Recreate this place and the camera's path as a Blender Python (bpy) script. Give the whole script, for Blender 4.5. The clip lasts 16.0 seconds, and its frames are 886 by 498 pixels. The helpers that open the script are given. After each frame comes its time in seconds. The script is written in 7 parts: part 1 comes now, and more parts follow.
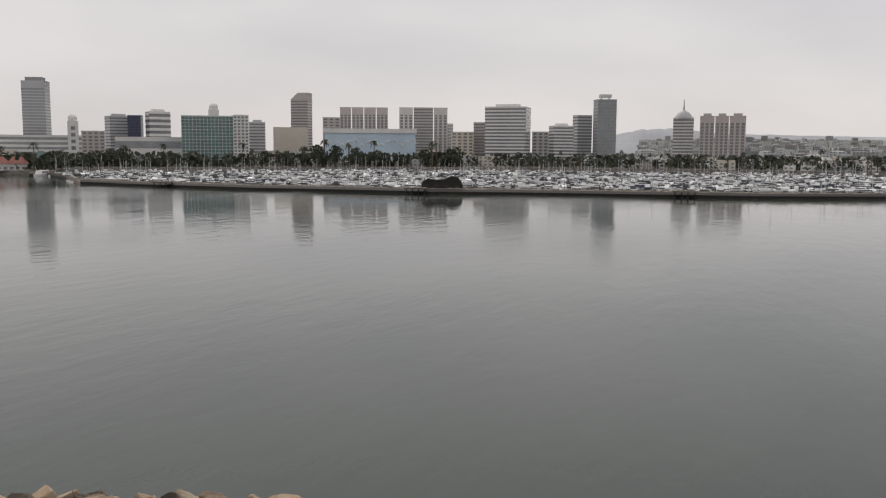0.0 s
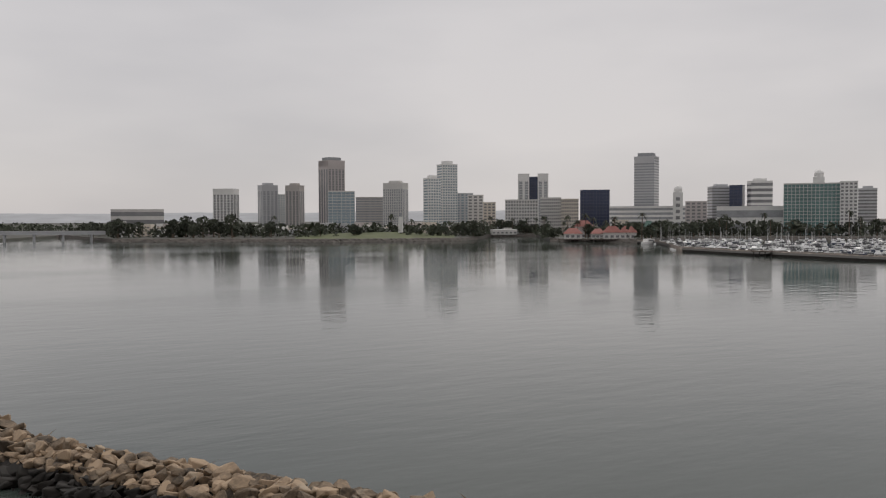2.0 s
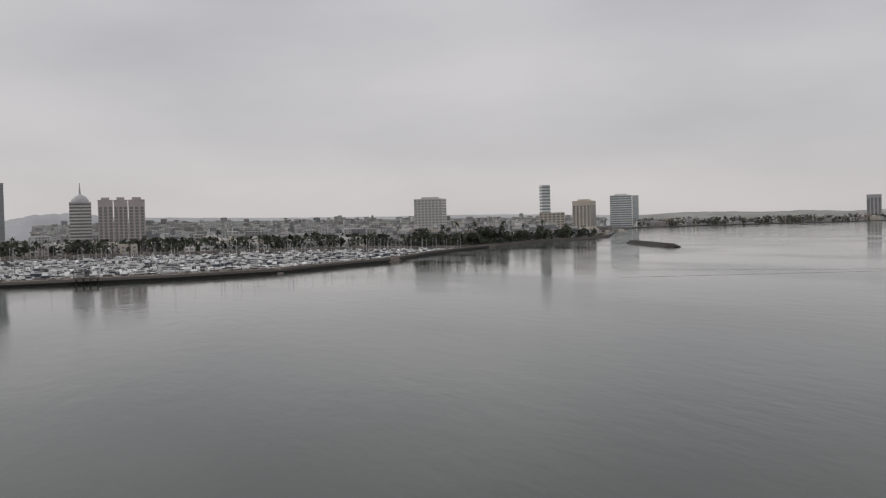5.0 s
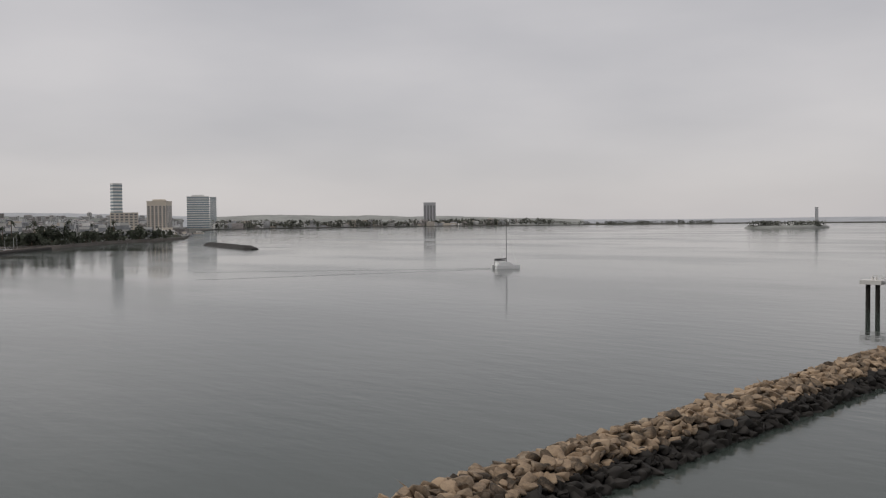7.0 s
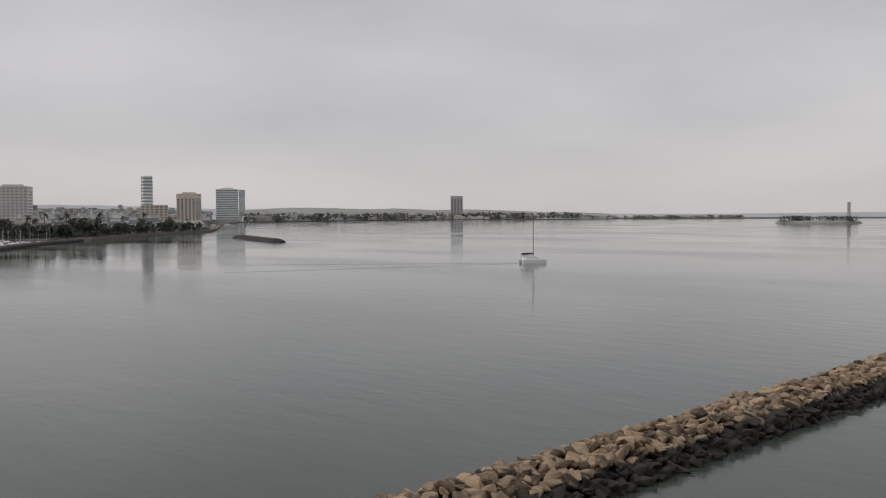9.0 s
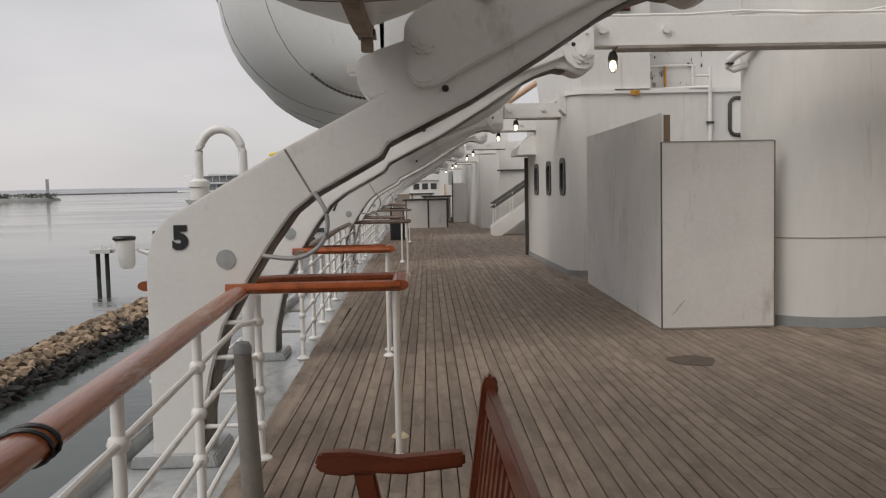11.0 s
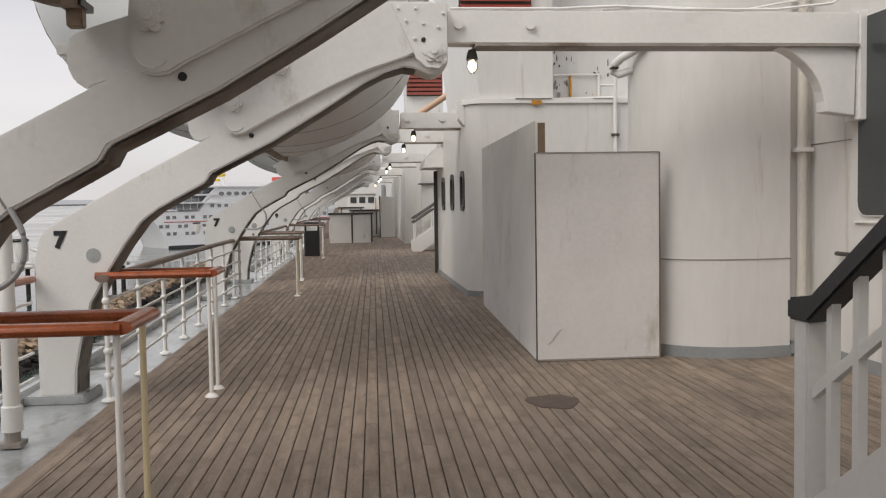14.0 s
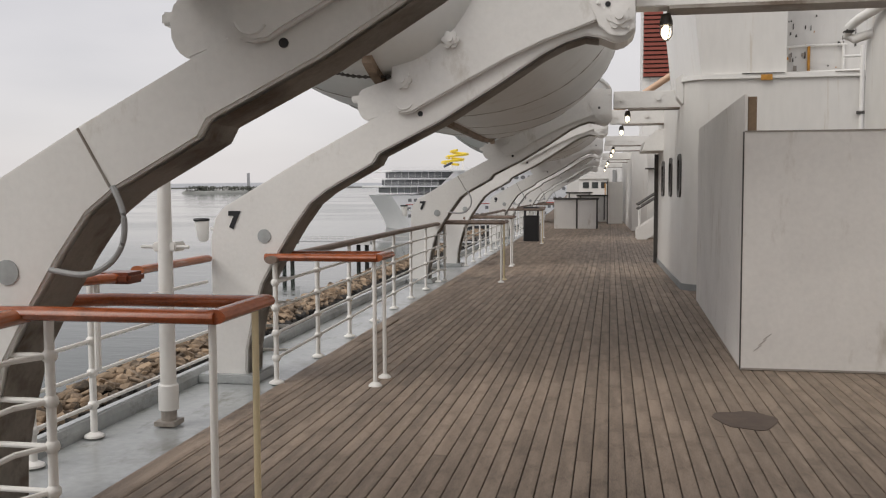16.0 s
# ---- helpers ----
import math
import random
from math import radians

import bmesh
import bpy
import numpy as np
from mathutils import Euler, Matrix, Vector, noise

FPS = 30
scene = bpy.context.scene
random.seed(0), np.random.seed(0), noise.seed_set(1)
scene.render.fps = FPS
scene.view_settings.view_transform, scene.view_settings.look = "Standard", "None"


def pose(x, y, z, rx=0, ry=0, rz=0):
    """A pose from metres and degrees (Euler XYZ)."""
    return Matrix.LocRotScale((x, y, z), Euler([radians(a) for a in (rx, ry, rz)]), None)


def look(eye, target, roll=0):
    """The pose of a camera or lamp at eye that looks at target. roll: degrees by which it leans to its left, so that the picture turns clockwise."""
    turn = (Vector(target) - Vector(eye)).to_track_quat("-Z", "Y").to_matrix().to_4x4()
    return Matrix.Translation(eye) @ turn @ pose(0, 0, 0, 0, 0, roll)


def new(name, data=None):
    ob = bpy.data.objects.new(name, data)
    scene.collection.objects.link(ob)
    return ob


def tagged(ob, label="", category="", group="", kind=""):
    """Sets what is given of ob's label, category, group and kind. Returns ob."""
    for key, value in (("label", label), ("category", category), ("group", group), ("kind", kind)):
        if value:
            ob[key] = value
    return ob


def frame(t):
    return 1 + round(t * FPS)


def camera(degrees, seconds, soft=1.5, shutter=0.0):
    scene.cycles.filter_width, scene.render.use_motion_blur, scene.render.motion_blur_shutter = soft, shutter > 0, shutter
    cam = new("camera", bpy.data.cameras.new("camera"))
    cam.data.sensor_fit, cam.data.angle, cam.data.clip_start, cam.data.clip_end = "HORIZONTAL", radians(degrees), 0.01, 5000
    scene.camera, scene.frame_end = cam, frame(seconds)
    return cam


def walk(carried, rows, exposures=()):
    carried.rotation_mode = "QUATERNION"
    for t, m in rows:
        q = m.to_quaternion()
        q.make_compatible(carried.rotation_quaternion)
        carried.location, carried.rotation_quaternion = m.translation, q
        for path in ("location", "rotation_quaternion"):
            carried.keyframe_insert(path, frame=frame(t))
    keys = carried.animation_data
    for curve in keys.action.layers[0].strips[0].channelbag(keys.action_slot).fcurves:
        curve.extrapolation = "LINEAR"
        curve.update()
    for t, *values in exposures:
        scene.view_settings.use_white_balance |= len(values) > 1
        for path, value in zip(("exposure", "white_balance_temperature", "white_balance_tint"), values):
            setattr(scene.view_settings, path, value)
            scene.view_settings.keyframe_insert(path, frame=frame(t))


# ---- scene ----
DECK = pose(0, 0, 0, -0.7)          # the ship trims by half a degree
RAIL_EYE = (-0.75, 1.2, 1.6)
SEA = -18.45
cam = camera(53.4, 16.0, soft=1.2)
walk(cam, [
    # at the rail, looking over the water
    (0, pose(*RAIL_EYE, 83.50, -0.34, 109.47)),
    (0.5, pose(*RAIL_EYE, 85.97, 0.76, 128.51)),
    (1, pose(*RAIL_EYE, 86.64, 1.79, 141.18)),
    (1.5, pose(*RAIL_EYE, 86.92, 0.63, 147.36)),
    (2, pose(*RAIL_EYE, 87.94, 0.25, 147.00)),
    (2.5, pose(*RAIL_EYE, 88.02, 0.10, 145.15)),
    (3, pose(*RAIL_EYE, 87.88, -0.10, 130.25)),
    (3.5, pose(*RAIL_EYE, 87.82, 0.32, 114.61)),
    (4, pose(*RAIL_EYE, 87.66, 1.45, 97.22)),
    (4.5, pose(*RAIL_EYE, 88.88, 1.63, 84.00)),
    (5, pose(*RAIL_EYE, 88.51, 1.45, 72.01)),
    (5.2, pose(*RAIL_EYE, 88.38, 1.37, 67.72)),
    (7.3, pose(*RAIL_EYE, 88.19, 0.47, 44.53)),
    (7.5, pose(*RAIL_EYE, 88.22, 0.60, 45.73)),
    (8, pose(*RAIL_EYE, 88.46, 0.84, 55.24)),
    (8.2, pose(*RAIL_EYE, 88.5, 0.9, 60.4)),
    # drawing the camera back over the rail
    (9.15, pose(-0.42, 1.0, 1.86, 87.6, 0.3, 43.0)),
    # walking forward along the deck
    (10.3, DECK @ look((0.139, 0.563, 1.522), (-0.183, 2.533, 1.402), -1.5)),
    (10.5, DECK @ look((0.206, 0.604, 1.521), (0.04, 2.593, 1.399), -1.1)),
    (11, DECK @ look((0.35, 0.717, 1.513), (0.417, 2.712, 1.386), -1.2)),
    (11.5, DECK @ look((0.48, 0.871, 1.521), (0.674, 2.858, 1.4), -1.1)),
    (12, DECK @ look((0.66, 1.008, 1.508), (0.896, 2.991, 1.387), -1.4)),
    (12.5, DECK @ look((0.883, 1.152, 1.519), (1.158, 3.131, 1.413), -0.8)),
    (13, DECK @ look((1.02, 1.315, 1.505), (1.268, 3.297, 1.397), -1.0)),
    (13.5, DECK @ look((1.15, 1.528, 1.521), (1.371, 3.514, 1.421), -1.1)),
    (14, DECK @ look((1.309, 1.709, 1.513), (1.499, 3.698, 1.415), -0.9)),
    (14.5, DECK @ look((1.471, 1.909, 1.507), (1.542, 3.906, 1.416), -0.3)),
    (15, DECK @ look((1.555, 2.093, 1.506), (1.461, 4.089, 1.425), -0.0)),
    (15.5, DECK @ look((1.668, 2.215, 1.505), (1.466, 4.203, 1.419), -0.5)),
    (16, DECK @ look((1.778, 2.318, 1.5), (1.439, 4.285, 1.373), -0.2)),
], exposures=[(0, 0.3, 6600, 10), (0.5, 0.17, 6600, 10), (1, 0.1, 6600, 10), (2, 0.12, 6600, 10), (2.5, 0.02, 6560, 10), (3, -0.02, 6530, 10), (3.5, 0.01, 6510, 10), (5, 0.0, 6500, 10), (8.2, 0.0, 6500, 10), (10.3, 0.04, 6500, 10), (10.7, 0.1, 6500, 10), (11, 0.24, 6500, 10), (11.5, 0.28, 6500, 10), (12, 0.42, 6500, 10), (12.5, 0.52, 6500, 10), (14, 0.5, 6500, 10), (15, 0.48, 6500, 10), (16, 0.4, 6500, 10)])

# ---- light: overcast morning ----
world = bpy.data.worlds.new("overcast_sky")
scene.world = world
world.use_nodes = True
wn, wl = world.node_tree.nodes, world.node_tree.links
wn.clear()
w_out = wn.new("ShaderNodeOutputWorld")
w_bg = wn.new("ShaderNodeBackground")
w_sky = wn.new("ShaderNodeTexSky")
w_sky.sky_type = "NISHITA"
w_sky.sun_disc = False
w_sky.sun_elevation, w_sky.sun_rotation = radians(46), radians(129)
w_tc = wn.new("ShaderNodeTexCoord")
w_map = wn.new("ShaderNodeMapping")
w_map.inputs["Scale"].default_value = (1.0, 1.0, 3.5)
w_noise = wn.new("ShaderNodeTexNoise")
w_noise.inputs["Scale"].default_value = 2.2
w_noise.inputs["Detail"].default_value = 5
w_noise.inputs["Roughness"].default_value = 0.45
w_ramp = wn.new("ShaderNodeValToRGB")
w_ramp.color_ramp.elements[0].position, w_ramp.color_ramp.elements[0].color = 0.33, (4.9, 4.8, 4.95, 1)
w_ramp.color_ramp.elements[1].position, w_ramp.color_ramp.elements[1].color = 0.66, (6.1, 5.9, 5.95, 1)
w_mix = wn.new("ShaderNodeMix")
w_mix.data_type = "RGBA"
w_mix.inputs[0].default_value = 0.93
wl.new(w_tc.outputs["Generated"], w_map.inputs["Vector"])
wl.new(w_map.outputs["Vector"], w_noise.inputs["Vector"])
wl.new(w_noise.outputs["Fac"], w_ramp.inputs["Fac"])
wl.new(w_sky.outputs["Color"], w_mix.inputs[6])
wl.new(w_ramp.outputs["Color"], w_mix.inputs[7])
w_sep = wn.new("ShaderNodeSeparateXYZ")
w_warm = wn.new("ShaderNodeValToRGB")
w_warm.color_ramp.elements[0].position, w_warm.color_ramp.elements[0].color = 0.0, (1.02, 1.0, 0.985, 1)
w_warm.color_ramp.elements[1].position, w_warm.color_ramp.elements[1].color = 0.25, (1.0, 1.0, 1.0, 1)
w_mul = wn.new("ShaderNodeMix")
w_mul.data_type, w_mul.blend_type = "RGBA", "MULTIPLY"
w_mul.inputs[0].default_value = 1.0
wl.new(w_tc.outputs["Generated"], w_sep.inputs[0])
wl.new(w_sep.outputs["Z"], w_warm.inputs["Fac"])
wl.new(w_mix.outputs[2], w_mul.inputs[6])
wl.new(w_warm.outputs["Color"], w_mul.inputs[7])
wl.new(w_mul.outputs[2], w_bg.inputs["Color"])
w_bg.inputs["Strength"].default_value = 0.1
wl.new(w_bg.outputs["Background"], w_out.inputs["Surface"])
sun_data = bpy.data.lights.new("sun", "SUN")
sun_data.energy, sun_data.angle, sun_data.color = 1.3, radians(38), (1.0, 0.96, 0.9)
sun = new("sun", sun_data)
sun.matrix_world = look((-55, -45, 75), (0, 0, 0))


# ---- materials ----
def mat(name, base, rough=0.6, metal=0.0, var=0.12, scale=3.0, fine=40.0, bump=0.15, stain=None, stain_at=0.62, stretch=(1, 1, 1), by_object=0.0, by_island=0.0, emit=0.0, dirt=None):
    """A node material: base colour broken up by a large and a fine noise, an optional stain colour, and fine relief."""
    m = bpy.data.materials.new(name)
    m.use_nodes = True
    n, l = m.node_tree.nodes, m.node_tree.links
    b = n["Principled BSDF"]
    b.inputs["Roughness"].default_value, b.inputs["Metallic"].default_value = rough, metal
    tc, mp = n.new("ShaderNodeTexCoord"), n.new("ShaderNodeMapping")
    mp.inputs["Scale"].default_value = stretch
    l.new(tc.outputs["Object"], mp.inputs["Vector"])
    big, small = n.new("ShaderNodeTexNoise"), n.new("ShaderNodeTexNoise")
    big.inputs["Scale"].default_value, small.inputs["Scale"].default_value = scale, fine
    big.inputs["Detail"].default_value, small.inputs["Detail"].default_value = 4, 3
    l.new(mp.outputs["Vector"], big.inputs["Vector"])
    l.new(mp.outputs["Vector"], small.inputs["Vector"])
    add = n.new("ShaderNodeMath")
    add.operation = "MULTIPLY_ADD"
    add.inputs[1].default_value = 0.5
    l.new(small.outputs["Fac"], add.inputs[0])
    l.new(big.outputs["Fac"], add.inputs[2])
    last = add.outputs[0]
    for amount, out in ((by_object, "o"), (by_island, "i")):
        if amount:
            src = n.new("ShaderNodeObjectInfo").outputs["Random"] if out == "o" else n.new("ShaderNodeNewGeometry").outputs["Random Per Island"]
            k = n.new("ShaderNodeMath")
            k.operation = "MULTIPLY_ADD"
            k.inputs[1].default_value = amount
            l.new(src, k.inputs[0])
            l.new(last, k.inputs[2])
            k2 = n.new("ShaderNodeMath")
            k2.operation = "SUBTRACT"
            k2.inputs[1].default_value = amount / 2
            l.new(k.outputs[0], k2.inputs[0])
            last = k2.outputs[0]
    ramp = n.new("ShaderNodeValToRGB")
    e = ramp.color_ramp.elements
    e[0].position, e[0].color = 0.4, (*[c * (1 - var) for c in base], 1)
    e[1].position, e[1].color = 1.0, (*[min(1, c * (1 + var)) for c in base], 1)
    l.new(last, ramp.inputs["Fac"])
    colour = ramp.outputs["Color"]
    if stain:
        sn = n.new("ShaderNodeTexNoise")
        sn.inputs["Scale"].default_value, sn.inputs["Detail"].default_value, sn.inputs["Roughness"].default_value = scale * 0.6, 6, 0.65
        l.new(mp.outputs["Vector"], sn.inputs["Vector"])
        sr = n.new("ShaderNodeMapRange")
        sr.inputs["From Min"].default_value, sr.inputs["From Max"].default_value = stain_at, stain_at + 0.14
        l.new(sn.outputs["Fac"], sr.inputs["Value"])
        mx = n.new("ShaderNodeMix")
        mx.data_type = "RGBA"
        mx.inputs[7].default_value = (*stain, 1)
        l.new(sr.outputs["Result"], mx.inputs[0])
        l.new(colour, mx.inputs[6])
        colour = mx.outputs[2]
    if dirt:
        d_scale, d_from, d_to, d_colour, d_stretch = dirt
        dm, dn, dr, dx = n.new("ShaderNodeMapping"), n.new("ShaderNodeTexNoise"), n.new("ShaderNodeMapRange"), n.new("ShaderNodeMix")
        dm.inputs["Scale"].default_value = d_stretch
        dn.inputs["Scale"].default_value, dn.inputs["Detail"].default_value, dn.inputs["Roughness"].default_value = d_scale, 8, 0.7
        dr.inputs["From Min"].default_value, dr.inputs["From Max"].default_value = d_from, d_to
        dx.data_type = "RGBA"
        dx.inputs[7].default_value = (*d_colour, 1)
        l.new(tc.outputs["Object"], dm.inputs["Vector"])
        l.new(dm.outputs["Vector"], dn.inputs["Vector"])
        l.new(dn.outputs["Fac"], dr.inputs["Value"])
        l.new(dr.outputs["Result"], dx.inputs[0])
        l.new(colour, dx.inputs[6])
        colour = dx.outputs[2]
    l.new(colour, b.inputs["Base Color"])
    if bump:
        bp = n.new("ShaderNodeBump")
        bp.inputs["Strength"].default_value, bp.inputs["Distance"].default_value = bump, 0.02
        l.new(last, bp.inputs["Height"])
        l.new(bp.outputs["Normal"], b.inputs["Normal"])
    if emit:
        b.inputs["Emission Color"].default_value = (*base, 1)
        b.inputs["Emission Strength"].default_value = emit
    return m


WHITE = mat("white_ship_paint", (0.78, 0.765, 0.735), 0.45, var=0.07, scale=1.2, fine=22, bump=0.12, stain=(0.6, 0.56, 0.5), stain_at=0.66)
DAVIT_PAINT = mat("davit_paint", (0.75, 0.735, 0.71), 0.42, dirt=(3.0, 0.6, 0.85, (0.4, 0.35, 0.28), (1, 1, 0.5)), var=0.07, scale=1.5, fine=30, bump=0.1, stain=(0.55, 0.52, 0.47), stain_at=0.68)
WALL_PAINT = mat("deckhouse_paint", (0.685, 0.668, 0.638), 0.42, dirt=(1.6, 0.6, 0.8, (0.42, 0.33, 0.22), (2.5, 2.5, 0.22)), var=0.08, scale=0.7, fine=12, bump=0.2, stain=(0.56, 0.52, 0.45), stain_at=0.64, stretch=(1, 1, 0.25))
BOARD = mat("painted_plywood", (0.71, 0.688, 0.66), 0.6, dirt=(3.0, 0.57, 0.8, (0.42, 0.37, 0.31), (1, 1, 0.35)), var=0.08, scale=1.5, fine=24, bump=0.1, stain=(0.58, 0.54, 0.49), stain_at=0.63)
BOARD_EDGE = mat("raw_board_edge", (0.2, 0.14, 0.09), 0.8, var=0.3)
BOAT_WHITE = mat("lifeboat_paint", (0.7, 0.71, 0.7), 0.35, dirt=(1.6, 0.58, 0.85, (0.45, 0.42, 0.36), (1, 1, 0.4)), var=0.06, scale=0.9, fine=14, bump=0.06, stain=(0.52, 0.51, 0.47), stain_at=0.66)
TEAK = mat("weathered_teak", (0.25, 0.192, 0.146), 0.62, dirt=(6.0, 0.48, 0.76, (0.085, 0.064, 0.047), (1, 0.4, 1)), var=0.5, scale=1.3, fine=30, bump=0.5, stain=(0.11, 0.085, 0.065), stain_at=0.64, stretch=(9, 0.8, 9), by_object=0.2)
TEAK_FAR = mat("weathered_teak_run", (0.25, 0.192, 0.146), 0.62, dirt=(6.0, 0.48, 0.76, (0.085, 0.064, 0.047), (1, 0.4, 1)), var=0.5, scale=1.3, fine=30, bump=0.5, stain=(0.11, 0.085, 0.065), stain_at=0.64, stretch=(9, 0.8, 9), by_island=0.2)
CAULK = mat("deck_caulking", (0.024, 0.019, 0.016), 0.85, var=0.3, scale=8)
VARNISH = mat("varnished_rail", (0.285, 0.072, 0.023), 0.24, var=0.35, scale=3, fine=24, bump=0.05, stretch=(4, 1, 4))
# pale patches are faded varnish plus sky sheen painted into the colour
WORN_SHEEN_VARNISH = mat("worn_sheen_rail", (0.31, 0.095, 0.036), 0.2, var=0.35, scale=3, fine=24, bump=0.12, stretch=(6, 0.7, 6), stain=(0.44, 0.33, 0.27), stain_at=0.56)
GREY_WOOD = mat("weathered_rail", (0.19, 0.14, 0.11), 0.55, var=0.35, scale=3, fine=24, bump=0.15, stretch=(4, 1, 4), stain=(0.3, 0.24, 0.2), stain_at=0.56)
BENCH_WOOD = mat("bench_wood", (0.15, 0.036, 0.014), 0.3, var=0.3, scale=4, fine=40, bump=0.08)
GREY_STEEL = mat("grey_waterway", (0.36, 0.375, 0.375), 0.26, var=0.2, scale=1.6, fine=20, bump=0.15, stain=(0.23, 0.23, 0.215), stain_at=0.55, dirt=(4.0, 0.56, 0.75, (0.15, 0.14, 0.12), (1, 0.4, 1)))
DARK_STEEL = mat("dark_steel", (0.07, 0.065, 0.06), 0.5, metal=0.3, var=0.3)
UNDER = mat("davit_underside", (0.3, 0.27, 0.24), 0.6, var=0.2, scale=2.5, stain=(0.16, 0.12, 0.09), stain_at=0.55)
FLANGE = mat("shade_dark_flange", (0.42, 0.385, 0.345), 0.55, var=0.25, scale=2.5, stain=(0.15, 0.11, 0.08), stain_at=0.5, dirt=(5.0, 0.55, 0.75, (0.16, 0.11, 0.075), (1, 1, 1)))
BLACK = mat("black_paint", (0.018, 0.018, 0.02), 0.4, var=0.2)
CREAM = mat("yellowed_paint", (0.66, 0.56, 0.36), 0.45, var=0.1)
BASE_GREY = mat("base_grey_paint", (0.27, 0.28, 0.28), 0.5, var=0.15, scale=2)
RUST = mat("rust", (0.5, 0.24, 0.04), 0.8, var=0.4, scale=9)
FUNNEL_RED = mat("funnel_red", (0.3, 0.055, 0.035), 0.5, var=0.15)
BULB = mat("lamp_bulb", (1.0, 0.86, 0.6), 0.3, emit=2.6, bump=0)
GLASS_DARK = mat("dark_window", (0.05, 0.055, 0.055), 0.12, var=0.1, bump=0)
HULL_BLACK = mat("hull_black", (0.03, 0.03, 0.033), 0.5, var=0.2)
ROCK = mat("armour_stone", (0.2, 0.145, 0.095), 0.85, var=0.8, scale=0.5, fine=5, bump=0.9, stain=(0.36, 0.3, 0.225), stain_at=0.56, by_object=0.6)
ROCK_FAR = mat("armour_stone_run", (0.2, 0.145, 0.095), 0.85, var=0.8, scale=0.5, fine=5, bump=0.9, stain=(0.36, 0.3, 0.225), stain_at=0.56, by_island=0.6)
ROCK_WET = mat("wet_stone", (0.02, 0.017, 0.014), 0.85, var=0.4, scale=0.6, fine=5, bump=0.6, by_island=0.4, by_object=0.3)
BW_STONE = mat("breakwater_stone", (0.16, 0.135, 0.115), 0.9, var=0.55, scale=0.25, fine=1.5, bump=0.5, by_island=0.5)


def water_material():
    m = bpy.data.materials.new("harbour_water")
    m.use_nodes = True
    n, l = m.node_tree.nodes, m.node_tree.links
    b = n["Principled BSDF"]
    b.inputs["Base Color"].default_value = (0.044, 0.056, 0.049, 1)
    b.inputs["Roughness"].default_value = 0.12
    b.inputs["IOR"].default_value = 1.33
    tc = n.new("ShaderNodeTexCoord")
    # calm and breezy patches
    pm, pt, pr = n.new("ShaderNodeMapping"), n.new("ShaderNodeTexNoise"), n.new("ShaderNodeMapRange")
    pm.inputs["Scale"].default_value = (1, 2.2, 1)
    pm.inputs["Rotation"].default_value = (0, 0, radians(35))
    pt.inputs["Scale"].default_value, pt.inputs["Detail"].default_value = 0.006, 4
    pr.inputs["From Min"].default_value, pr.inputs["From Max"].default_value = 0.42, 0.6
    pr.inputs["To Min"].default_value, pr.inputs["To Max"].default_value = 0.045, 0.13
    l.new(tc.outputs["Object"], pm.inputs["Vector"])
    l.new(pm.outputs["Vector"], pt.inputs["Vector"])
    l.new(pt.outputs["Fac"], pr.inputs["Value"])
    l.new(pr.outputs["Result"], b.inputs["Roughness"])
    heights = []
    for scale, stretch, turn, power in ((0.12, (1, 2.6, 1), 30, 0.75), (0.36, (1, 2.6, 1), 14, 0.26), (1.1, (1, 2.0, 1), -20, 0.03), (0.012, (1, 1.8, 1), 60, 1.6)):
        mp, t = n.new("ShaderNodeMapping"), n.new("ShaderNodeTexNoise")
        mp.inputs["Scale"].default_value = stretch
        mp.inputs["Rotation"].default_value = (0, 0, radians(turn))
        t.inputs["Scale"].default_value, t.inputs["Detail"].default_value = scale, 3
        l.new(tc.outputs["Object"], mp.inputs["Vector"])
        l.new(mp.outputs["Vector"], t.inputs["Vector"])
        k = n.new("ShaderNodeMath")
        k.operation = "MULTIPLY"
        k.inputs[1].default_value = power
        l.new(t.outputs["Fac"], k.inputs[0])
        heights.append(k.outputs[0])
    total = heights[0]
    for other in heights[1:]:
        plus = n.new("ShaderNodeMath")
        l.new(total, plus.inputs[0])
        l.new(other, plus.inputs[1])
        total = plus.outputs[0]
    bp = n.new("ShaderNodeBump")
    bp.inputs["Strength"].default_value, bp.inputs["Distance"].default_value = 0.24, 0.3
    l.new(total, bp.inputs["Height"])
    l.new(bp.outputs["Normal"], b.inputs["Normal"])
    return m


WATER = water_material()


# ---- mesh helpers ----
def box(bm, x0, x1, y0, y1, z0, z1):
    v = [bm.verts.new(p) for p in ((x0, y0, z0), (x1, y0, z0), (x1, y1, z0), (x0, y1, z0), (x0, y0, z1), (x1, y0, z1), (x1, y1, z1), (x0, y1, z1))]
    for f in ((3, 2, 1, 0), (4, 5, 6, 7), (0, 1, 5, 4), (1, 2, 6, 5), (2, 3, 7, 6), (3, 0, 4, 7)):
        bm.faces.new([v[i] for i in f])
    return v


def prism(bm, outline, axis, a, b):
    """A prism over a 2D outline, from a to b along the axis. Outline is in the two other axes, in order."""
    def at(p, q):
        return {"x": (q, p[0], p[1]), "y": (p[0], q, p[1]), "z": (p[0], p[1], q)}[axis]
    lo = [bm.verts.new(at(p, a)) for p in outline]
    hi = [bm.verts.new(at(p, b)) for p in outline]
    n = len(outline)
    bm.faces.new(lo)
    bm.faces.new(list(reversed(hi)))
    for i in range(n):
        bm.faces.new((lo[i], hi[i], hi[(i + 1) % n], lo[(i + 1) % n]))


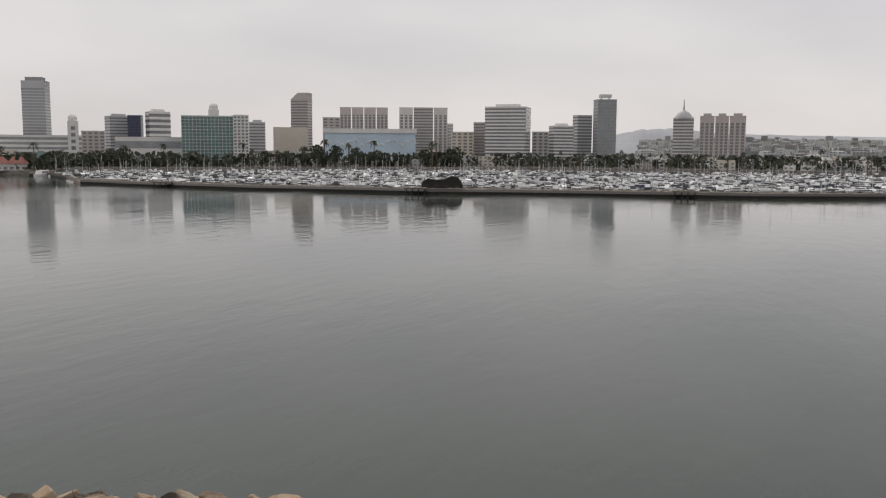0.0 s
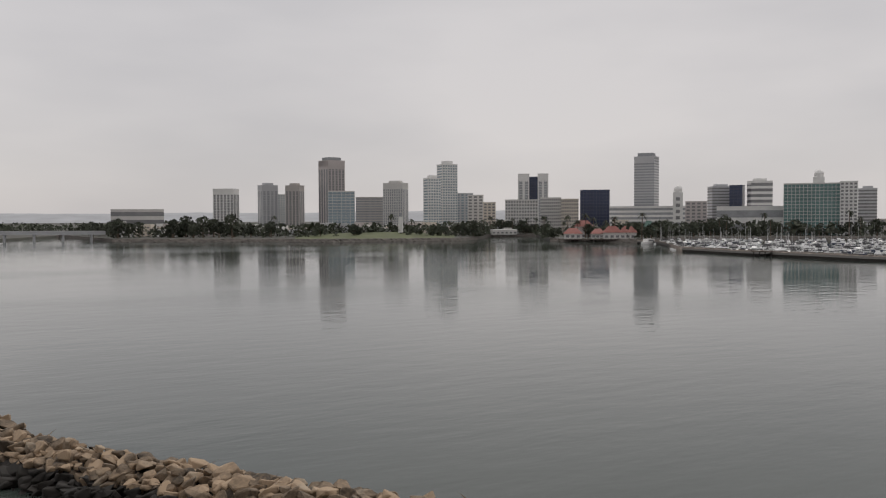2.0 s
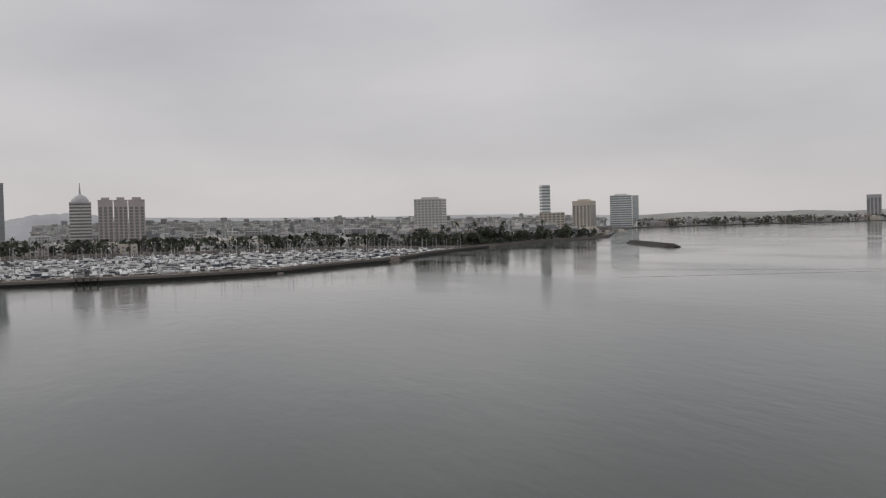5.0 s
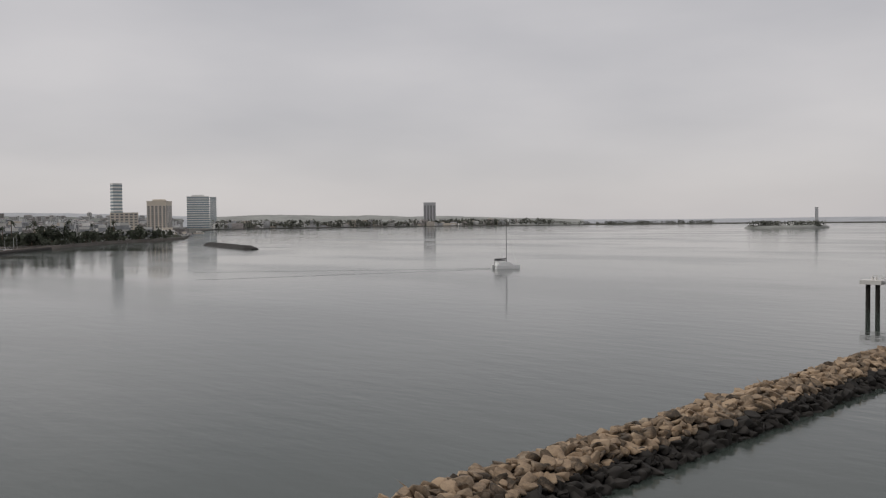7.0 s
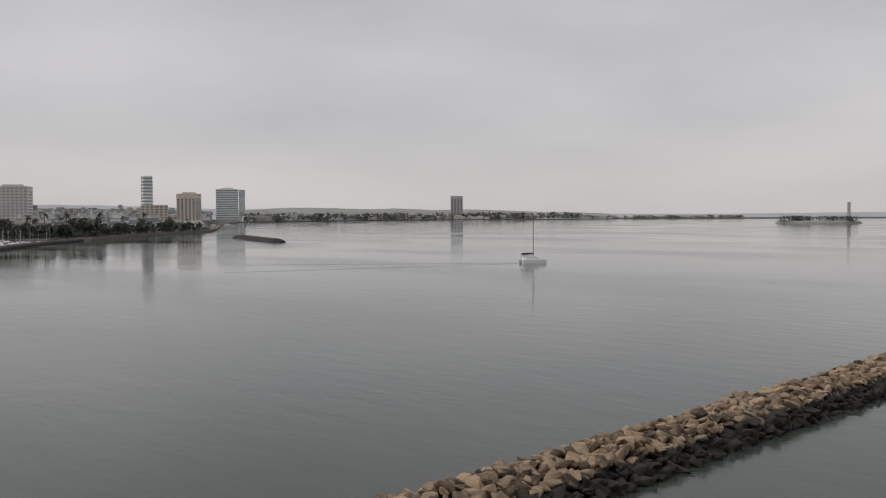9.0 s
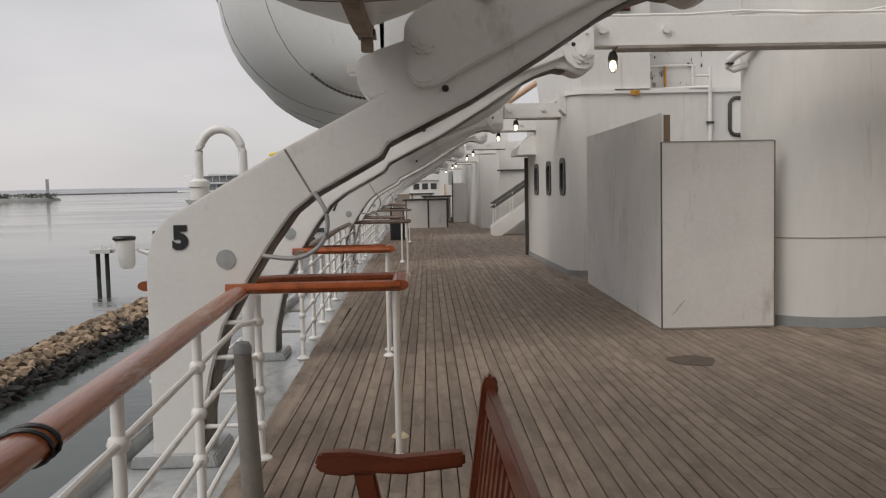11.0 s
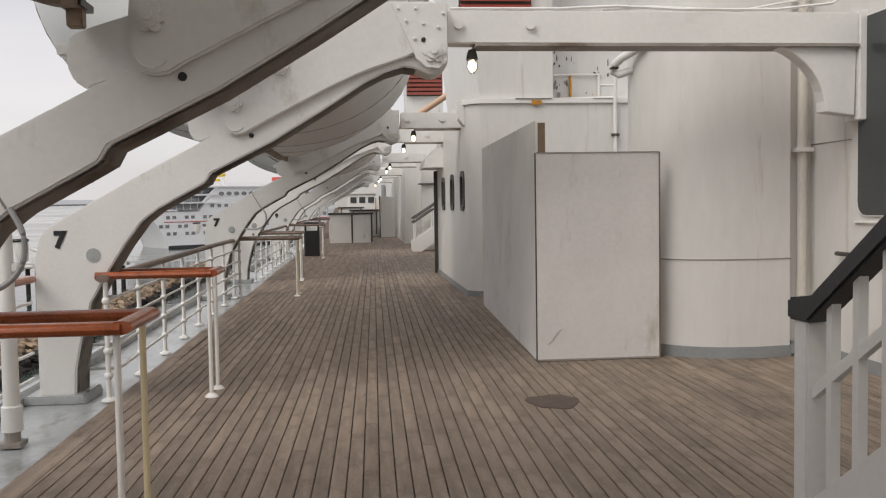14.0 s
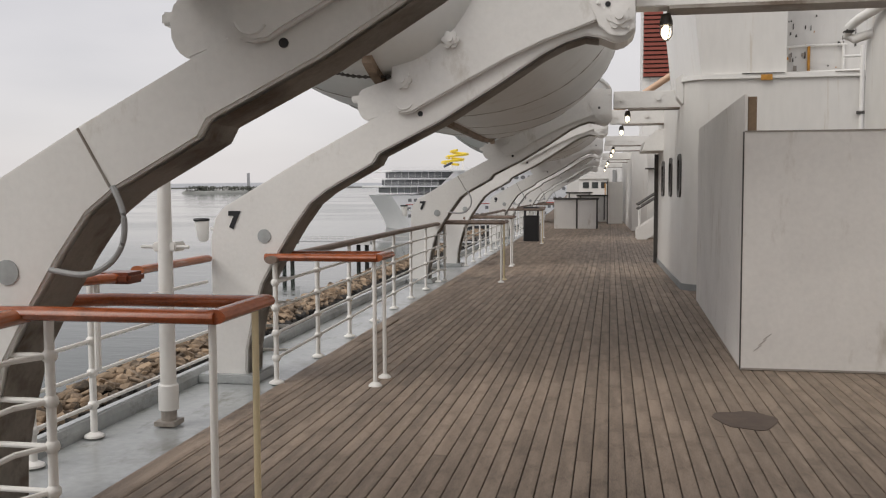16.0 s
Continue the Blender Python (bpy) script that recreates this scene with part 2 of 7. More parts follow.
def tube(bm, path, r, seg=10, flat=1.0, caps=True, radii=None):
    """A round bar along a path of points; flat squashes it vertically."""
    path = [Vector(p) for p in path]
    rings = []
    for i, p in enumerate(path):
        d = (path[min(i + 1, len(path) - 1)] - path[max(i - 1, 0)]).normalized()
        up = Vector((0, 0, 1)) if abs(d.z) < 0.95 else Vector((0, 1, 0))
        s = d.cross(up).normalized()
        u = s.cross(d).normalized()
        rr = radii[i] if radii else r
        rings.append([bm.verts.new(p + s * math.cos(2 * math.pi * k / seg) * rr + u * math.sin(2 * math.pi * k / seg) * rr * flat) for k in range(seg)])
    for a, b in zip(rings, rings[1:]):
        for k in range(seg):
            bm.faces.new((a[k], a[(k + 1) % seg], b[(k + 1) % seg], b[k]))
    if caps:
        bm.faces.new(list(reversed(rings[0])))
        bm.faces.new(rings[-1])


def ball(bm, c, r, sub=1, squash=(1, 1, 1)):
    m = Matrix.Translation(c) @ Matrix.Diagonal((*squash, 1))
    bmesh.ops.create_icosphere(bm, subdivisions=sub, radius=r, matrix=m)


def arc(cx, cy, r, a0, a1, n=6):
    return [(cx + r * math.cos(radians(a0 + (a1 - a0) * i / n)), cy + r * math.sin(radians(a0 + (a1 - a0) * i / n))) for i in range(n + 1)]


def round_rect(x0, x1, y0, y1, r, n=5):
    return arc(x1 - r, y1 - r, r, 0, 90, n) + arc(x0 + r, y1 - r, r, 90, 180, n) + arc(x0 + r, y0 + r, r, 180, 270, n) + arc(x1 - r, y0 + r, r, 270, 360, n)


def mesh_of(name, bm, material, smooth=False, bevel=0.0):
    if bevel:
        bmesh.ops.bevel(bm, geom=[e for e in bm.edges if e.is_manifold and e.calc_face_angle(0) > 0.5], offset=bevel, segments=2, affect="EDGES")
    bmesh.ops.recalc_face_normals(bm, faces=bm.faces[:])
    me = bpy.data.meshes.new(name)
    bm.to_mesh(me)
    bm.free()
    me.materials.append(material)
    if smooth:
        for p in me.polygons:
            p.use_smooth = True
        me.set_sharp_from_angle(angle=radians(40))
    return me


def thing(name, base=(0, 0, 0), label="", category="", group="", kind="", ship=True):
    """An Empty at the base of a thing; ship: in the ship's frame."""
    ob = new(name)
    ob.empty_display_size = 0.1
    ob.matrix_world = (DECK if ship else Matrix()) @ Matrix.Translation(base)
    return tagged(ob, label, category, group, kind)


def part(name, bm, material, parent, label="", smooth=False, bevel=0.0, at=(0, 0, 0), tag=""):
    """One mesh under a thing or a part; at: the thing's base, when the bmesh is in the ship's coordinates."""
    if any(at):
        bmesh.ops.translate(bm, verts=bm.verts[:], vec=[-c for c in at])
    ob = new(name, mesh_of(name, bm, material, smooth, bevel))
    ob.parent = parent
    return tagged(ob, label, kind=tag)


def solid(name, bm, material, label="", category="", kind="structure", smooth=False, bevel=0.0, ship=True, group=""):
    """One top-level mesh in the ship's or the world's coordinates."""
    ob = new(name, mesh_of(name, bm, material, smooth, bevel))
    ob.matrix_world = DECK if ship else Matrix()
    return tagged(ob, label, category, group, kind)


def flow(points, n=6):
    """A smooth path through points."""
    p = [Vector(q) for q in points]
    p = [p[0]] + p + [p[-1]]
    out = []
    for a, b, c, d in zip(p, p[1:], p[2:], p[3:]):
        for i in range(n):
            t = i / n
            out.append(0.5 * (2 * b + (c - a) * t + (2 * a - 5 * b + 4 * c - d) * t * t + (3 * b - a - 3 * c + d) * t ** 3))
    return out + [p[-1]]


def B():
    return bmesh.new()


# ---- the ship's deck ----
def rail_x(y):
    if y < 2:
        return -0.486 - 0.03 * (y - 2)
    if y < 5.65:
        return -0.65 - 0.045 * (y - 5.65)
    return -0.65 - 0.021 * (min(y, 14) - 5.65) - 0.003 * max(0, y - 14)


bm = B()
box(bm, -0.66, 9.0, -9, 75, -0.4, -0.035)
floor = solid("floor", bm, CAULK, "dark caulked deck under weathered teak planking", "deck floor")
def edge(off):
    """The line of the ship's side, which draws in behind the rail."""
    return [(off + 0.06 * 12 + 0.4, -9), (off + 0.06 * 5, -2), (off, 3), (off, 75)]


bm = B()
prism(bm, edge(-1.42) + [(-0.664, 75), (-0.664, 3), (-0.36, -2), (0.4, -9)], "z", -0.4, -0.012)
solid("waterway", bm, GREY_STEEL, "grey painted steel waterway along the deck edge", "waterway")
bm = B()
for a, b in zip(edge(0), edge(0)[1:]):
    va, vb = [[bm.verts.new((p[0] + x, p[1], z)) for x, z in ((-1.43, -0.4), (-1.34, -0.4), (-1.34, 0.05), (-1.36, 0.095), (-1.43, 0.095))] for p in (a, b)]
    for k in range(5):
        bm.faces.new((va[k], va[(k + 1) % 5], vb[(k + 1) % 5], vb[k]))
bmesh.ops.remove_doubles(bm, verts=bm.verts[:], dist=0.001)
solid("deck_edge_kerb", bm, GREY_STEEL, "low grey steel kerb at the ship's side", "kerb", bevel=0.01)
bm = B()
prism(bm, [(6.0, -60)] + edge(-1.5)[:3] + [(-1.5, 130), (20, 130), (20, -60)], "z", -12.0, -0.41)
solid("hull_upper", bm, WHITE, "white painted upper side of the ship", "ship hull")
bm = B()
prism(bm, [(6.0, -60)] + edge(-1.5)[:3] + [(-1.5, 130), (20, 130), (20, -60)], "z", -21, -12.01)
solid("hull_lower", bm, HULL_BLACK, "black painted lower side of the ship", "ship hull")


# ---- davits with crossbeams ----
ARM = [(-1.24, -0.012), (-1.24, 1.14), (-1.20, 1.31), (-1.12, 1.40), (-0.43, 1.79), (0.22, 2.13), (0.25, 2.47), (0.68, 2.90), (1.06, 3.14), (2.06, 3.14),
       (2.06, 2.66), (2.0, 2.60), (1.92, 2.58), (1.8, 2.63), (1.7, 2.645), (1.55, 2.6), (1.39, 2.52), (1.05, 2.30), (0.62, 2.04), (0.14, 1.80), (0.10, 1.73),
       (0.03, 1.69), (-0.28, 1.52), (-0.41, 1.42), (-0.55, 1.23), (-0.69, 1.01), (-0.82, 0.78), (-0.90, 0.5), (-0.95, 0.25), (-0.96, -0.012)]
CHEEK = [(0.36, 2.098), (0.31, 2.108), (0.275, 2.14), (0.26, 2.19), (0.26, 2.475), (0.69, 2.91), (1.07, 3.16), (1.95, 3.16), (1.84, 2.76), (1.62, 2.68), (1.40, 2.605), (1.14, 2.49), (0.49, 2.15), (0.42, 2.107)]


def arc_path(cx, cz, r, a0, a1, y):
    return [(p[0], y, p[1]) for p in arc(cx, cz, r, a0, a1, 10)]


def davit(y, number, beam_to, cabled):
    dx = 0.025 * (8.92 - y) if 0 < y < 8.92 else -0.003 * (y - 8.92) if y > 0 else 0.08
    d = thing("boat_davit", (-1.1 + dx, y, 0), "white painted steel boat davit arm reaching over the deck", "davit", "boat davits")
    at = (-1.1, y, 0)
    bm = B()
    prism(bm, ARM, "y", y, y + 0.34)
    part("arm", bm, DAVIT_PAINT, d, at=at, bevel=0.012)
    # recessed flange under the arm; its colour holds the underside's shade and brown stains
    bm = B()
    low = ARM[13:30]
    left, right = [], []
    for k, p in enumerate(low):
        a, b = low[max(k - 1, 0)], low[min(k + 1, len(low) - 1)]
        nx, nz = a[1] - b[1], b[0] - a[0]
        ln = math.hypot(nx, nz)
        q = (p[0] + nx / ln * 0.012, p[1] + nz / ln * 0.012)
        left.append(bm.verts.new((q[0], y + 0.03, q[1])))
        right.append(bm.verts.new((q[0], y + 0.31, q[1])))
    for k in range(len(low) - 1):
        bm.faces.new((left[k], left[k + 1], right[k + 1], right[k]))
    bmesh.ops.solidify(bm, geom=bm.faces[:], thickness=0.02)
    part("underside_flange", bm, FLANGE, d, "dirty brown underside of the arm, darkened for shade", at=at)
    bm = B()
    prism(bm, CHEEK, "y", y - 0.05, y - 0.001)
    cheek = part("cheek_plate", bm, DAVIT_PAINT, d, at=at, bevel=0.012)
    bm = B()
    prism(bm, [(1.60, 3.145), (2.055, 3.145), (2.055, 2.68), (1.98, 2.62), (1.88, 2.63), (1.80, 2.70)], "y", y - 0.066, y - 0.0505)
    head = part("head_plate", bm, DAVIT_PAINT, d, at=at, bevel=0.005)
    for px, pz in ((1.72, 3.0), (1.79, 2.86), (1.86, 2.98), (1.98, 2.95), (2.02, 3.06), (1.66, 3.1), (1.80, 3.1), (2.0, 2.68)):
        bm = B()
        tube(bm, [(px, y - 0.066, pz), (px, y - 0.078, pz), (px, y - 0.082, pz)], 0.014, 8, radii=[0.014, 0.013, 0.006])
        part("rivet", bm, DAVIT_PAINT, head, at=at, smooth=True)
    bm = B()
    tube(bm, [(1.86, y - 0.072, 2.85), (1.86, y - 0.05, 2.85)], 0.02, 10)
    part("lug_hole", bm, BLACK, head, at=at)
    for px, pz, r in ((0.35, 2.345, 0.062), (0.715, 2.635, 0.062), (1.94, 2.76, 0.085)):
        bm = B()
        for k in range(6):
            a = k * math.pi / 3
            tube(bm, [(px + 0.7 * r * math.cos(a), y - 0.05, pz + 0.7 * r * math.sin(a)), (px + 0.7 * r * math.cos(a), y - 0.085, pz + 0.7 * r * math.sin(a))], r * 0.42, 8)
        tube(bm, [(px, y - 0.05, pz), (px, y - 0.1, pz)], r * 0.75, 12)
        tube(bm, [(px, y - 0.1, pz), (px, y - 0.125, pz)], r * 0.35, 10)
        part("pivot_bolt", bm, DAVIT_PAINT, cheek, at=at, smooth=True)
    for px, pz, r, m in ((-0.79, 1.165, 0.055, GREY_STEEL), (0.47, 2.10, 0.02, BLACK)):
        bm = B()
        tube(bm, [(px, y - 0.006, pz), (px, y + 0.02, pz)], r, 18)
        part("hole_cover" if r > 0.03 else "drain_hole", bm, m, d, at=at)
    bm = B()
    prism(bm, [(-1.36, -0.012), (-0.86, -0.012), (-0.88, 0.06), (-1.34, 0.06)], "y", y - 0.07, y + 0.41)
    part("foot", bm, GREY_STEEL, d, at=at, bevel=0.01)
    bm = B()
    tube(bm, arc_path(0.35, 2.2, 0.07, 200, 330, y - 0.053), 0.006, 6)
    part("weld_bead", bm, DAVIT_PAINT, cheek, at=at, smooth=True)
    # boat chock on the arm
    bm = B()
    prism(bm, [(0.05, 2.05), (0.0, 2.085), (-0.025, 2.14), (-0.03, 2.22), (-0.01, 2.285), (0.06, 2.315), (0.26, 2.38), (0.27, 2.14), (0.2, 2.1)], "y", y + 0.02, y + 0.3)
    box(bm, -0.085, -0.01, y + 0.06, y + 0.2, 2.2, 2.255)
    part("boat_chock", bm, DAVIT_PAINT, d, at=at, bevel=0.01)
    if cabled:
        # weld seam across the arm
        bm = B()
        tube(bm, [(-0.44, y - 0.002, 1.775), (-0.30, y - 0.002, 1.53)], 0.006, 6)
        part("weld_seam", bm, UNDER, d, at=at)
        # cable loop at the elbow
        bm = B()
        tube(bm, flow([(-0.28, y - 0.01, 1.53), (-0.215, y - 0.05, 1.42), (-0.215, y - 0.06, 1.30), (-0.28, y - 0.06, 1.21), (-0.40, y - 0.05, 1.165), (-0.58, y - 0.01, 1.18)]), 0.013, 8)
        part("cable", bm, mat_cable, d, at=at, smooth=True)
    # painted number
    t = bpy.data.curves.new("number", "FONT")
    t.body, t.size, t.extrude, t.align_x, t.align_y = number, 0.172, 0.002, "CENTER", "CENTER"
    t.offset = 0.011
    tmp = bpy.data.objects.new("number", t)
    me = bpy.data.meshes.new_from_object(tmp)
    bpy.data.objects.remove(tmp)
    me.materials.append(BLACK)
    ob = new("number", me)
    ob.parent = d
    ob.matrix_basis = Matrix.Translation((-1.04 + 1.1, -0.004, 1.287)) @ pose(0, 0, 0, 90, 0, 0)
    tagged(ob, "black stencilled figure " + number)
    # crossbeam to the deckhouse
    c = thing("crossbeam", (2.06, y + 0.17, 2.84), "white riveted steel beam from davit to deckhouse", "beam", "crossbeams", "structure")
    ca = (2.06, y + 0.17, 2.84)
    bm = B()
    box(bm, 2.065, beam_to, y + 0.08, y + 0.28, 2.85, 3.12)
    part("web", bm, WHITE, c, at=ca, bevel=0.008)
    # lower flange: shade under the beam put into its dark, stained colour
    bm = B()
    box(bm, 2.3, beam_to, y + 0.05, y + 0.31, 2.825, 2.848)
    part("lower_flange", bm, UNDER, c, "rusty lower flange, coloured dark for shade", at=ca)
    for k in range(2):
        bm = B()
        tube(bm, [(2.16 + k * 0.6, y + 0.08, 3.0), (2.16 + k * 0.6, y + 0.045, 3.0)], 0.04, 12)
        part("rivet_head", bm, WHITE, c, at=ca, smooth=True)
    if beam_to > 4:
        bm = B()
        tube(bm, [(2.1, y + 0.1, 3.135), (3.0, y + 0.1, 3.14), (3.5, y + 0.1, 3.165), (4.1, y + 0.1, 3.14), (4.9, y + 0.1, 3.145), (5.4, y + 0.1, 3.2), (5.7, y + 0.1, 3.36)], 0.014, 6)
        tube(bm, [(3.4, y + 0.13, 3.135), (3.8, y + 0.13, 3.17), (4.6, y + 0.13, 3.14), (5.5, y + 0.13, 3.3)], 0.012, 6)
        part("cable_run", bm, WHITE, c, at=ca, smooth=True)
        bm = B()
        out = [(beam_to - 0.88, 2.855)] + [(beam_to - 0.88 + 0.6 * math.sin(radians(a)), 2.275 + 0.58 * math.cos(radians(a))) for a in range(0, 91, 9)] + [(beam_to - 0.02, 2.24), (beam_to - 0.004, 2.855)]
        prism(bm, out, "y", y + 0.1, y + 0.26)
        part("bracket", bm, WHITE, c, at=ca, bevel=0.006)
        bm = B()
        box(bm, beam_to + 0.003, 5.717, y + 0.06, y + 0.3, 2.2, 3.14)
        part("wall_pad", bm, WHITE, c, at=ca, bevel=0.008)
    # lamp under the beam
    lamp = thing("deck_lamp", (2.29, y + 0.22, 2.82), "lit bulkhead lamp with a clear glass globe under a beam", "lamp", "deck lamps")
    la = (2.29, y + 0.22, 2.82)
    bm = B()
    tube(bm, [(2.29, y + 0.22, 2.82), (2.29, y + 0.22, 2.78), (2.29, y + 0.22, 2.74), (2.29, y + 0.22, 2.735)], 0.05, 12, radii=[0.03, 0.045, 0.05, 0.05])
    part("socket", bm, DARK_STEEL, lamp, at=la, smooth=True)
    bm = B()
    ball(bm, (2.29, y + 0.22, 2.685), 0.038, 2, (1, 1, 1.45))
    globe = part("globe", bm, BULB, lamp, "glowing warm glass globe", at=la, smooth=True)
    for k in range(4):
        a = k * math.pi / 2 + 0.4
        bm = B()
        tube(bm, [(2.29 + 0.048 * math.cos(a), y + 0.22 + 0.048 * math.sin(a), 2.74), (2.29 + 0.05 * math.cos(a), y + 0.22 + 0.05 * math.sin(a), 2.67), (2.29 + 0.015 * math.cos(a), y + 0.22 + 0.015 * math.sin(a), 2.622)], 0.004, 5)
        part("guard_wire", bm, DARK_STEEL, globe, at=la)
    return d


mat_cable = mat("grey_cable", (0.3, 0.3, 0.3), 0.5)
DAVITS = [(-5.2, "5"), (5.72, "5"), (8.92, "7"), (16.8, "7"), (20.1, "9"), (28.2, "9"), (31.4, "11"), (39.3, "11"), (42.5, "13"), (50.4, "13")]
for k, (y, number) in enumerate(DAVITS):
    davit(y, number, 5.63 if y < 10 else 3.3, k % 2 == 1)


# ---- lifeboats ----
def lifeboat(y0, y1):
    """A full-bowed boat with a finer stern; y0 to y1 along the deck."""
    KX, Z0, DEPTH, HALF = 0.12, 2.32, 1.48, 1.97
    base = (KX, (y0 + y1) / 2, Z0)
    boat = thing("lifeboat", base, "white painted double-ended lifeboat hanging in davits", "lifeboat", "lifeboats")
    ln = (y1 - y0) / 2
    mid = base[1]
    n = 40

    def half_width(u):
        return HALF * max(0.0004, 1 - abs(u) ** (3.2 if u < 0 else 2.8)) ** (0.55 if u < 0 else 0.66)

    def keel_z(u):
        return Z0 + (0.28 * abs(u) ** 8 if u < 0 else 0.12 * u ** 10)

    def sheer_z(u):
        return Z0 + DEPTH + 0.3 * abs(u) ** 3

    def skin(u, a, out=0.0):
        """A point of the hull: u along it, a round the section from -90 to 90."""
        sn, cs = math.sin(radians(a)), math.cos(radians(a))
        k = keel_z(u)
        return (KX + (half_width(u) + out) * math.copysign(abs(sn) ** 0.85, sn), mid + u * ln, k - out * cs + (sheer_z(u) - k) * (1 - abs(cs) ** (0.9 if u < 0 else 0.75)))

    us = [-math.cos(math.pi * i / n) for i in range(n + 1)]
    bm = B()
    rings = [[bm.verts.new(skin(u, -90 + 180 * k / 24)) for k in range(25)] for u in us]
    for a, b in zip(rings, rings[1:]):
        for k in range(24):
            bm.faces.new((a[k], a[k + 1], b[k + 1], b[k]))
    bmesh.ops.remove_doubles(bm, verts=bm.verts[:], dist=0.002)
    hull = part("hull", bm, BOAT_WHITE, boat, at=base, smooth=True)
    bm = B()
    prev = None
    for u in us[4:]:
        z, y = keel_z(u), mid + u * ln
        q = [bm.verts.new((KX + x, y, z + h)) for x, h in ((-0.045, 0.05), (-0.035, -0.055), (0.035, -0.055), (0.045, 0.05))]
        if prev:
            for k in range(4):
                bm.faces.new((prev[k], prev[(k + 1) % 4], q[(k + 1) % 4], q[k]))
        else:
            bm.faces.new(q)
        prev = q
    bm.faces.new(list(reversed(prev)))
    part("keel", bm, KEEL_WOOD, boat, "worn brown timber keel", at=base)
    bm = B()
    prism(bm, [(y1 - 0.03, keel_z(1) - 0.14), (y1 + 0.03, keel_z(1) - 0.14), (y1 + 0.06, keel_z(1) + 0.3), (y1 + 0.07, 3.7), (y1 - 0.02, 3.7), (y1 - 0.05, keel_z(1) + 0.1)], "x", KX - 0.034, KX + 0.034)
    stern = part("sternpost", bm, KEEL_WOOD, boat, "worn brown sternpost", at=base, bevel=0.006)
    for z in (keel_z(1) - 0.06, keel_z(1) + 0.12, keel_z(1) + 0.55):
        bm = B()
        box(bm, KX - 0.05, KX + 0.05, y1 - 0.1, y1 + 0.085, z, z + 0.03)
        part("gudgeon", bm, DARK_STEEL, stern, at=base)
    # rub rail, canvas cover and its lacing
    for s in (-1, 1):
        bm = B()
        tube(bm, [skin(u, 90 * s, 0.02) for u in us], 0.045, 8)
        part("gunwale", bm, BOAT_WHITE, hull, at=base, smooth=True)
    bm = B()
    rows = [[bm.verts.new((KX + half_width(u) * q, mid + u * ln, sheer_z(u) + 0.01 + 0.5 * half_width(u) / HALF * (1 - q * q))) for q in (-1, -0.6, -0.2, 0.2, 0.6, 1)] for u in us]
    for a, b in zip(rows, rows[1:]):
        for k in range(5):
            bm.faces.new((a[k], a[k + 1], b[k + 1], b[k]))
    part("cover", bm, BOAT_WHITE, boat, at=base, smooth=True)
    # plate seams round the sections and planked turn at the ends
    for u in (-0.86, -0.6, -0.2, 0.2, 0.52, 0.8):
        bm = B()
        tube(bm, [skin(u, a, 0.001) for a in range(-80, 81, 8)], 0.0045, 5)
        part("plate_seam", bm, UNDER, hull, at=base)
    # chain gripe slung under the bow
    bm = B()
    path = [Vector(skin(-0.88, a, 0.03)) for a in range(-34, 35, 2)]
    for k, (p, q) in enumerate(zip(path, path[1:])):
        tube(bm, [p, p.lerp(q, 0.5), q], 0.01, 6, radii=[0.007, 0.017, 0.007])
    part("chain_gripe", bm, DARK_STEEL, boat, at=base)
    return boat


KEEL_WOOD = mat("keel_timber", (0.27, 0.2, 0.145), 0.75, var=0.35, scale=3, fine=30, bump=0.3, stain=(0.12, 0.075, 0.045), stain_at=0.52)
for a, b in zip(DAVITS[0::2], DAVITS[1::2]):
    lifeboat(a[0] - 0.45, b[0] - 0.05)


# ---- rails ----
def rail_post(parent, x, y, at, knobs=(0.2, 0.4, 0.6, 0.8), top=0.955, foot=True):
    bm = B()
    z0 = 0.0
    tube(bm, [(x, y, z0), (x, y, top)], 0.021, 10)
    for k in knobs:
        ball(bm, (x, y, k), 0.035, 2)
    if foot:
        tube(bm, [(x, y, z0), (x, y, 0.012), (x, y, 0.03)], 0.05, 14, radii=[0.062, 0.058, 0.025])
    return part("post", bm, WHITE, parent, at=at, smooth=True)


def wood_bar(parent, path, at, name="handrail", material=None, w=0.05, flat=0.62):
    bm = B()
    tube(bm, path, w, 14, flat)
    return part(name, bm, material or VARNISH, parent, at=at, smooth=True)


def straight_rail(y0, y1, first=True, worn=False):
    base = (rail_x(y0), y0, 0)
    r = thing("deck_railing", base, "white pipe railing with a varnished teak handrail along the deck edge", "railing", "deck railings")
    n = max(2, round((y1 - y0) / 1.15))
    for i in range(n if worn else n + 1):
        y = y0 + (y1 - y0) * i / n
        rail_post(r, rail_x(y) + 0.02, y, base)
    for z in (0.2, 0.4, 0.6, 0.8):
        bm = B()
        tube(bm, [(rail_x(y0 + (y1 - y0) * i / 8) + 0.02, y0 + (y1 - y0) * i / 8, z) for i in range(9)], 0.0135, 8)
        part("pipe", bm, WHITE, r, at=base, smooth=True)
    wood_bar(r, [(rail_x(y0 - 0.1 + (y1 - y0 + 0.2) * i / 12) + 0.02, y0 - 0.1 + (y1 - y0 + 0.2) * i / 12, 0.985) for i in range(13)], base, material=WORN_SHEEN_VARNISH if worn else GREY_WOOD, w=0.058 if worn else 0.05)
    return r


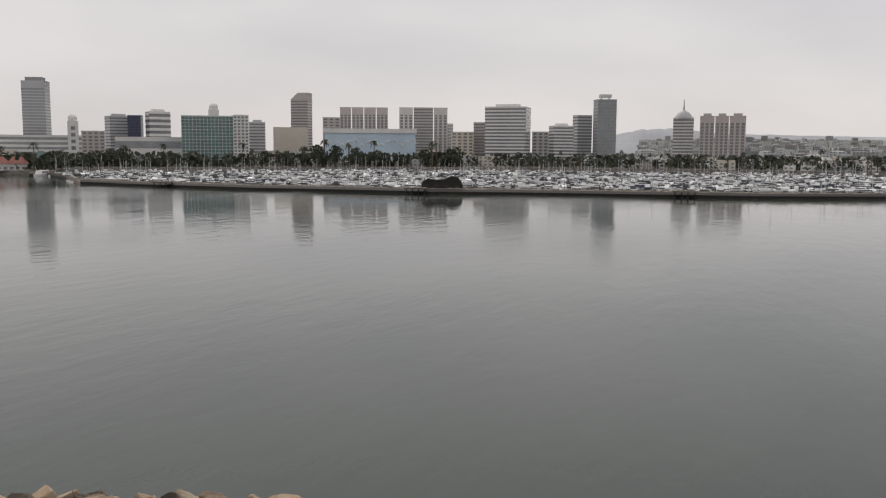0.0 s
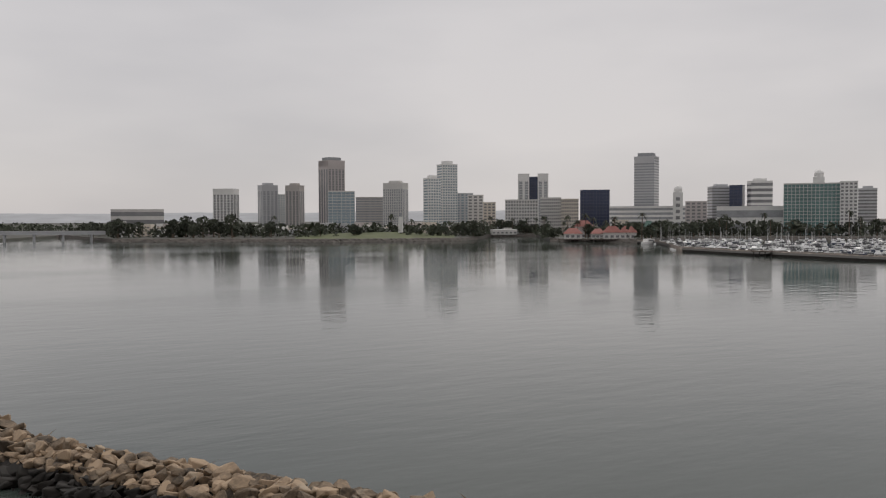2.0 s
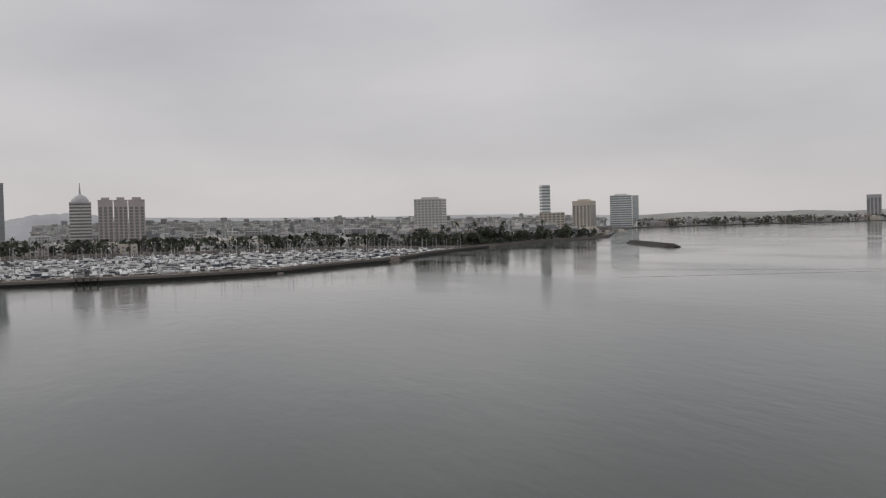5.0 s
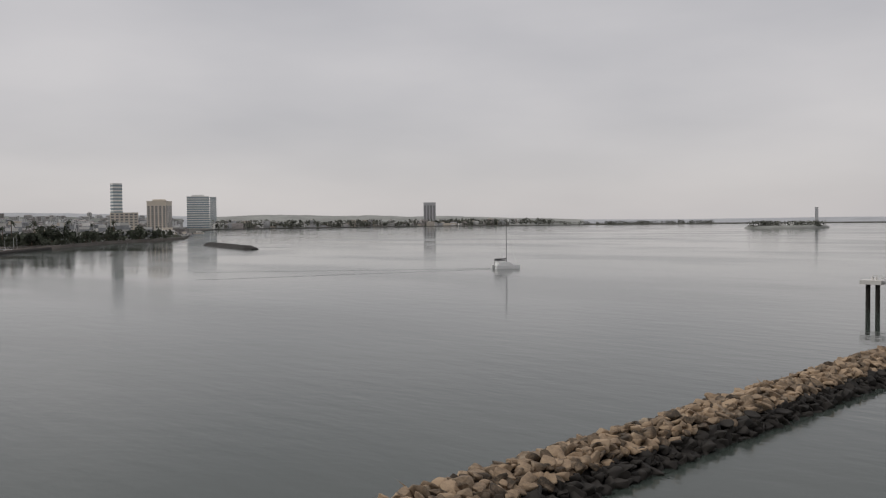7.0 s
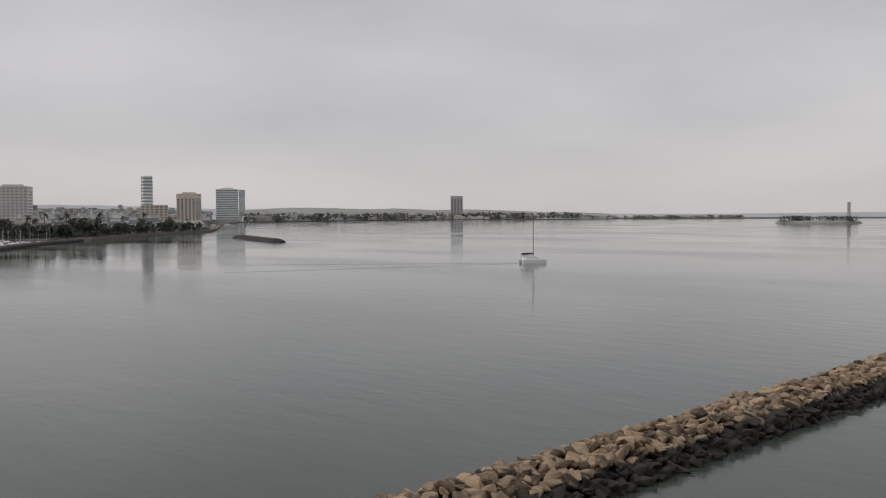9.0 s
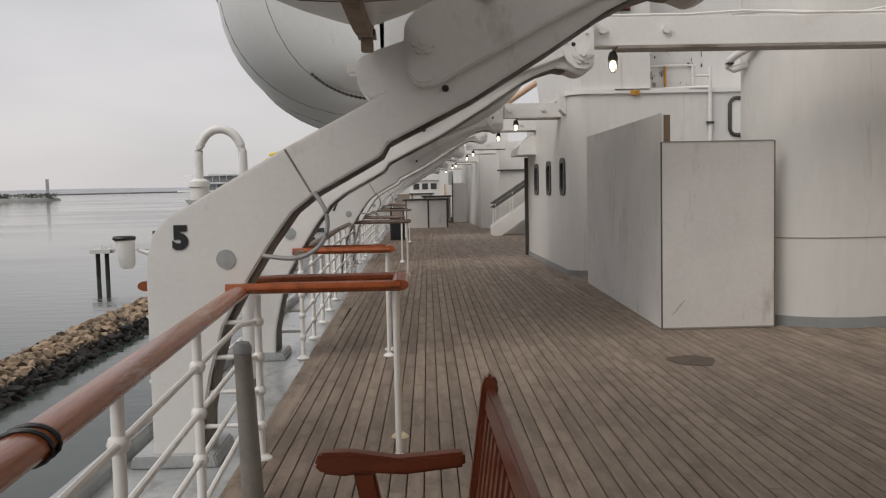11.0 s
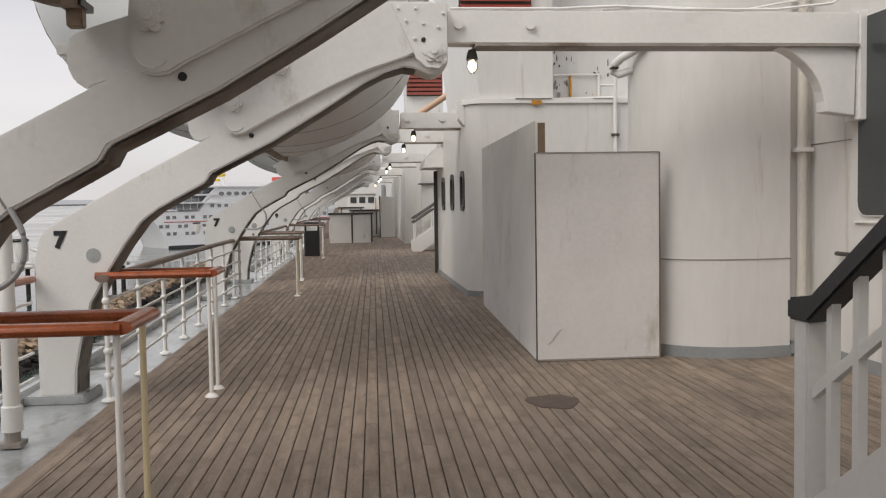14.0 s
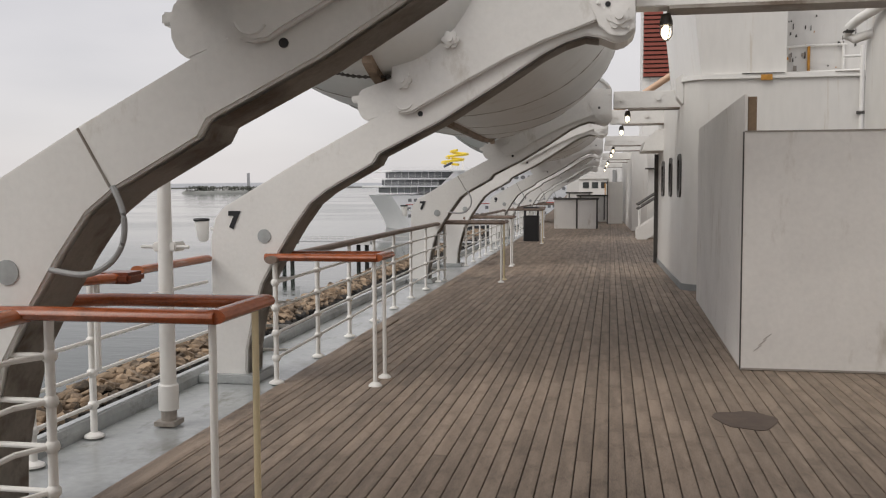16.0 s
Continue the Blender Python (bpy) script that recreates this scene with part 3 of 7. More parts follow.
def gate_rail(y, closed_far, wood):
    """The U of handrail that juts inboard at a davit."""
    end = 0.27 if closed_far else 0.13
    base = (end, y, 0)
    r = thing("davit_guard_rail", base, "varnished teak guard rail on white posts beside a davit", "railing", "davit guard rails")
    x0, x1 = rail_x(y), end
    y2 = y + (0.5 if closed_far else 0.36)
    wood_bar(r, [(x0 - 0.05, y - 0.02, 1.0), (x0 + 0.1, y, 1.0), (x1 - 0.03, y, 1.0), (x1, y, 1.0)], base, material=wood)
    wood_bar(r, [(x1, y - 0.03, 1.004), (x1, y2 + 0.03, 1.004)], base, "end_rail", wood)
    wood_bar(r, [(x1, y2, 1.0), (x0 + 0.18, y2, 1.0), (x0 + 0.02, y2 - 0.07, 1.0), (x0 - 0.1, y2 - 0.2, 1.0)] if closed_far else [(x1, y2, 1.0), (x0, y2, 1.0)], base, material=wood)
    for k, (py, m) in enumerate(((y + 0.02, WHITE), (y2 - 0.02, CREAM if closed_far else WHITE))):
        bm = B()
        tube(bm, [(x1 - 0.03, py, 0.0), (x1 - 0.03, py, 0.98)], 0.0165, 10)
        tube(bm, [(x1 - 0.03, py, 0.0), (x1 - 0.03, py, 0.012), (x1 - 0.03, py, 0.03)], 0.05, 12, radii=[0.055, 0.05, 0.024])
        part("post", bm, m, r, at=base, smooth=True)
    if closed_far:
        rail_post(r, x0 + 0.1, y + 0.1, base)
    for z in (0.2, 0.4, 0.6, 0.8):
        bm = B()
        if closed_far:
            tube(bm, [(x0 + 0.1, y + 0.1, z), (x0 + 0.02, y - 0.05, z)], 0.0135, 8)
        tube(bm, [(x0 + (0.1 if closed_far else 0.02), y2 if not closed_far else y + 0.1, z), (x0 - 0.32, y2 if not closed_far else y + 0.1, z)], 0.0135, 8)
        part("pipe_stub", bm, WHITE, r, at=base, smooth=True)
    return r


straight_rail(-6.0, 5.6, worn=True)
for k in range(4):
    gate_rail(5.66 + 11.3 * k, True, GREY_WOOD if k else VARNISH)
    gate_rail(8.9 + 11.3 * k, False, GREY_WOOD if k else VARNISH)
    straight_rail(8.9 + 11.3 * k, 16.9 + 11.3 * k)


# outer rail in the gap between two davits
def gap_rail(y0, y1):
    base = (-1.3, y0, 0)
    r = thing("outboard_railing", base, "white railing with a dark teak handrail at the ship's side", "railing", "outboard railings")
    for y in (y0 + 0.55, y0 + 1.15):
        rail_post(r, -1.27, y, base, top=0.96)
    for z in (0.2, 0.4, 0.6, 0.8):
        bm = B()
        tube(bm, [(-1.27, y0, z), (-1.27, y1, z)], 0.0135, 8)
        part("pipe", bm, WHITE, r, at=base, smooth=True)
    wood_bar(r, [(-1.28, y0, 0.985), (-1.27, y0 + 0.5, 0.99), (-1.2, y0 + 0.8, 0.995), (-1.08, y0 + 1.2, 0.99)], base, material=VARNISH)
    bm = B()
    box(bm, -1.2, -0.98, y0 + 1.1, y0 + 1.3, 0.955, 1.025)
    part("end_block", bm, BENCH_WOOD, r, "dark worn wooden end block", at=base, bevel=0.02)
    bm = B()
    tube(bm, [(-1.15, y0 + 1.02, 0.45), (-1.15, y0 + 1.02, 0.96)], 0.02, 8)
    part("gate_stub", bm, WHITE, r, at=base, smooth=True)
    wood_bar(r, [(-1.27, y0 + 1.72, 0.985), (-1.27, y1, 0.985)], base, "short_handrail", WORN_SHEEN_VARNISH)
    return r


for k in range(3):
    gap_rail(6.1 + 11.3 * k, 8.9 + 11.3 * k)

# gooseneck vent pipe between the davits
pole = thing("vent_pipe", (-0.95, 7.6, 0), "white gooseneck vent pipe with clamps beside the rail", "vent pipe")
pa = (-0.95, 7.6, 0)
bm = B()
tube(bm, [(-0.95, 7.6, 0.1), (-0.95, 7.6, 0.26), (-0.95, 7.6, 0.27), (-0.95, 7.6, 1.6)], 0.05, 16, radii=[0.065, 0.065, 0.052, 0.042])
part("tube", bm, WHITE, pole, at=pa, smooth=True)
bm = B()
tube(bm, [(-0.95, 7.6, 1.6)] + [(-1.12 + 0.17 * math.cos(a), 7.6, 1.83 + 0.21 * math.sin(a)) for a in [i * math.pi / 16 for i in range(17)]] + [(-1.29, 7.6, 1.62)], 0.034, 14)
part("gooseneck", bm, WHITE, pole, at=pa, smooth=True)
bm = B()
box(bm, -1.02, -0.88, 7.53, 7.67, 0.0, 0.03)
tube(bm, [(-0.95, 7.6, 0.03), (-0.95, 7.6, 0.1)], 0.05, 12)
part("foot", bm, UNDER, pole, "dark rusty foot plate", at=pa)
bm = B()
tube(bm, [(-1.29, 7.6, 1.66), (-1.29, 7.6, 1.64), (-1.29, 7.6, 1.6), (-1.29, 7.6, 1.59), (-1.29, 7.6, 1.5)], 0.08, 16, radii=[0.036, 0.08, 0.082, 0.07, 0.072])
part("vent_head", bm, WHITE, pole, at=pa, smooth=True)
bm = B()
box(bm, -1.03, -0.87, 7.58, 7.72, 1.13, 1.19)
tube(bm, [(-1.12, 7.6, 1.16), (-0.78, 7.6, 1.16)], 0.012, 8)
part("clamp", bm, WHITE, pole, at=pa, bevel=0.008)

# floodlights on the outer side of the davits
def floodlight(x, y):
    f = thing("floodlight", (x, y, 1.165), "white drum floodlight with a black rim on a davit", "floodlight", "floodlights")
    bm = B()
    tube(bm, [(-0.178, 0, -0.06), (-0.178, 0, -0.04), (-0.187, 0, 0.07), (-0.19, 0, 0.115)], 0.07, 16, radii=[0.028, 0.044, 0.055, 0.056])
    part("drum", bm, WHITE, f, smooth=True)
    bm = B()
    tube(bm, [(-0.192 + 0.055 * math.cos(a), 0.055 * math.sin(a), 0.12) for a in [i * math.pi / 10 for i in range(21)]], 0.013, 8, caps=False)
    part("rim", bm, BLACK, f, "black rubber rim", smooth=True)
    bm = B()
    tube(bm, [(-0.11, 0, 0.05), (-0.06, 0, 0.03), (0.0, 0, 0.05)], 0.014, 8)
    tube(bm, [(-0.02, 0, 0.1), (0.0, 0, 0.1)], 0.012, 8)
    part("bracket", bm, WHITE, f, smooth=True)
    bm = B()
    tube(bm, [(-0.012, -0.02, 0.16), (-0.014, -0.02, -0.1), (-0.012, -0.02, -0.5)], 0.008, 6)
    part("cable", bm, BLACK, f, smooth=True)


for y in (5.72, 8.92, 16.8, 20.1):
    floodlight(-1.245 + (0.025 * (8.92 - y) if y < 8.92 else 0), y + 0.26)


# ---- deckhouses ----
def wall_with_ports(name, x, y0, y1, z1, ports, label):
    """A wall in the plane x, one strip a stretch, with openings cut by building round them."""
    bm = B()
    edges = sorted([y0, y1] + [v for p in ports for v in (p[0], p[1])])
    for a, b in zip(edges, edges[1:]):
        hole = [p for p in ports if p[0] <= a + 1e-6 and b <= p[1] + 1e-6]
        if hole:
            box(bm, x, x + 0.12, a, b, 0, hole[0][2])
            box(bm, x, x + 0.12, a, b, hole[0][3], z1)
        else:
            box(bm, x, x + 0.12, a, b, 0, z1)
    bmesh.ops.remove_doubles(bm, verts=bm.verts[:], dist=0.0005)
    return solid(name, bm, WALL_PAINT, label, "wall")


PORTS = [(16.48, 16.96, 1.45, 2.07), (18.1, 18.6, 1.45, 2.07), (19.8, 20.35, 1.45, 2.07)]
wall_with_ports("wall_house_side", 3.1, 16.36, 21.6, 3.17, PORTS, "white steel deckhouse side with three narrow windows")
for k, (a, b, z0, z1) in enumerate(PORTS):
    w = thing("window_%d" % (k + 1), (3.1, (a + b) / 2, z0), "narrow round-ended window in a dark frame", "window", "deckhouse windows", "structure")
    at = (3.1, (a + b) / 2, z0)
    bm = B()
    outer, inner = round_rect(a - 0.03, b + 0.03, z0 - 0.03, z1 + 0.03, 0.16), round_rect(a + 0.06, b - 0.06, z0 + 0.06, z1 - 0.06, 0.11)
    vo = [[bm.verts.new((xx, *p)) for p in outer] for xx in (3.075, 3.1)]
    vi = [[bm.verts.new((xx, *p)) for p in inner] for xx in (3.075, 3.1)]
    n = len(outer)
    for i in range(n):
        j = (i + 1) % n
        bm.faces.new((vo[0][i], vo[0][j], vi[0][j], vi[0][i]))
        bm.faces.new((vo[0][i], vo[1][i], vo[1][j], vo[0][j]))
        bm.faces.new((vi[0][i], vi[0][j], vi[1][j], vi[1][i]))
    part("frame", bm, DARK_STEEL, w, at=at)
    bm = B()
    prism(bm, round_rect(a - 0.01, b + 0.01, z0 - 0.01, z1 + 0.01, 0.14), "x", 3.105, 3.115)
    part("pane", bm, GLASS_DARK, w, at=at)

# rounded front of the forward house
bm = B()
front = arc(3.42, 16.36, 0.32, 180, 270, 8) + [(7.4, 16.04), (7.4, 16.2), (3.5, 16.2), (3.22, 16.36)]
prism(bm, front, "z", 0, 3.17)
solid("wall_house_front", bm, WALL_PAINT, "white steel deckhouse front with a rounded corner", "wall", smooth=True)
bm = B()
prism(bm, arc(3.42, 16.36, 0.36, 180, 270, 8) + [(7.4, 16.0), (7.4, 21.6), (3.06, 21.6)], "z", 3.17, 3.24)
solid("roof_ledge", bm, WHITE, "white painted roof edge of the deckhouse", "roof edge", smooth=True)
bm = B()
prism(bm, [(3.34, 3.24), (4.55, 3.24), (4.55, 6.2), (3.0, 6.2)], "y", 16.12, 21)
box(bm, 4.55, 9, 16.8, 21, 3.24, 6.2)
solid("wall_upper_house", bm, WALL_PAINT, "white stained upper deckhouse wall", "wall")
bm = B()
prism(bm, arc(3.42, 16.36, 0.335, 180, 270, 8) + [(5.8, 15.62), (5.8, 16.1), (3.5, 16.1), (3.2, 16.36), (3.2, 21.6), (3.085, 21.6)], "z", 0.0, 0.1)
solid("baseboard_house", bm, BASE_GREY, "dark grey painted base of the deckhouse", "baseboard", smooth=True)
# rust run and pale upper panel marks
for x0, x1, z0, z1, m in ((4.17, 4.33, 3.12, 3.2, RUST), (3.9, 4.5, 3.215, 3.226, DARK_STEEL), (5.2, 5.6, 3.215, 3.224, UNDER)):
    bm = B()
    box(bm, x0, x1, 15.985, 16.0, z0 + 0.02, z1 + 0.02)
    solid("rust_patch", bm, m, "rusty streak on the painted roof edge", "rust patch", kind="structure")
# dark door edge and canopy at the far end of the house
bm = B()
box(bm, 3.02, 3.1, 21.56, 21.62, 0, 2.3)
solid("door_edge", bm, DARK_STEEL, "dark edge of an open steel door", "door edge")
bm = B()
prism(bm, [(2.7, 2.32), (3.1, 2.32), (3.1, 2.75), (2.95, 2.72), (2.74, 2.5)], "y", 20.2, 21.65)
solid("door_canopy", bm, WHITE, "white painted canopy over a deckhouse door", "canopy", bevel=0.015)
# pipes above the forward house
pipes = thing("wall_pipework", (4.9, 15.6, 1.9), "white painted pipes on the deckhouse front", "pipes")
pa = (4.9, 15.6, 1.9)
for path, r in (([(5.56, 15.98, 0.1), (5.56, 15.98, 3.6)], 0.032), ([(5.3, 15.98, 3.45), (5.56, 15.98, 3.45)], 0.02)):
    bm = B()
    tube(bm, path, r, 10)
    part("pipe", bm, WHITE, pipes, at=pa, smooth=True)
bm = B()
box(bm, 5.5, 5.62, 15.94, 16.02, 2.62, 2.66)
part("pipe_clamp", bm, DARK_STEEL, pipes, at=pa)

stub = thing("pipe_stub", (4.15, 10.4, 3.0), "white pipe stub with a dark clamp on the curved house", "pipe")
bm = B()
tube(bm, [(4.3, 10.14, 3.15), (4.14, 10.36, 3.06), (4.02, 10.56, 2.99), (3.97, 10.66, 2.94), (3.97, 10.7, 2.87), (4.02, 10.68, 2.84), (4.16, 10.6, 2.88)], 0.042, 12)
part("pipe", bm, WHITE, stub, at=(4.15, 10.4, 3.0), smooth=True)
bm = B()
box(bm, 3.93, 4.01, 10.62, 10.72, 2.89, 2.92)
part("pipe_clamp", bm, DARK_STEEL, stub, at=(4.15, 10.4, 3.0), bevel=0.01)
fw = thing("window_5", (6.15, 16.03, 2.4), "round-cornered window with a thick dark frame", "window", kind="structure")
bm = B()
tube(bm, [(p[0], 16.02, p[1]) for p in round_rect(5.92, 6.5, 2.42, 3.06, 0.12)] + [(6.5, 16.02, 2.54)], 0.035, 8)
part("frame", bm, DARK_STEEL, fw, at=(6.15, 16.03, 2.4), smooth=True)
bm = B()
prism(bm, round_rect(5.93, 6.49, 2.43, 3.05, 0.12), "y", 16.02, 16.035)
part("blind", bm, WHITE, fw, at=(6.15, 16.03, 2.4))
# weathered fittings on the upper wall
fit_up = thing("upper_wall_fittings", (4.55, 16.8, 3.24), "thin pipes and rusty brackets on the upper wall", "pipes")
fa = (4.55, 16.8, 3.24)
for path, r, m in (([(4.6, 16.76, 3.72), (5.0, 16.76, 3.74), (5.55, 16.76, 3.74)], 0.018, WHITE), ([(5.0, 16.77, 3.25), (5.0, 16.77, 3.74)], 0.022, RUST), ([(4.62, 16.77, 3.25), (4.62, 16.77, 4.2)], 0.025, WHITE), ([(5.5, 16.76, 3.3), (5.5, 16.76, 3.74), (5.45, 16.76, 3.8)], 0.02, WHITE), ([(4.56, 16.6, 3.3), (5.75, 16.6, 3.33)], 0.022, WHITE)):
    bm = B()
    tube(bm, path, r, 8)
    part("pipe", bm, m, fit_up, at=fa, smooth=True)
for x, z, w, h in ((5.42, 3.72, 0.09, 0.07), (4.72, 3.5, 0.03, 0.12), (4.9, 3.58, 0.04, 0.05), (4.78, 3.36, 0.05, 0.08)):
    bm = B()
    box(bm, x, x + w, 16.78, 16.798, z, z + h)
    part("flaked_mark", bm, DARK_STEEL if w > 0.06 else UNDER, fit_up, at=fa)
rf = random.Random(14)
for k in range(26):
    x, z = 4.6 + rf.random() ** 1.6 * 1.1, 3.3 + rf.uniform(0, 1.0)
    w, h = rf.uniform(0.008, 0.03), rf.uniform(0.02, 0.13)
    bm = B()
    prism(bm, [(x, z), (x + w, z + 0.2 * h), (x + w * 0.8, z + h), (x + 0.1 * w, z + 0.85 * h)], "y", 16.79, 16.797)
    part("flaked_mark", bm, DARK_STEEL if k % 3 else RUST, fit_up, at=fa)
# red slatted grille on the upper wall
grille = thing("red_grille", (3.6, 16.1, 4.6), "red slatted ventilator grille on the upper wall", "grille")
ga = (3.6, 16.1, 4.6)
bm = B()
box(bm, 3.0, 4.2, 16.09, 16.115, 4.6, 6.0)
part("backing", bm, DARK_STEEL, grille, at=ga)
for k in range(14):
    bm = B()
    prism(bm, [(16.02, 4.62 + 0.098 * k), (16.09, 4.66 + 0.098 * k), (16.09, 4.69 + 0.098 * k), (16.02, 4.65 + 0.098 * k)], "x", 3.02, 4.18)
    part("slat", bm, FUNNEL_RED, grille, at=ga)
# ledge bracket at the corner of the house
bm = B()
prism(bm, [(3.0, 2.95), (3.08, 2.85), (3.1, 2.85), (3.1, 3.3), (2.98, 3.22)], "y", 16.3, 16.6)
solid("corner_bracket", bm, WHITE, "white steel bracket at the house corner", "bracket", kind="", bevel=0.01)

# second house with the curved front
bm = B()
outline = arc(4.95, 10.64, 0.81, 105, 262, 20) + [(5.1, 9.815), (5.46, 9.86), (5.5, 9.95), (5.5, 11.5)]
prism(bm, outline, "z", 0.0, 5.6)
solid("wall_curved_house", bm, WALL_PAINT, "white steel deckhouse with a curved front", "wall", smooth=True)
bm = B()
outline = arc(4.95, 10.64, 0.825, 105, 262, 20) + [(5.1, 9.80), (5.47, 9.845), (5.515, 9.95), (5.515, 11.5)]
prism(bm, outline, "z", 0.0, 0.11)
solid("baseboard_curved", bm, BASE_GREY, "dark grey painted base of the curved house", "baseboard", smooth=True)
bm = B()
outline = arc(4.95, 10.64, 0.814, 105, 262, 20) + [(5.1, 9.811), (5.462, 9.856), (5.504, 9.95)]
tube(bm, [(p[0], p[1], 0.955) for p in outline], 0.006, 6)
solid("plate_seam", bm, UNDER, "welded plate seam across the curved house", "seam")
# inboard wall with the tall window; unseen upper part added to cut sky light
bm = B()
for a, b, z0, z1 in ((-9, 8.5, 0, 9.5), (8.5, 9.09, 0, 1.39), (8.5, 9.09, 3.07, 9.5), (9.09, 14.5, 0, 9.5)):
    box(bm, 5.72, 5.86, a, b, z0, z1)
bmesh.ops.remove_doubles(bm, verts=bm.verts[:], dist=0.0005)
solid("wall_inboard", bm, WALL_PAINT, "white steel inboard wall with a tall window, unseen top added to block sky light", "wall")
bm = B()
box(bm, 5.502, 5.719, 9.955, 10.1, 0, 5.6)
solid("wall_corner_fill", bm, WALL_PAINT, "white steel return between the curved house and the wall", "wall")
w = thing("window_4", (5.72, 8.89, 1.39), "tall dark window with rounded corners", "window", kind="structure")
wa = (5.72, 8.89, 1.39)
bm = B()
prism(bm, round_rect(8.485, 9.105, 1.375, 3.085, 0.12), "x", 5.695, 5.712)
part("pane", bm, GLASS_DARK, w, at=wa)
bm = B()
tube(bm, [(5.705, *p) for p in round_rect(8.48, 9.11, 1.37, 3.09, 0.12)] + [(5.705, 9.11, 2.97)], 0.009, 8)
part("frame", bm, WHITE, w, at=wa, smooth=True)
bm = B()
box(bm, 5.695, 5.72, 8.38, 9.17, 1.305, 1.322)
part("sill", bm, WHITE, w, at=wa)
bm = B()
box(bm, 5.7, 5.72, -9, 9.95, 0, 0.12)
solid("baseboard_inboard", bm, BASE_GREY, "dark grey painted base of the inboard wall", "baseboard")
bm = B()
tube(bm, [(5.67, -2, 1.02), (5.67, 9.4, 1.02)], 0.02, 8)
for y in (1, 3, 5, 7, 9):
    tube(bm, [(5.67, y, 1.02), (5.72, y, 1.0)], 0.012, 6)
solid("wall_handrail", bm, DARK_STEEL, "dark metal handrail along the white wall", "handrail", kind="", smooth=True)
bm = B()
tube(bm, [(5.719, -9, 2.05), (5.719, 8.5, 2.05)], 0.006, 6)
tube(bm, [(5.719, 9.25, 2.05), (5.719, 9.95, 2.05)], 0.006, 6)
solid("wall_seam", bm, UNDER, "welded plate seam on the inboard wall", "seam")
down = thing("downpipe", (5.6, 9.93, 0), "weathered white downpipe in the wall corner", "pipe")
da = (5.6, 9.93, 0)
bm = B()
tube(bm, [(5.6, 9.9, 0.0), (5.6, 9.9, 4.5)], 0.05, 12)
part("pipe", bm, mat("weathered_pipe", (0.6, 0.56, 0.5), 0.6, var=0.15, scale=3, stain=(0.25, 0.19, 0.14), stain_at=0.52, stretch=(1, 1, 0.3)), down, at=da, smooth=True)
bm = B()
box(bm, 5.52, 5.68, 9.83, 9.96, 1.98, 2.02)
part("clamp", bm, WHITE, down, at=da)
bm = B()
box(bm, 5.46, 5.7, 9.8, 9.97, 0.0, 0.14)
part("shoe", bm, BASE_GREY, down, at=da, bevel=0.03)

# ---- plywood hoarding ----
hoard = thing("plywood_screen", (3.6, 10.0, 0), "tall white painted plywood screen standing on the deck", "screen")
ha = (3.6, 10.0, 0)
bm = B()
box(bm, 3.0, 4.2, 9.985, 10.01, 0.005, 2.0)
front = part("front_board", bm, BOARD, hoard, at=ha, bevel=0.002)
bm = B()
prism(bm, [(10.02, 0.005), (14.88, 0.005), (14.88, 2.36), (10.02, 2.31)], "x", 3.0, 3.025)
for v in bm.verts:
    v.co.x += 0.0355 * (v.co.y - 10.0)
part("side_board", bm, BOARD, hoard, at=ha)
bm = B()
box(bm, 3.03, 3.1, 10.03, 10.1, 0.01, 2.29)
part("corner_batten", bm, BOARD_EDGE, hoard, "raw brown timber batten", at=ha)
bm = B()
box(bm, 2.99, 2.9985, 9.99, 10.018, 0.005, 2.0)
part("corner_gap", bm, DARK_STEEL, hoard, "dark gap between the two boards", at=ha)
bm = B()
box(bm, 3.0, 4.2, 9.979, 9.9845, 0.006, 0.022)
part("bottom_edge", bm, UNDER, front, at=ha)
bm = B()
box(bm, 4.203, 4.215, 9.986, 10.06, 0.005, 2.0)
part("edge_strip", bm, BOARD_EDGE, front, at=ha)
bm = B()
box(bm, 3.0, 4.2, 9.98, 9.9845, 1.994, 2.006)
part("top_edge", bm, UNDER, front, at=ha)
bm = B()
for k in range(3):
    box(bm, 3.09 + 0.06 * k, 3.17 + 0.06 * k, 9.9815, 9.984, 0.2 + 0.015 * k, 0.206 + 0.015 * k)
bmesh.ops.rotate(bm, verts=bm.verts[:], cent=(3.15, 9.98, 0.2), matrix=Matrix.Rotation(radians(-38), 3, "Y"))
part("scuff_marks", bm, UNDER, front, at=ha)

# ---- stair beside the walk ----
stair = thing("deck_stair", (3.86, 5.53, 0), "white painted wooden stair with a black handrail", "stair")
sa = (3.85, 5.65, 0)
SLOPE = 0.66


def sz(y, z):
    return z + SLOPE * (5.65 - y)


def sz2(y, z):
    """The strings and treads rise a little more steeply than the rails."""
    return z + 0.73 * (5.65 - y)


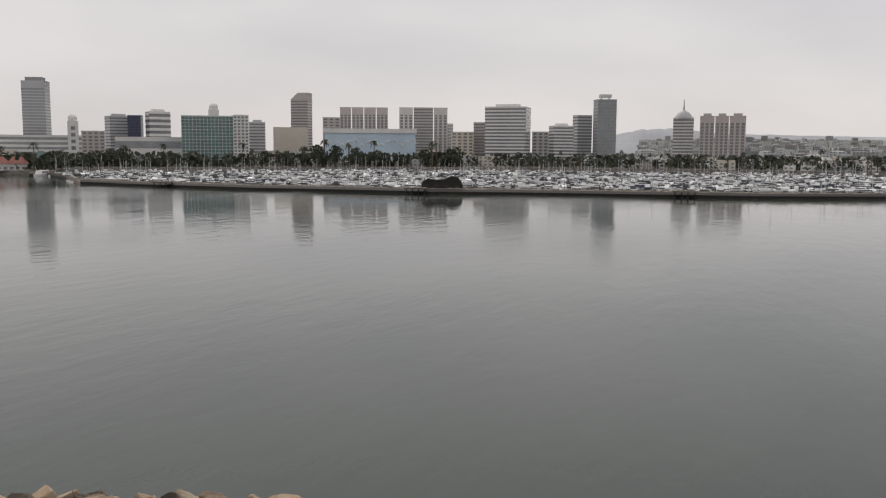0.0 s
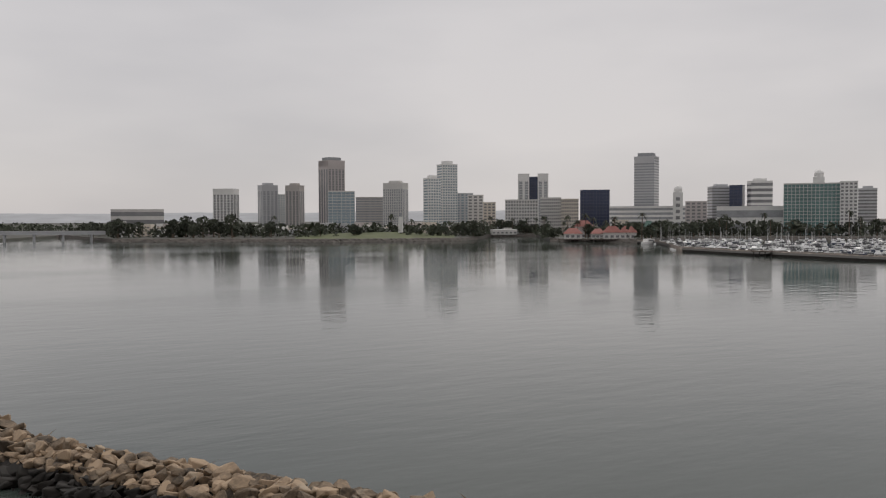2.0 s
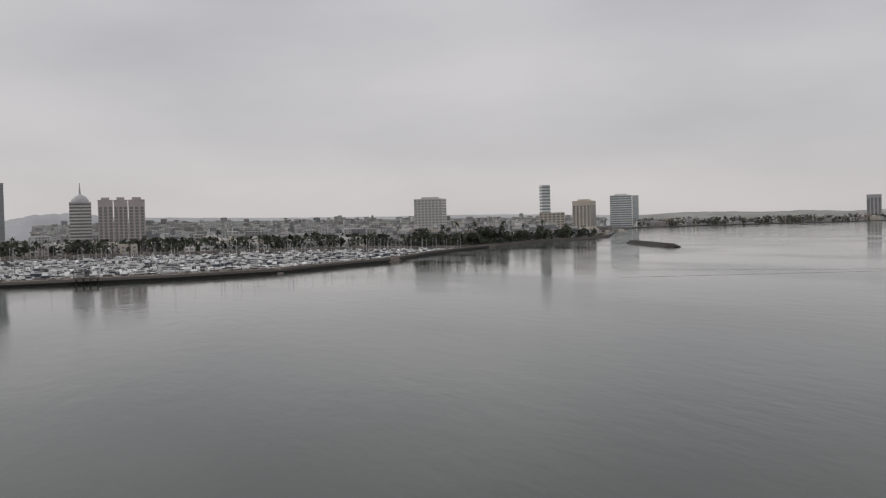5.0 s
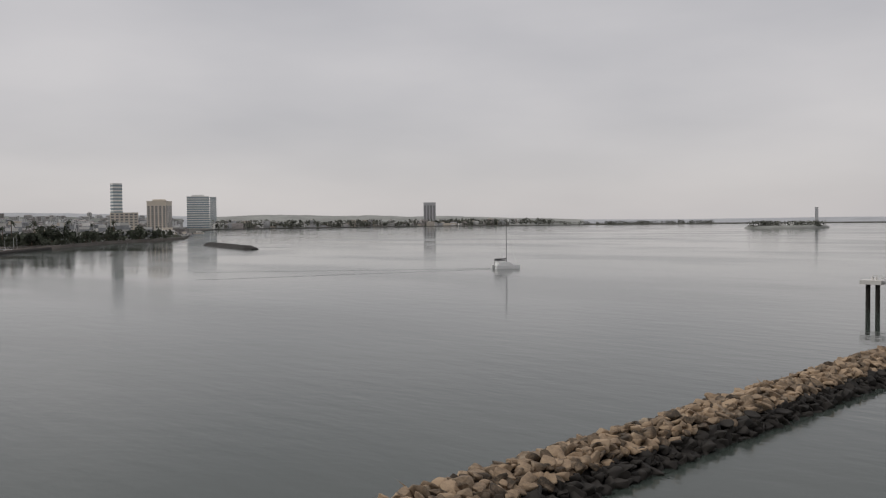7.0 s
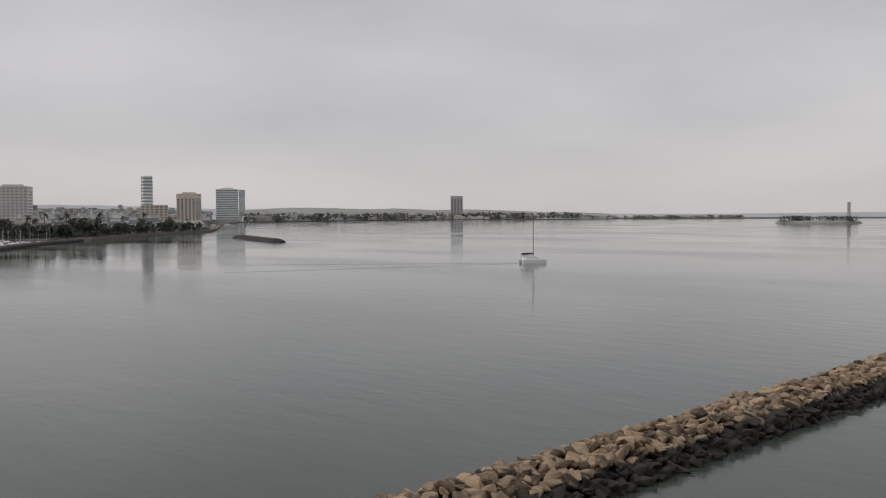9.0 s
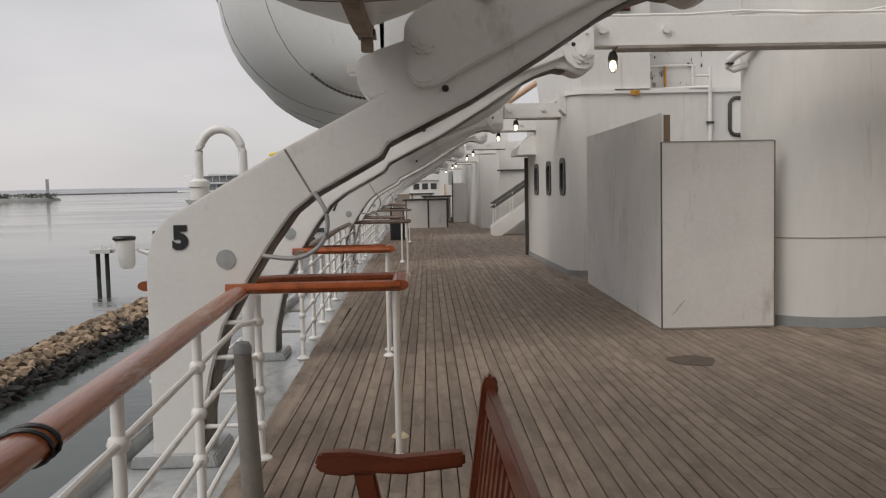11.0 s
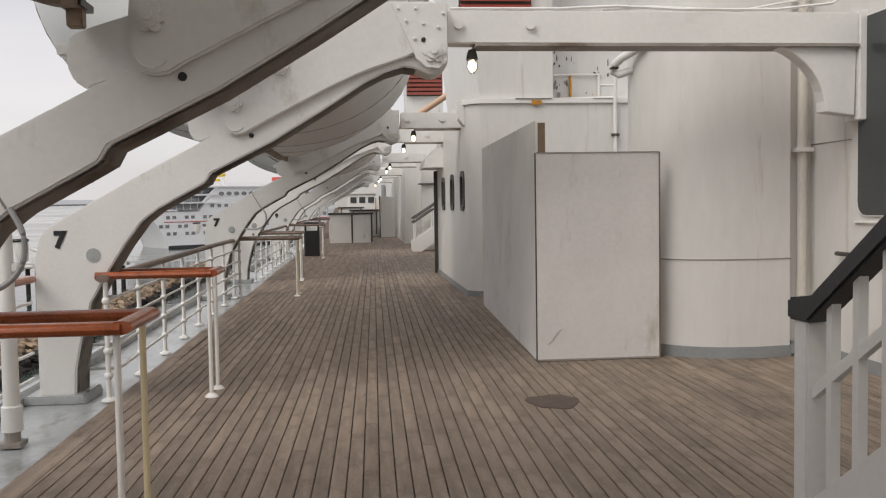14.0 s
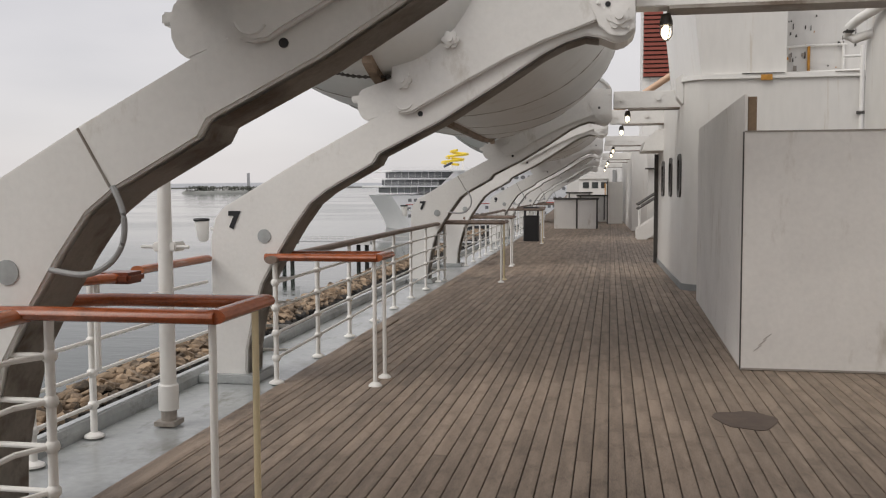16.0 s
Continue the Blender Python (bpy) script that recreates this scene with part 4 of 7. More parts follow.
for x0 in (3.32, 4.34):
    bm = B()
    prism(bm, [(5.62, 0.0), (5.62, 0.14), (1.2, sz2(1.2, 0.12)), (1.2, sz2(1.2, -0.165)), (5.42, 0.0)], "x", x0, x0 + 0.05)
    part("stringer", bm, WHITE, stair, at=sa, bevel=0.006)
    bm = B()
    box(bm, x0 - 0.02, x0 + 0.08, 5.6, 5.72, 0.0, 0.96)
    part("newel", bm, WHITE, stair, at=sa, bevel=0.008)
    for k in range(1, 21):
        y = 5.66 - 0.205 * k
        bm = B()
        box(bm, x0 + 0.004, x0 + 0.046, y - 0.022, y + 0.022, sz2(y, 0.06), sz(y, 0.98))
        part("baluster", bm, WHITE, stair, at=sa)
    bm = B()
    prism(bm, [(5.6, sz(5.6, 0.58)), (5.6, sz(5.6, 0.64)), (1.3, sz(1.3, 0.64)), (1.3, sz(1.3, 0.58))], "x", x0 + 0.005, x0 + 0.04)
    part("mid_rail", bm, WHITE, stair, at=sa)
    bm = B()
    prism(bm, [(5.76, 0.96), (5.76, 1.06), (5.56, sz(5.56, 1.03)), (1.2, sz(1.2, 1.05)), (1.2, sz(1.2, 0.95)), (5.58, 0.965)], "x", x0 - 0.035, x0 + 0.085)
    part("handrail", bm, BLACK, stair, "black painted handrail", at=sa, bevel=0.012)
for k in range(1, 17):
    y = 5.62 - 0.265 * k
    bm = B()
    box(bm, 3.37, 4.34, y - 0.13, y + 0.14, sz2(y, 0.0) - 0.03, sz2(y, 0.0))
    part("tread", bm, BASE_GREY, stair, at=sa)
bm = B()
box(bm, 5.0, 5.7, 6.6, 7.2, 0.001, 0.012)
solid("deck_marking", bm, RUST, "faded yellow mark painted on the deck", "marking")

# ---- bench ----
bench = thing("deck_bench", (0.555, 2.78, 0), "glossy dark red wooden slatted bench", "bench")
ba = (0.55, 3.0, 0)
for y in (3.78, 2.2):
    bm = B()
    prism(bm, [(0.03, 0.60), (0.0, 0.63), (0.02, 0.67), (0.12, 0.67), (0.28, 0.645), (0.5, 0.66), (0.5, 0.61), (0.3, 0.59), (0.17, 0.60), (0.1, 0.59)], "y", y, y + 0.065)
    part("armrest", bm, BENCH_WOOD, bench, at=ba, bevel=0.01)
    bm = B()
    prism(bm, [(0.13, 0.0), (0.18, 0.0), (0.185, 0.35), (0.22, 0.50), (0.2, 0.6), (0.13, 0.6), (0.15, 0.5), (0.125, 0.35)], "y", y + 0.008, y + 0.058)
    part("front_leg", bm, BENCH_WOOD, bench, at=ba, bevel=0.008)
    bm = B()
    prism(bm, [(0.57, 0.0), (0.62, 0.0), (0.56, 0.42), (0.615, 0.88), (0.6, 0.915), (0.575, 0.915), (0.56, 0.88), (0.50, 0.42)], "y", y + 0.004, y + 0.062)
    part("back_post", bm, BENCH_WOOD, bench, at=ba, bevel=0.01)
for k in range(5):
    bm = B()
    box(bm, 0.13 + 0.078 * k, 0.195 + 0.078 * k, 2.22, 3.83, 0.40, 0.422)
    part("seat_slat", bm, BENCH_WOOD, bench, at=ba, bevel=0.004)
for z0, z1 in ((0.80, 0.87), (0.50, 0.55)):
    bm = B()
    prism(bm, [(0.52 + (z0 - 0.42) * 0.12 - 0.0, z0), (0.55 + (z0 - 0.42) * 0.12, z0), (0.55 + (z1 - 0.42) * 0.12, z1), (0.52 + (z1 - 0.42) * 0.12, z1)], "y", 2.26, 3.785)
    part("back_rail", bm, BENCH_WOOD, bench, at=ba, bevel=0.006)
for k in range(14):
    y = 2.34 + 0.103 * k
    bm = B()
    prism(bm, [(0.533, 0.55), (0.548, 0.55), (0.58, 0.80), (0.565, 0.80)], "y", y, y + 0.045)
    part("back_slat", bm, BENCH_WOOD, bench, at=ba)

# short grey post beside the rail
post = thing("grey_stanchion", (-0.56, 5.0, 0), "grey painted wooden stanchion inside the rail", "post")
bm = B()
tube(bm, [(-0.47, 5.02, 0), (-0.47, 5.02, 0.018), (-0.47, 5.02, 0.028)], 0.07, 12, radii=[0.072, 0.072, 0.058])
part("foot", bm, BASE_GREY, post, at=(-0.56, 5.0, 0), smooth=True)
bm = B()
tube(bm, [(-0.49, 4.98, 0.76), (-0.49, 4.98, 0.79), (-0.49, 4.98, 0.812)], 0.045, 12, radii=[0.046, 0.046, 0.034])
part("cap", bm, BASE_GREY, post, at=(-0.56, 5.0, 0), smooth=True)
bm = B()
tube(bm, [(-0.47, 5.02, 0.028), (-0.49, 4.98, 0.76)], 0.045, 12, radii=[0.055, 0.043])
part("shaft", bm, mat("grey_post", (0.22, 0.2, 0.18), 0.6, var=0.2, scale=6), post, at=(-0.56, 5.0, 0), smooth=True)
# black tie on the handrail
bm = B()
for yy in (2.6, 2.645):
    tube(bm, [(rail_x(yy) + 0.02 + 0.062 * math.cos(a), yy, 0.985 + 0.041 * math.sin(a)) for a in [i * math.pi / 8 for i in range(17)]], 0.006, 6, caps=False)
solid("rail_tie", bm, BLACK, "black cord lashed round the handrail", "cord", kind="", smooth=True)

# ---- litter bin ----
binn = thing("litter_bin", (-0.16, 29.8, 0), "black plastic litter bin with an open hood", "litter bin")
bm = B()
prism(bm, round_rect(-0.24, 0.24, -0.24, 0.24, 0.06), "z", 0, 0.78)
part("body", bm, BLACK, binn, bevel=0.0)
bm = B()
box(bm, -0.24, 0.24, -0.24, 0.24, 0.98, 1.06)
for a in (-0.22, 0.18):
    for b in (-0.22, 0.18):
        box(bm, a, a + 0.04, b, b + 0.04, 0.78, 0.98)
part("hood", bm, BLACK, binn)
bm = B()
box(bm, -0.2, 0.2, -0.246, -0.241, 0.78, 0.8)
part("rim", bm, BLACK, binn)

# ---- white lockers and far fittings ----
lock = thing("deck_locker", (1.01, 39.4, 0), "large white painted deck locker with dark edges", "locker")
bm = B()
box(bm, -0.9, 0.9, 0, 2.4, 0, 1.2)
part("body", bm, BOARD, lock)
bm = B()
box(bm, -0.94, 0.94, -0.04, 2.44, 1.2, 1.27)
part("lid", bm, DARK_STEEL, lock)
for x in (0.03, 0.86):
    bm = B()
    box(bm, x - 0.035, x + 0.035, -0.012, -0.001, 0, 1.2)
    part("seam_strip", bm, DARK_STEEL, lock)

far_stair = thing("far_stair", (3.2, 31.0, 0), "white stair with dark handrails against a deckhouse", "stair")
for y0 in (0.0, 0.85):
    bm = B()
    prism(bm, [(-0.1, 0.0), (-0.1, 0.34), (3.6, 2.72), (3.6, 2.36), (0.2, 0.0)], "y", y0, y0 + 0.05)
    part("stringer", bm, WHITE, far_stair)
    for dz in (1.0, 0.86):
        bm = B()
        tube(bm, [(-0.08, y0 + 0.02, 0.1 + dz), (3.6, y0 + 0.02, 2.48 + dz)], 0.03, 8)
        part("handrail", bm, DARK_STEEL, far_stair, smooth=True)
    for k in range(6):
        bm = B()
        tube(bm, [(0.6 * k, y0 + 0.02, 0.1 + 0.387 * k), (0.6 * k, y0 + 0.02, 1.1 + 0.387 * k)], 0.018, 6)
        part("baluster", bm, WHITE, far_stair)
for k in range(1, 13):
    bm = B()
    box(bm, 0.29 * k - 0.25, 0.29 * k + 0.03, 0.05, 0.85, 0.187 * k - 0.03, 0.187 * k)
    part("tread", bm, WHITE, far_stair)
bm = B()
box(bm, 3.5, 5.2, 32.2, 32.4, 0, 3.1)
solid("wall_stair_back", bm, WALL_PAINT, "white bulkhead behind the far stair", "wall")
bm = B()
box(bm, 3.4, 4.9, 32.1, 32.19, 2.25, 2.3)
solid("bulkhead_trim", bm, DARK_STEEL, "dark trim strip on the bulkhead", "trim")
for name, x, y0, y1, z1 in (("wall_far_house", 5.2, 21.7, 46, 3.1), ("wall_far_end", 3.2, 37.5, 95, 3.6)):
    bm = B()
    box(bm, x, x + 4, y0, y1, 0, z1)
    solid(name, bm, WALL_PAINT, "white painted deckhouse wall further along the deck", "wall")
for k, y in enumerate((45, 55)):
    d = thing("door_%d" % (k + 1), (3.1, y, 0), "open white steel door on the deckhouse", "door", "deckhouse doors", "structure")
    bm = B()
    box(bm, -0.7, -0.02, 0, 0.06, 0.02, 2.0)
    part("leaf", bm, WALL_PAINT, d)
    bm = B()
    box(bm, -0.76, -0.705, -0.01, 0.07, 0.0, 2.04)
    part("edge", bm, RUST if k else DARK_STEEL, d)
# the deck rises with its sheer towards the bow
bm = B()
prev = None
for k in range(25):
    y = 46 + 58 * k / 24
    q = [bm.verts.new((x, y, 0.006 + 1.45 * ((y - 46) / 58) ** 2)) for x in (-1.3, 9.0)]
    if prev:
        bm.faces.new((prev[0], prev[1], q[1], q[0]))
    prev = q
bmesh.ops.solidify(bm, geom=bm.faces[:], thickness=-0.15)
solid("floor_forward", bm, TEAK_FAR, "grey weathered planking rising towards the bow", "deck floor")
bm = B()
box(bm, -1.4, 9, 104, 104.3, 1.2, 5.6)
solid("wall_deck_end", bm, WALL_PAINT, "white bulkhead closing the far end of the deck", "wall")
hut = thing("bow_house", (2.0, 98.0, 1.2), "small white house with dark square windows near the bow", "deckhouse")
bm = B()
box(bm, -1.9, 1.7, 0, 3.0, 0, 1.75)
part("wall", bm, WHITE, hut)
bm = B()
box(bm, -2.1, 1.9, -0.2, 3.2, 1.75, 1.85)
part("roof", bm, WHITE, hut)
for x in (-1.5, -0.55, 0.4):
    bm = B()
    box(bm, x, x + 0.65, -0.03, 0.02, 0.75, 1.4)
    part("window", bm, GLASS_DARK, hut)
arch_way = thing("dark_archway", (4.6, 96.0, 1.0), "dark grey open passage under a beam", "passage", kind="structure")
bm = B()
box(bm, -0.9, 0.9, 0, 0.3, 0, 2.6)
part("recess", bm, BASE_GREY, arch_way)
for x in (-0.95, 0.75):
    bm = B()
    box(bm, x, x + 0.2, -0.12, 0.0, 0, 2.6)
    part("jamb", bm, DARK_STEEL, arch_way)
bm = B()
box(bm, -1.0, 1.0, -0.15, 0.3, 2.6, 2.85)
part("lintel", bm, WHITE, arch_way)
# crates and benches stowed beyond the locker
for x, y, w, h in ((-0.1, 44.5, 1.3, 1.15), (0.9, 48.0, 1.5, 1.3), (0.2, 53.0, 1.4, 1.45)):
    cr = thing("deck_box", (x, y, 0.0), "pale painted deck box with a dark lid", "deck box", "stowed deck boxes")
    bm = B()
    box(bm, 0, w, 0, 1.0, 0, h)
    part("body", bm, BOARD, cr)
    bm = B()
    box(bm, -0.05, w + 0.05, -0.05, 1.05, h, h + 0.08)
    part("lid", bm, DARK_STEEL, cr)
    for k in (0.1, 0.9):
        bm = B()
        box(bm, w * k - 0.03, w * k + 0.03, -0.03, -0.002, 0.1, h)
        part("batten", bm, DARK_STEEL, cr)
bm = B()
box(bm, 2.95, 3.15, 62, 64, 0.0, 3.0)
solid("funnel_vent", bm, BASE_GREY, "grey ventilator housing far along the deck", "ventilator", kind="", bevel=0.05)

# red louvres above the houses
mat_louvre = mat("louvre_paint", (0.27, 0.065, 0.045), 0.5, var=0.15)
funnel = thing("red_louvre_house", (6.9, 74, 3.0), "red louvred ventilator house above the deckhouse", "ventilator")
bm = B()
box(bm, -1.5, 1.5, 0.1, 4, 0, 13.5)
part("casing", bm, WALL_PAINT, funnel)
bm = B()
box(bm, -1.45, 1.45, 0.02, 0.09, 7.5, 13.4)
part("louvre_backing", bm, DARK_STEEL, funnel)
for k in range(17):
    bm = B()
    prism(bm, [(-0.3, 7.55 + 0.34 * k), (0.015, 7.65 + 0.34 * k), (0.015, 7.86 + 0.34 * k), (-0.3, 7.77 + 0.34 * k)], "x", -1.45, 1.45)
    part("louvre", bm, mat_louvre, funnel)
BUFF = mat("buff_paint", (0.55, 0.36, 0.24), 0.5)
spar = thing("boom_spar", (5.4, 23.8, 3.1), "buff painted spar stowed in a crutch on the deckhouse roof", "spar")
bm = B()
tube(bm, [(1.9, 24.2, 3.2), (3.6, 24.0, 4.3), (5.6, 23.77, 5.6)], 0.08, 10)
part("boom", bm, BUFF, spar, at=(5.4, 23.8, 3.1), smooth=True)
bm = B()
tube(bm, [(5.4, 23.8, 3.1), (5.4, 23.8, 5.42)], 0.07, 10)
part("crutch", bm, WHITE, spar, at=(5.4, 23.8, 3.1), smooth=True)

# deck drain stain
bm = B()
prism(bm, [(2.77 + 0.2 * math.cos(a) * (1 + 0.12 * math.sin(3 * a)), 8.28 + 0.24 * math.sin(a) * (1 + 0.1 * math.cos(5 * a))) for a in [i * math.pi / 14 for i in range(28)]], "z", 0.001, 0.004)
solid("deck_patch", bm, mat("dark_patch", (0.09, 0.065, 0.05), 0.7, var=0.3, scale=8), "dark oily patch on the teak deck", "stain")


# ---- harbour, breakwaters and city ----
GROUND = SEA + 2.6


def spot(az, d, z=GROUND):
    """A place by its bearing (degrees left of the bow line) and distance from the rail."""
    return Vector((-0.42 - d * math.sin(radians(az)), 0.4 + d * math.cos(radians(az)), z))


def height(elev, d):
    return 1.6 + d * math.tan(radians(elev)) - GROUND


def lerp_table(table, a):
    table = sorted(table)
    for (a0, d0), (a1, d1) in zip(table, table[1:]):
        if a0 <= a <= a1:
            return d0 + (d1 - d0) * (a - a0) / (a1 - a0)
    return table[0][1] if a < table[0][0] else table[-1][1]


SHORE = [(198.26, 850), (174.49, 850), (170.53, 1040), (167.56, 800), (164.59, 780), (154.10, 719), (145.78, 740), (144.59, 795), (143.80, 930), (140.83, 910), (140.04, 722), (134.89, 690), (133.50, 662), (132.41, 760), (119.04, 800), (99.24, 830), (84.39, 820), (76.46, 800),
         (71.51, 760), (68.54, 800), (65.57, 960), (61.41, 1131), (60.62, 2100), (59.53, 2700), (53.69, 3000), (46.76, 3350), (33.88, 3500), (15, 3700), (-40, 3900)]
BREAK = [(133.40, 662), (131.92, 518), (128.45, 475), (121.32, 426), (110.33, 390), (96.27, 387), (89.34, 391), (82.41, 414), (75.18, 513), (68.54, 796)]

bm = B()
n = 40
ring0 = [bm.verts.new((4800 * math.cos(2 * math.pi * i / n), 4800 * math.sin(2 * math.pi * i / n), SEA)) for i in range(n)]
bm.faces.new(ring0)
solid("water", bm, WATER, "calm grey-green harbour water reaching the horizon", "water", ship=False)

LAND = mat("city_ground", (0.06, 0.06, 0.05), 0.9, var=0.3, scale=0.03, fine=0.3, bump=0)
GRASS = mat("lawn_grass", (0.085, 0.1, 0.04), 0.9, var=0.3, scale=0.08, fine=1.5, bump=0.2)
bm = B()
prev = None
azs = [-40 + 240 * i / 240 for i in range(241)]
azs = sorted(set(azs) | {a for a, _ in SHORE})
for a in azs:
    d = lerp_table(SHORE, a)
    q = [bm.verts.new(spot(a, d, SEA - 1)), bm.verts.new(spot(a, d + 3, GROUND - 0.6)), bm.verts.new(spot(a, d + 14, GROUND)), bm.verts.new(spot(a, 4790, GROUND))]
    if prev:
        for k in range(3):
            bm.faces.new((prev[k], prev[k + 1], q[k + 1], q[k]))
    prev = q
solid("ground", bm, LAND, "flat shoreline ground under the city", "ground", ship=False)


SHORE_STONE = mat("shore_stone", (0.085, 0.075, 0.066), 0.9, var=0.6, scale=0.25, fine=1.5, bump=0.5)
bm = B()
prev = None
rr = random.Random(77)
for i in range(700):
    az = 61.2 + 109.5 * i / 699
    d = lerp_table(SHORE, az)
    q = [bm.verts.new(spot(az, d + x + rr.uniform(-0.6, 0.6), SEA + z + rr.uniform(-0.3, 0.3))) for x, z in ((-3.0, -0.8), (-1.6, 0.5), (0.2, 1.5), (1.8, 2.6), (4.5, 2.9), (8.0, 2.3))]
    if prev:
        for k in range(5):
            bm.faces.new((prev[k], prev[k + 1], q[k + 1], q[k]))
    prev = q
solid("shore_rocks", bm, SHORE_STONE, "rough stone facing along the city shore", "shore rocks", ship=False)


# hills
def ridge(name, a0, a1, d, elevs, material, label):
    bm = B()
    prev = None
    m = len(elevs) - 1
    for i in range(61):
        u = i / 60
        k = min(m - 1, int(u * m))
        e = elevs[k] + (elevs[k + 1] - elevs[k]) * (u * m - k)
        a = a0 + (a1 - a0) * u
        h = height(e, d) * (1 + 0.05 * noise.noise((a * 3, 0, 0)))
        q = [bm.verts.new(spot(a, d - 300, GROUND)), bm.verts.new(spot(a, d - 120, GROUND + h * 0.7)), bm.verts.new(spot(a, d, GROUND + h)), bm.verts.new(spot(a, d + 150, GROUND))]
        if prev:
            for j in range(3):
                bm.faces.new((prev[j], prev[j + 1], q[j + 1], q[j]))
        prev = q
    return solid(name, bm, material, label, "hill", ship=False, smooth=True)


# aerial haze is mixed into the pale base colour of the far hills
HILL = mat("haze_tinted_hill", (0.36, 0.37, 0.39), 1.0, var=0.15, scale=0.01, fine=0.1, bump=0)
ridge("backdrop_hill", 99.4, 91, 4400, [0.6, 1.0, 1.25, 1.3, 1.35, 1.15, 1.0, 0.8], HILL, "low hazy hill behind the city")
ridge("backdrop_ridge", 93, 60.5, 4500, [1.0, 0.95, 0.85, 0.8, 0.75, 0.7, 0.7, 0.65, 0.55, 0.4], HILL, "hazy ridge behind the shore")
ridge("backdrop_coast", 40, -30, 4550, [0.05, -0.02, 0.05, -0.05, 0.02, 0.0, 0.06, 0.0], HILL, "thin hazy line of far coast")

def slope_z(az, d):
    """The height of the built-up slope behind the marina's shore."""
    u = max(0.0, min(1.0, (d - 1450) / 2150))
    top = lerp_table([(61.5, 0.3), (66, 0.42), (72, 0.5), (78, 0.58), (84, 0.62), (90, 0.7), (97, 0.6)], az)
    e = -0.78 + (top + 0.78) * u + 0.05 * noise.noise((az * 0.9, d * 0.004, 0))
    return 1.6 + d * math.tan(radians(e))


bm = B()
prev = None
for i in range(73):
    az = 61.5 + 35.5 * i / 72
    q = [bm.verts.new(spot(az, d, max(GROUND - 1, slope_z(az, d)))) for d in range(1450, 3601, 215)]
    if prev:
        for k in range(len(q) - 1):
            bm.faces.new((prev[k], prev[k + 1], q[k + 1], q[k]))
    prev = q
# slope colour greyed to carry the distance haze
SLOPE_GROUND = mat("hazed_tree_slope", (0.13, 0.14, 0.125), 1.0, var=0.5, scale=0.02, fine=0.15, bump=0)
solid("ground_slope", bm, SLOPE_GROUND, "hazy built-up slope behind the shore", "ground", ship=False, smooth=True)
rh = random.Random(31)
pts, fcs, mts = [], [], []
for i in range(1500):
    az, d = rh.uniform(61.6, 96.9), 1470 + 2080 * rh.random() ** 1.3
    z = slope_z(az, d)
    w, dp, h = rh.uniform(7, 26), rh.uniform(8, 16), rh.choice((5, 6, 7, 9, 11, 14, 20))
    m = Matrix.Translation(spot(az, d, z - 2)) @ pose(0, 0, 0, 0, 0, az + rh.uniform(-30, 30))
    o = len(pts)
    for zz, k in ((0, 1), (h, 1), (h + rh.choice((0, 0, 1.5, 2.5)), 0.45)):
        pts.extend([m @ Vector(p) for p in ((-w / 2 * k, -dp / 2 * k, zz), (w / 2 * k, -dp / 2 * k, zz), (w / 2 * k, dp / 2 * k, zz), (-w / 2 * k, dp / 2 * k, zz))])
    c = rh.choice((0, 0, 1, 1, 2, 3))
    for j in range(4):
        fcs.append((o + j, o + (j + 1) % 4, o + 4 + (j + 1) % 4, o + 4 + j))
        mts.append(c)
        fcs.append((o + 4 + j, o + 4 + (j + 1) % 4, o + 8 + (j + 1) % 4, o + 8 + j))
        mts.append(rh.choice((1, 2, 3)))
    fcs.append((o + 8, o + 9, o + 10, o + 11))
    mts.append(2)
    # a row of dark windows on the seaward wall
    nw = max(2, int(w / 5))
    for j in range(nw):
        for zz in range(2, int(h) - 1, 4):
            x = -w / 2 + w * (j + 0.5) / nw
            o = len(pts)
            pts.extend([m @ Vector(p) for p in ((x - 1.1, -dp / 2 - 0.1, zz), (x + 1.1, -dp / 2 - 0.1, zz), (x + 1.1, -dp / 2 - 0.1, zz + 1.7), (x - 1.1, -dp / 2 - 0.1, zz + 1.7))])
            fcs.append((o, o + 1, o + 2, o + 3))
            mts.append(4)
me = bpy.data.meshes.new("slope_houses")
me.from_pydata(pts, [], fcs)
# walls and glass drawn towards grey, with the haze in their colours
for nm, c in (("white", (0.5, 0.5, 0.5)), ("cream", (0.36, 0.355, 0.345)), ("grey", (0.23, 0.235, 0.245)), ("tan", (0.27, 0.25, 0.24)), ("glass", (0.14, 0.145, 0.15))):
    me.materials.append(mat("hazed_house_" + nm, c, 0.8, var=0.15, scale=0.05, fine=0.4, bump=0, by_island=0.25))
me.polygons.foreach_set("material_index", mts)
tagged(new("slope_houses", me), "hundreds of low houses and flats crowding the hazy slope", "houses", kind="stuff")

# far land with distance haze in its base colour, also the island's rock
SHORE_HAZE = mat("haze_tinted_land", (0.24, 0.245, 0.23), 1.0, var=0.3, scale=0.008, fine=0.08, bump=0)
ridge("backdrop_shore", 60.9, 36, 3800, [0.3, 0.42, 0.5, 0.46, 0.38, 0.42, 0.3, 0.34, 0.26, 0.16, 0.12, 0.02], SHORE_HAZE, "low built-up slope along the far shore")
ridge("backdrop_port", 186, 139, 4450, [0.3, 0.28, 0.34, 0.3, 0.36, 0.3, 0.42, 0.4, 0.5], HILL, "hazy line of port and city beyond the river")

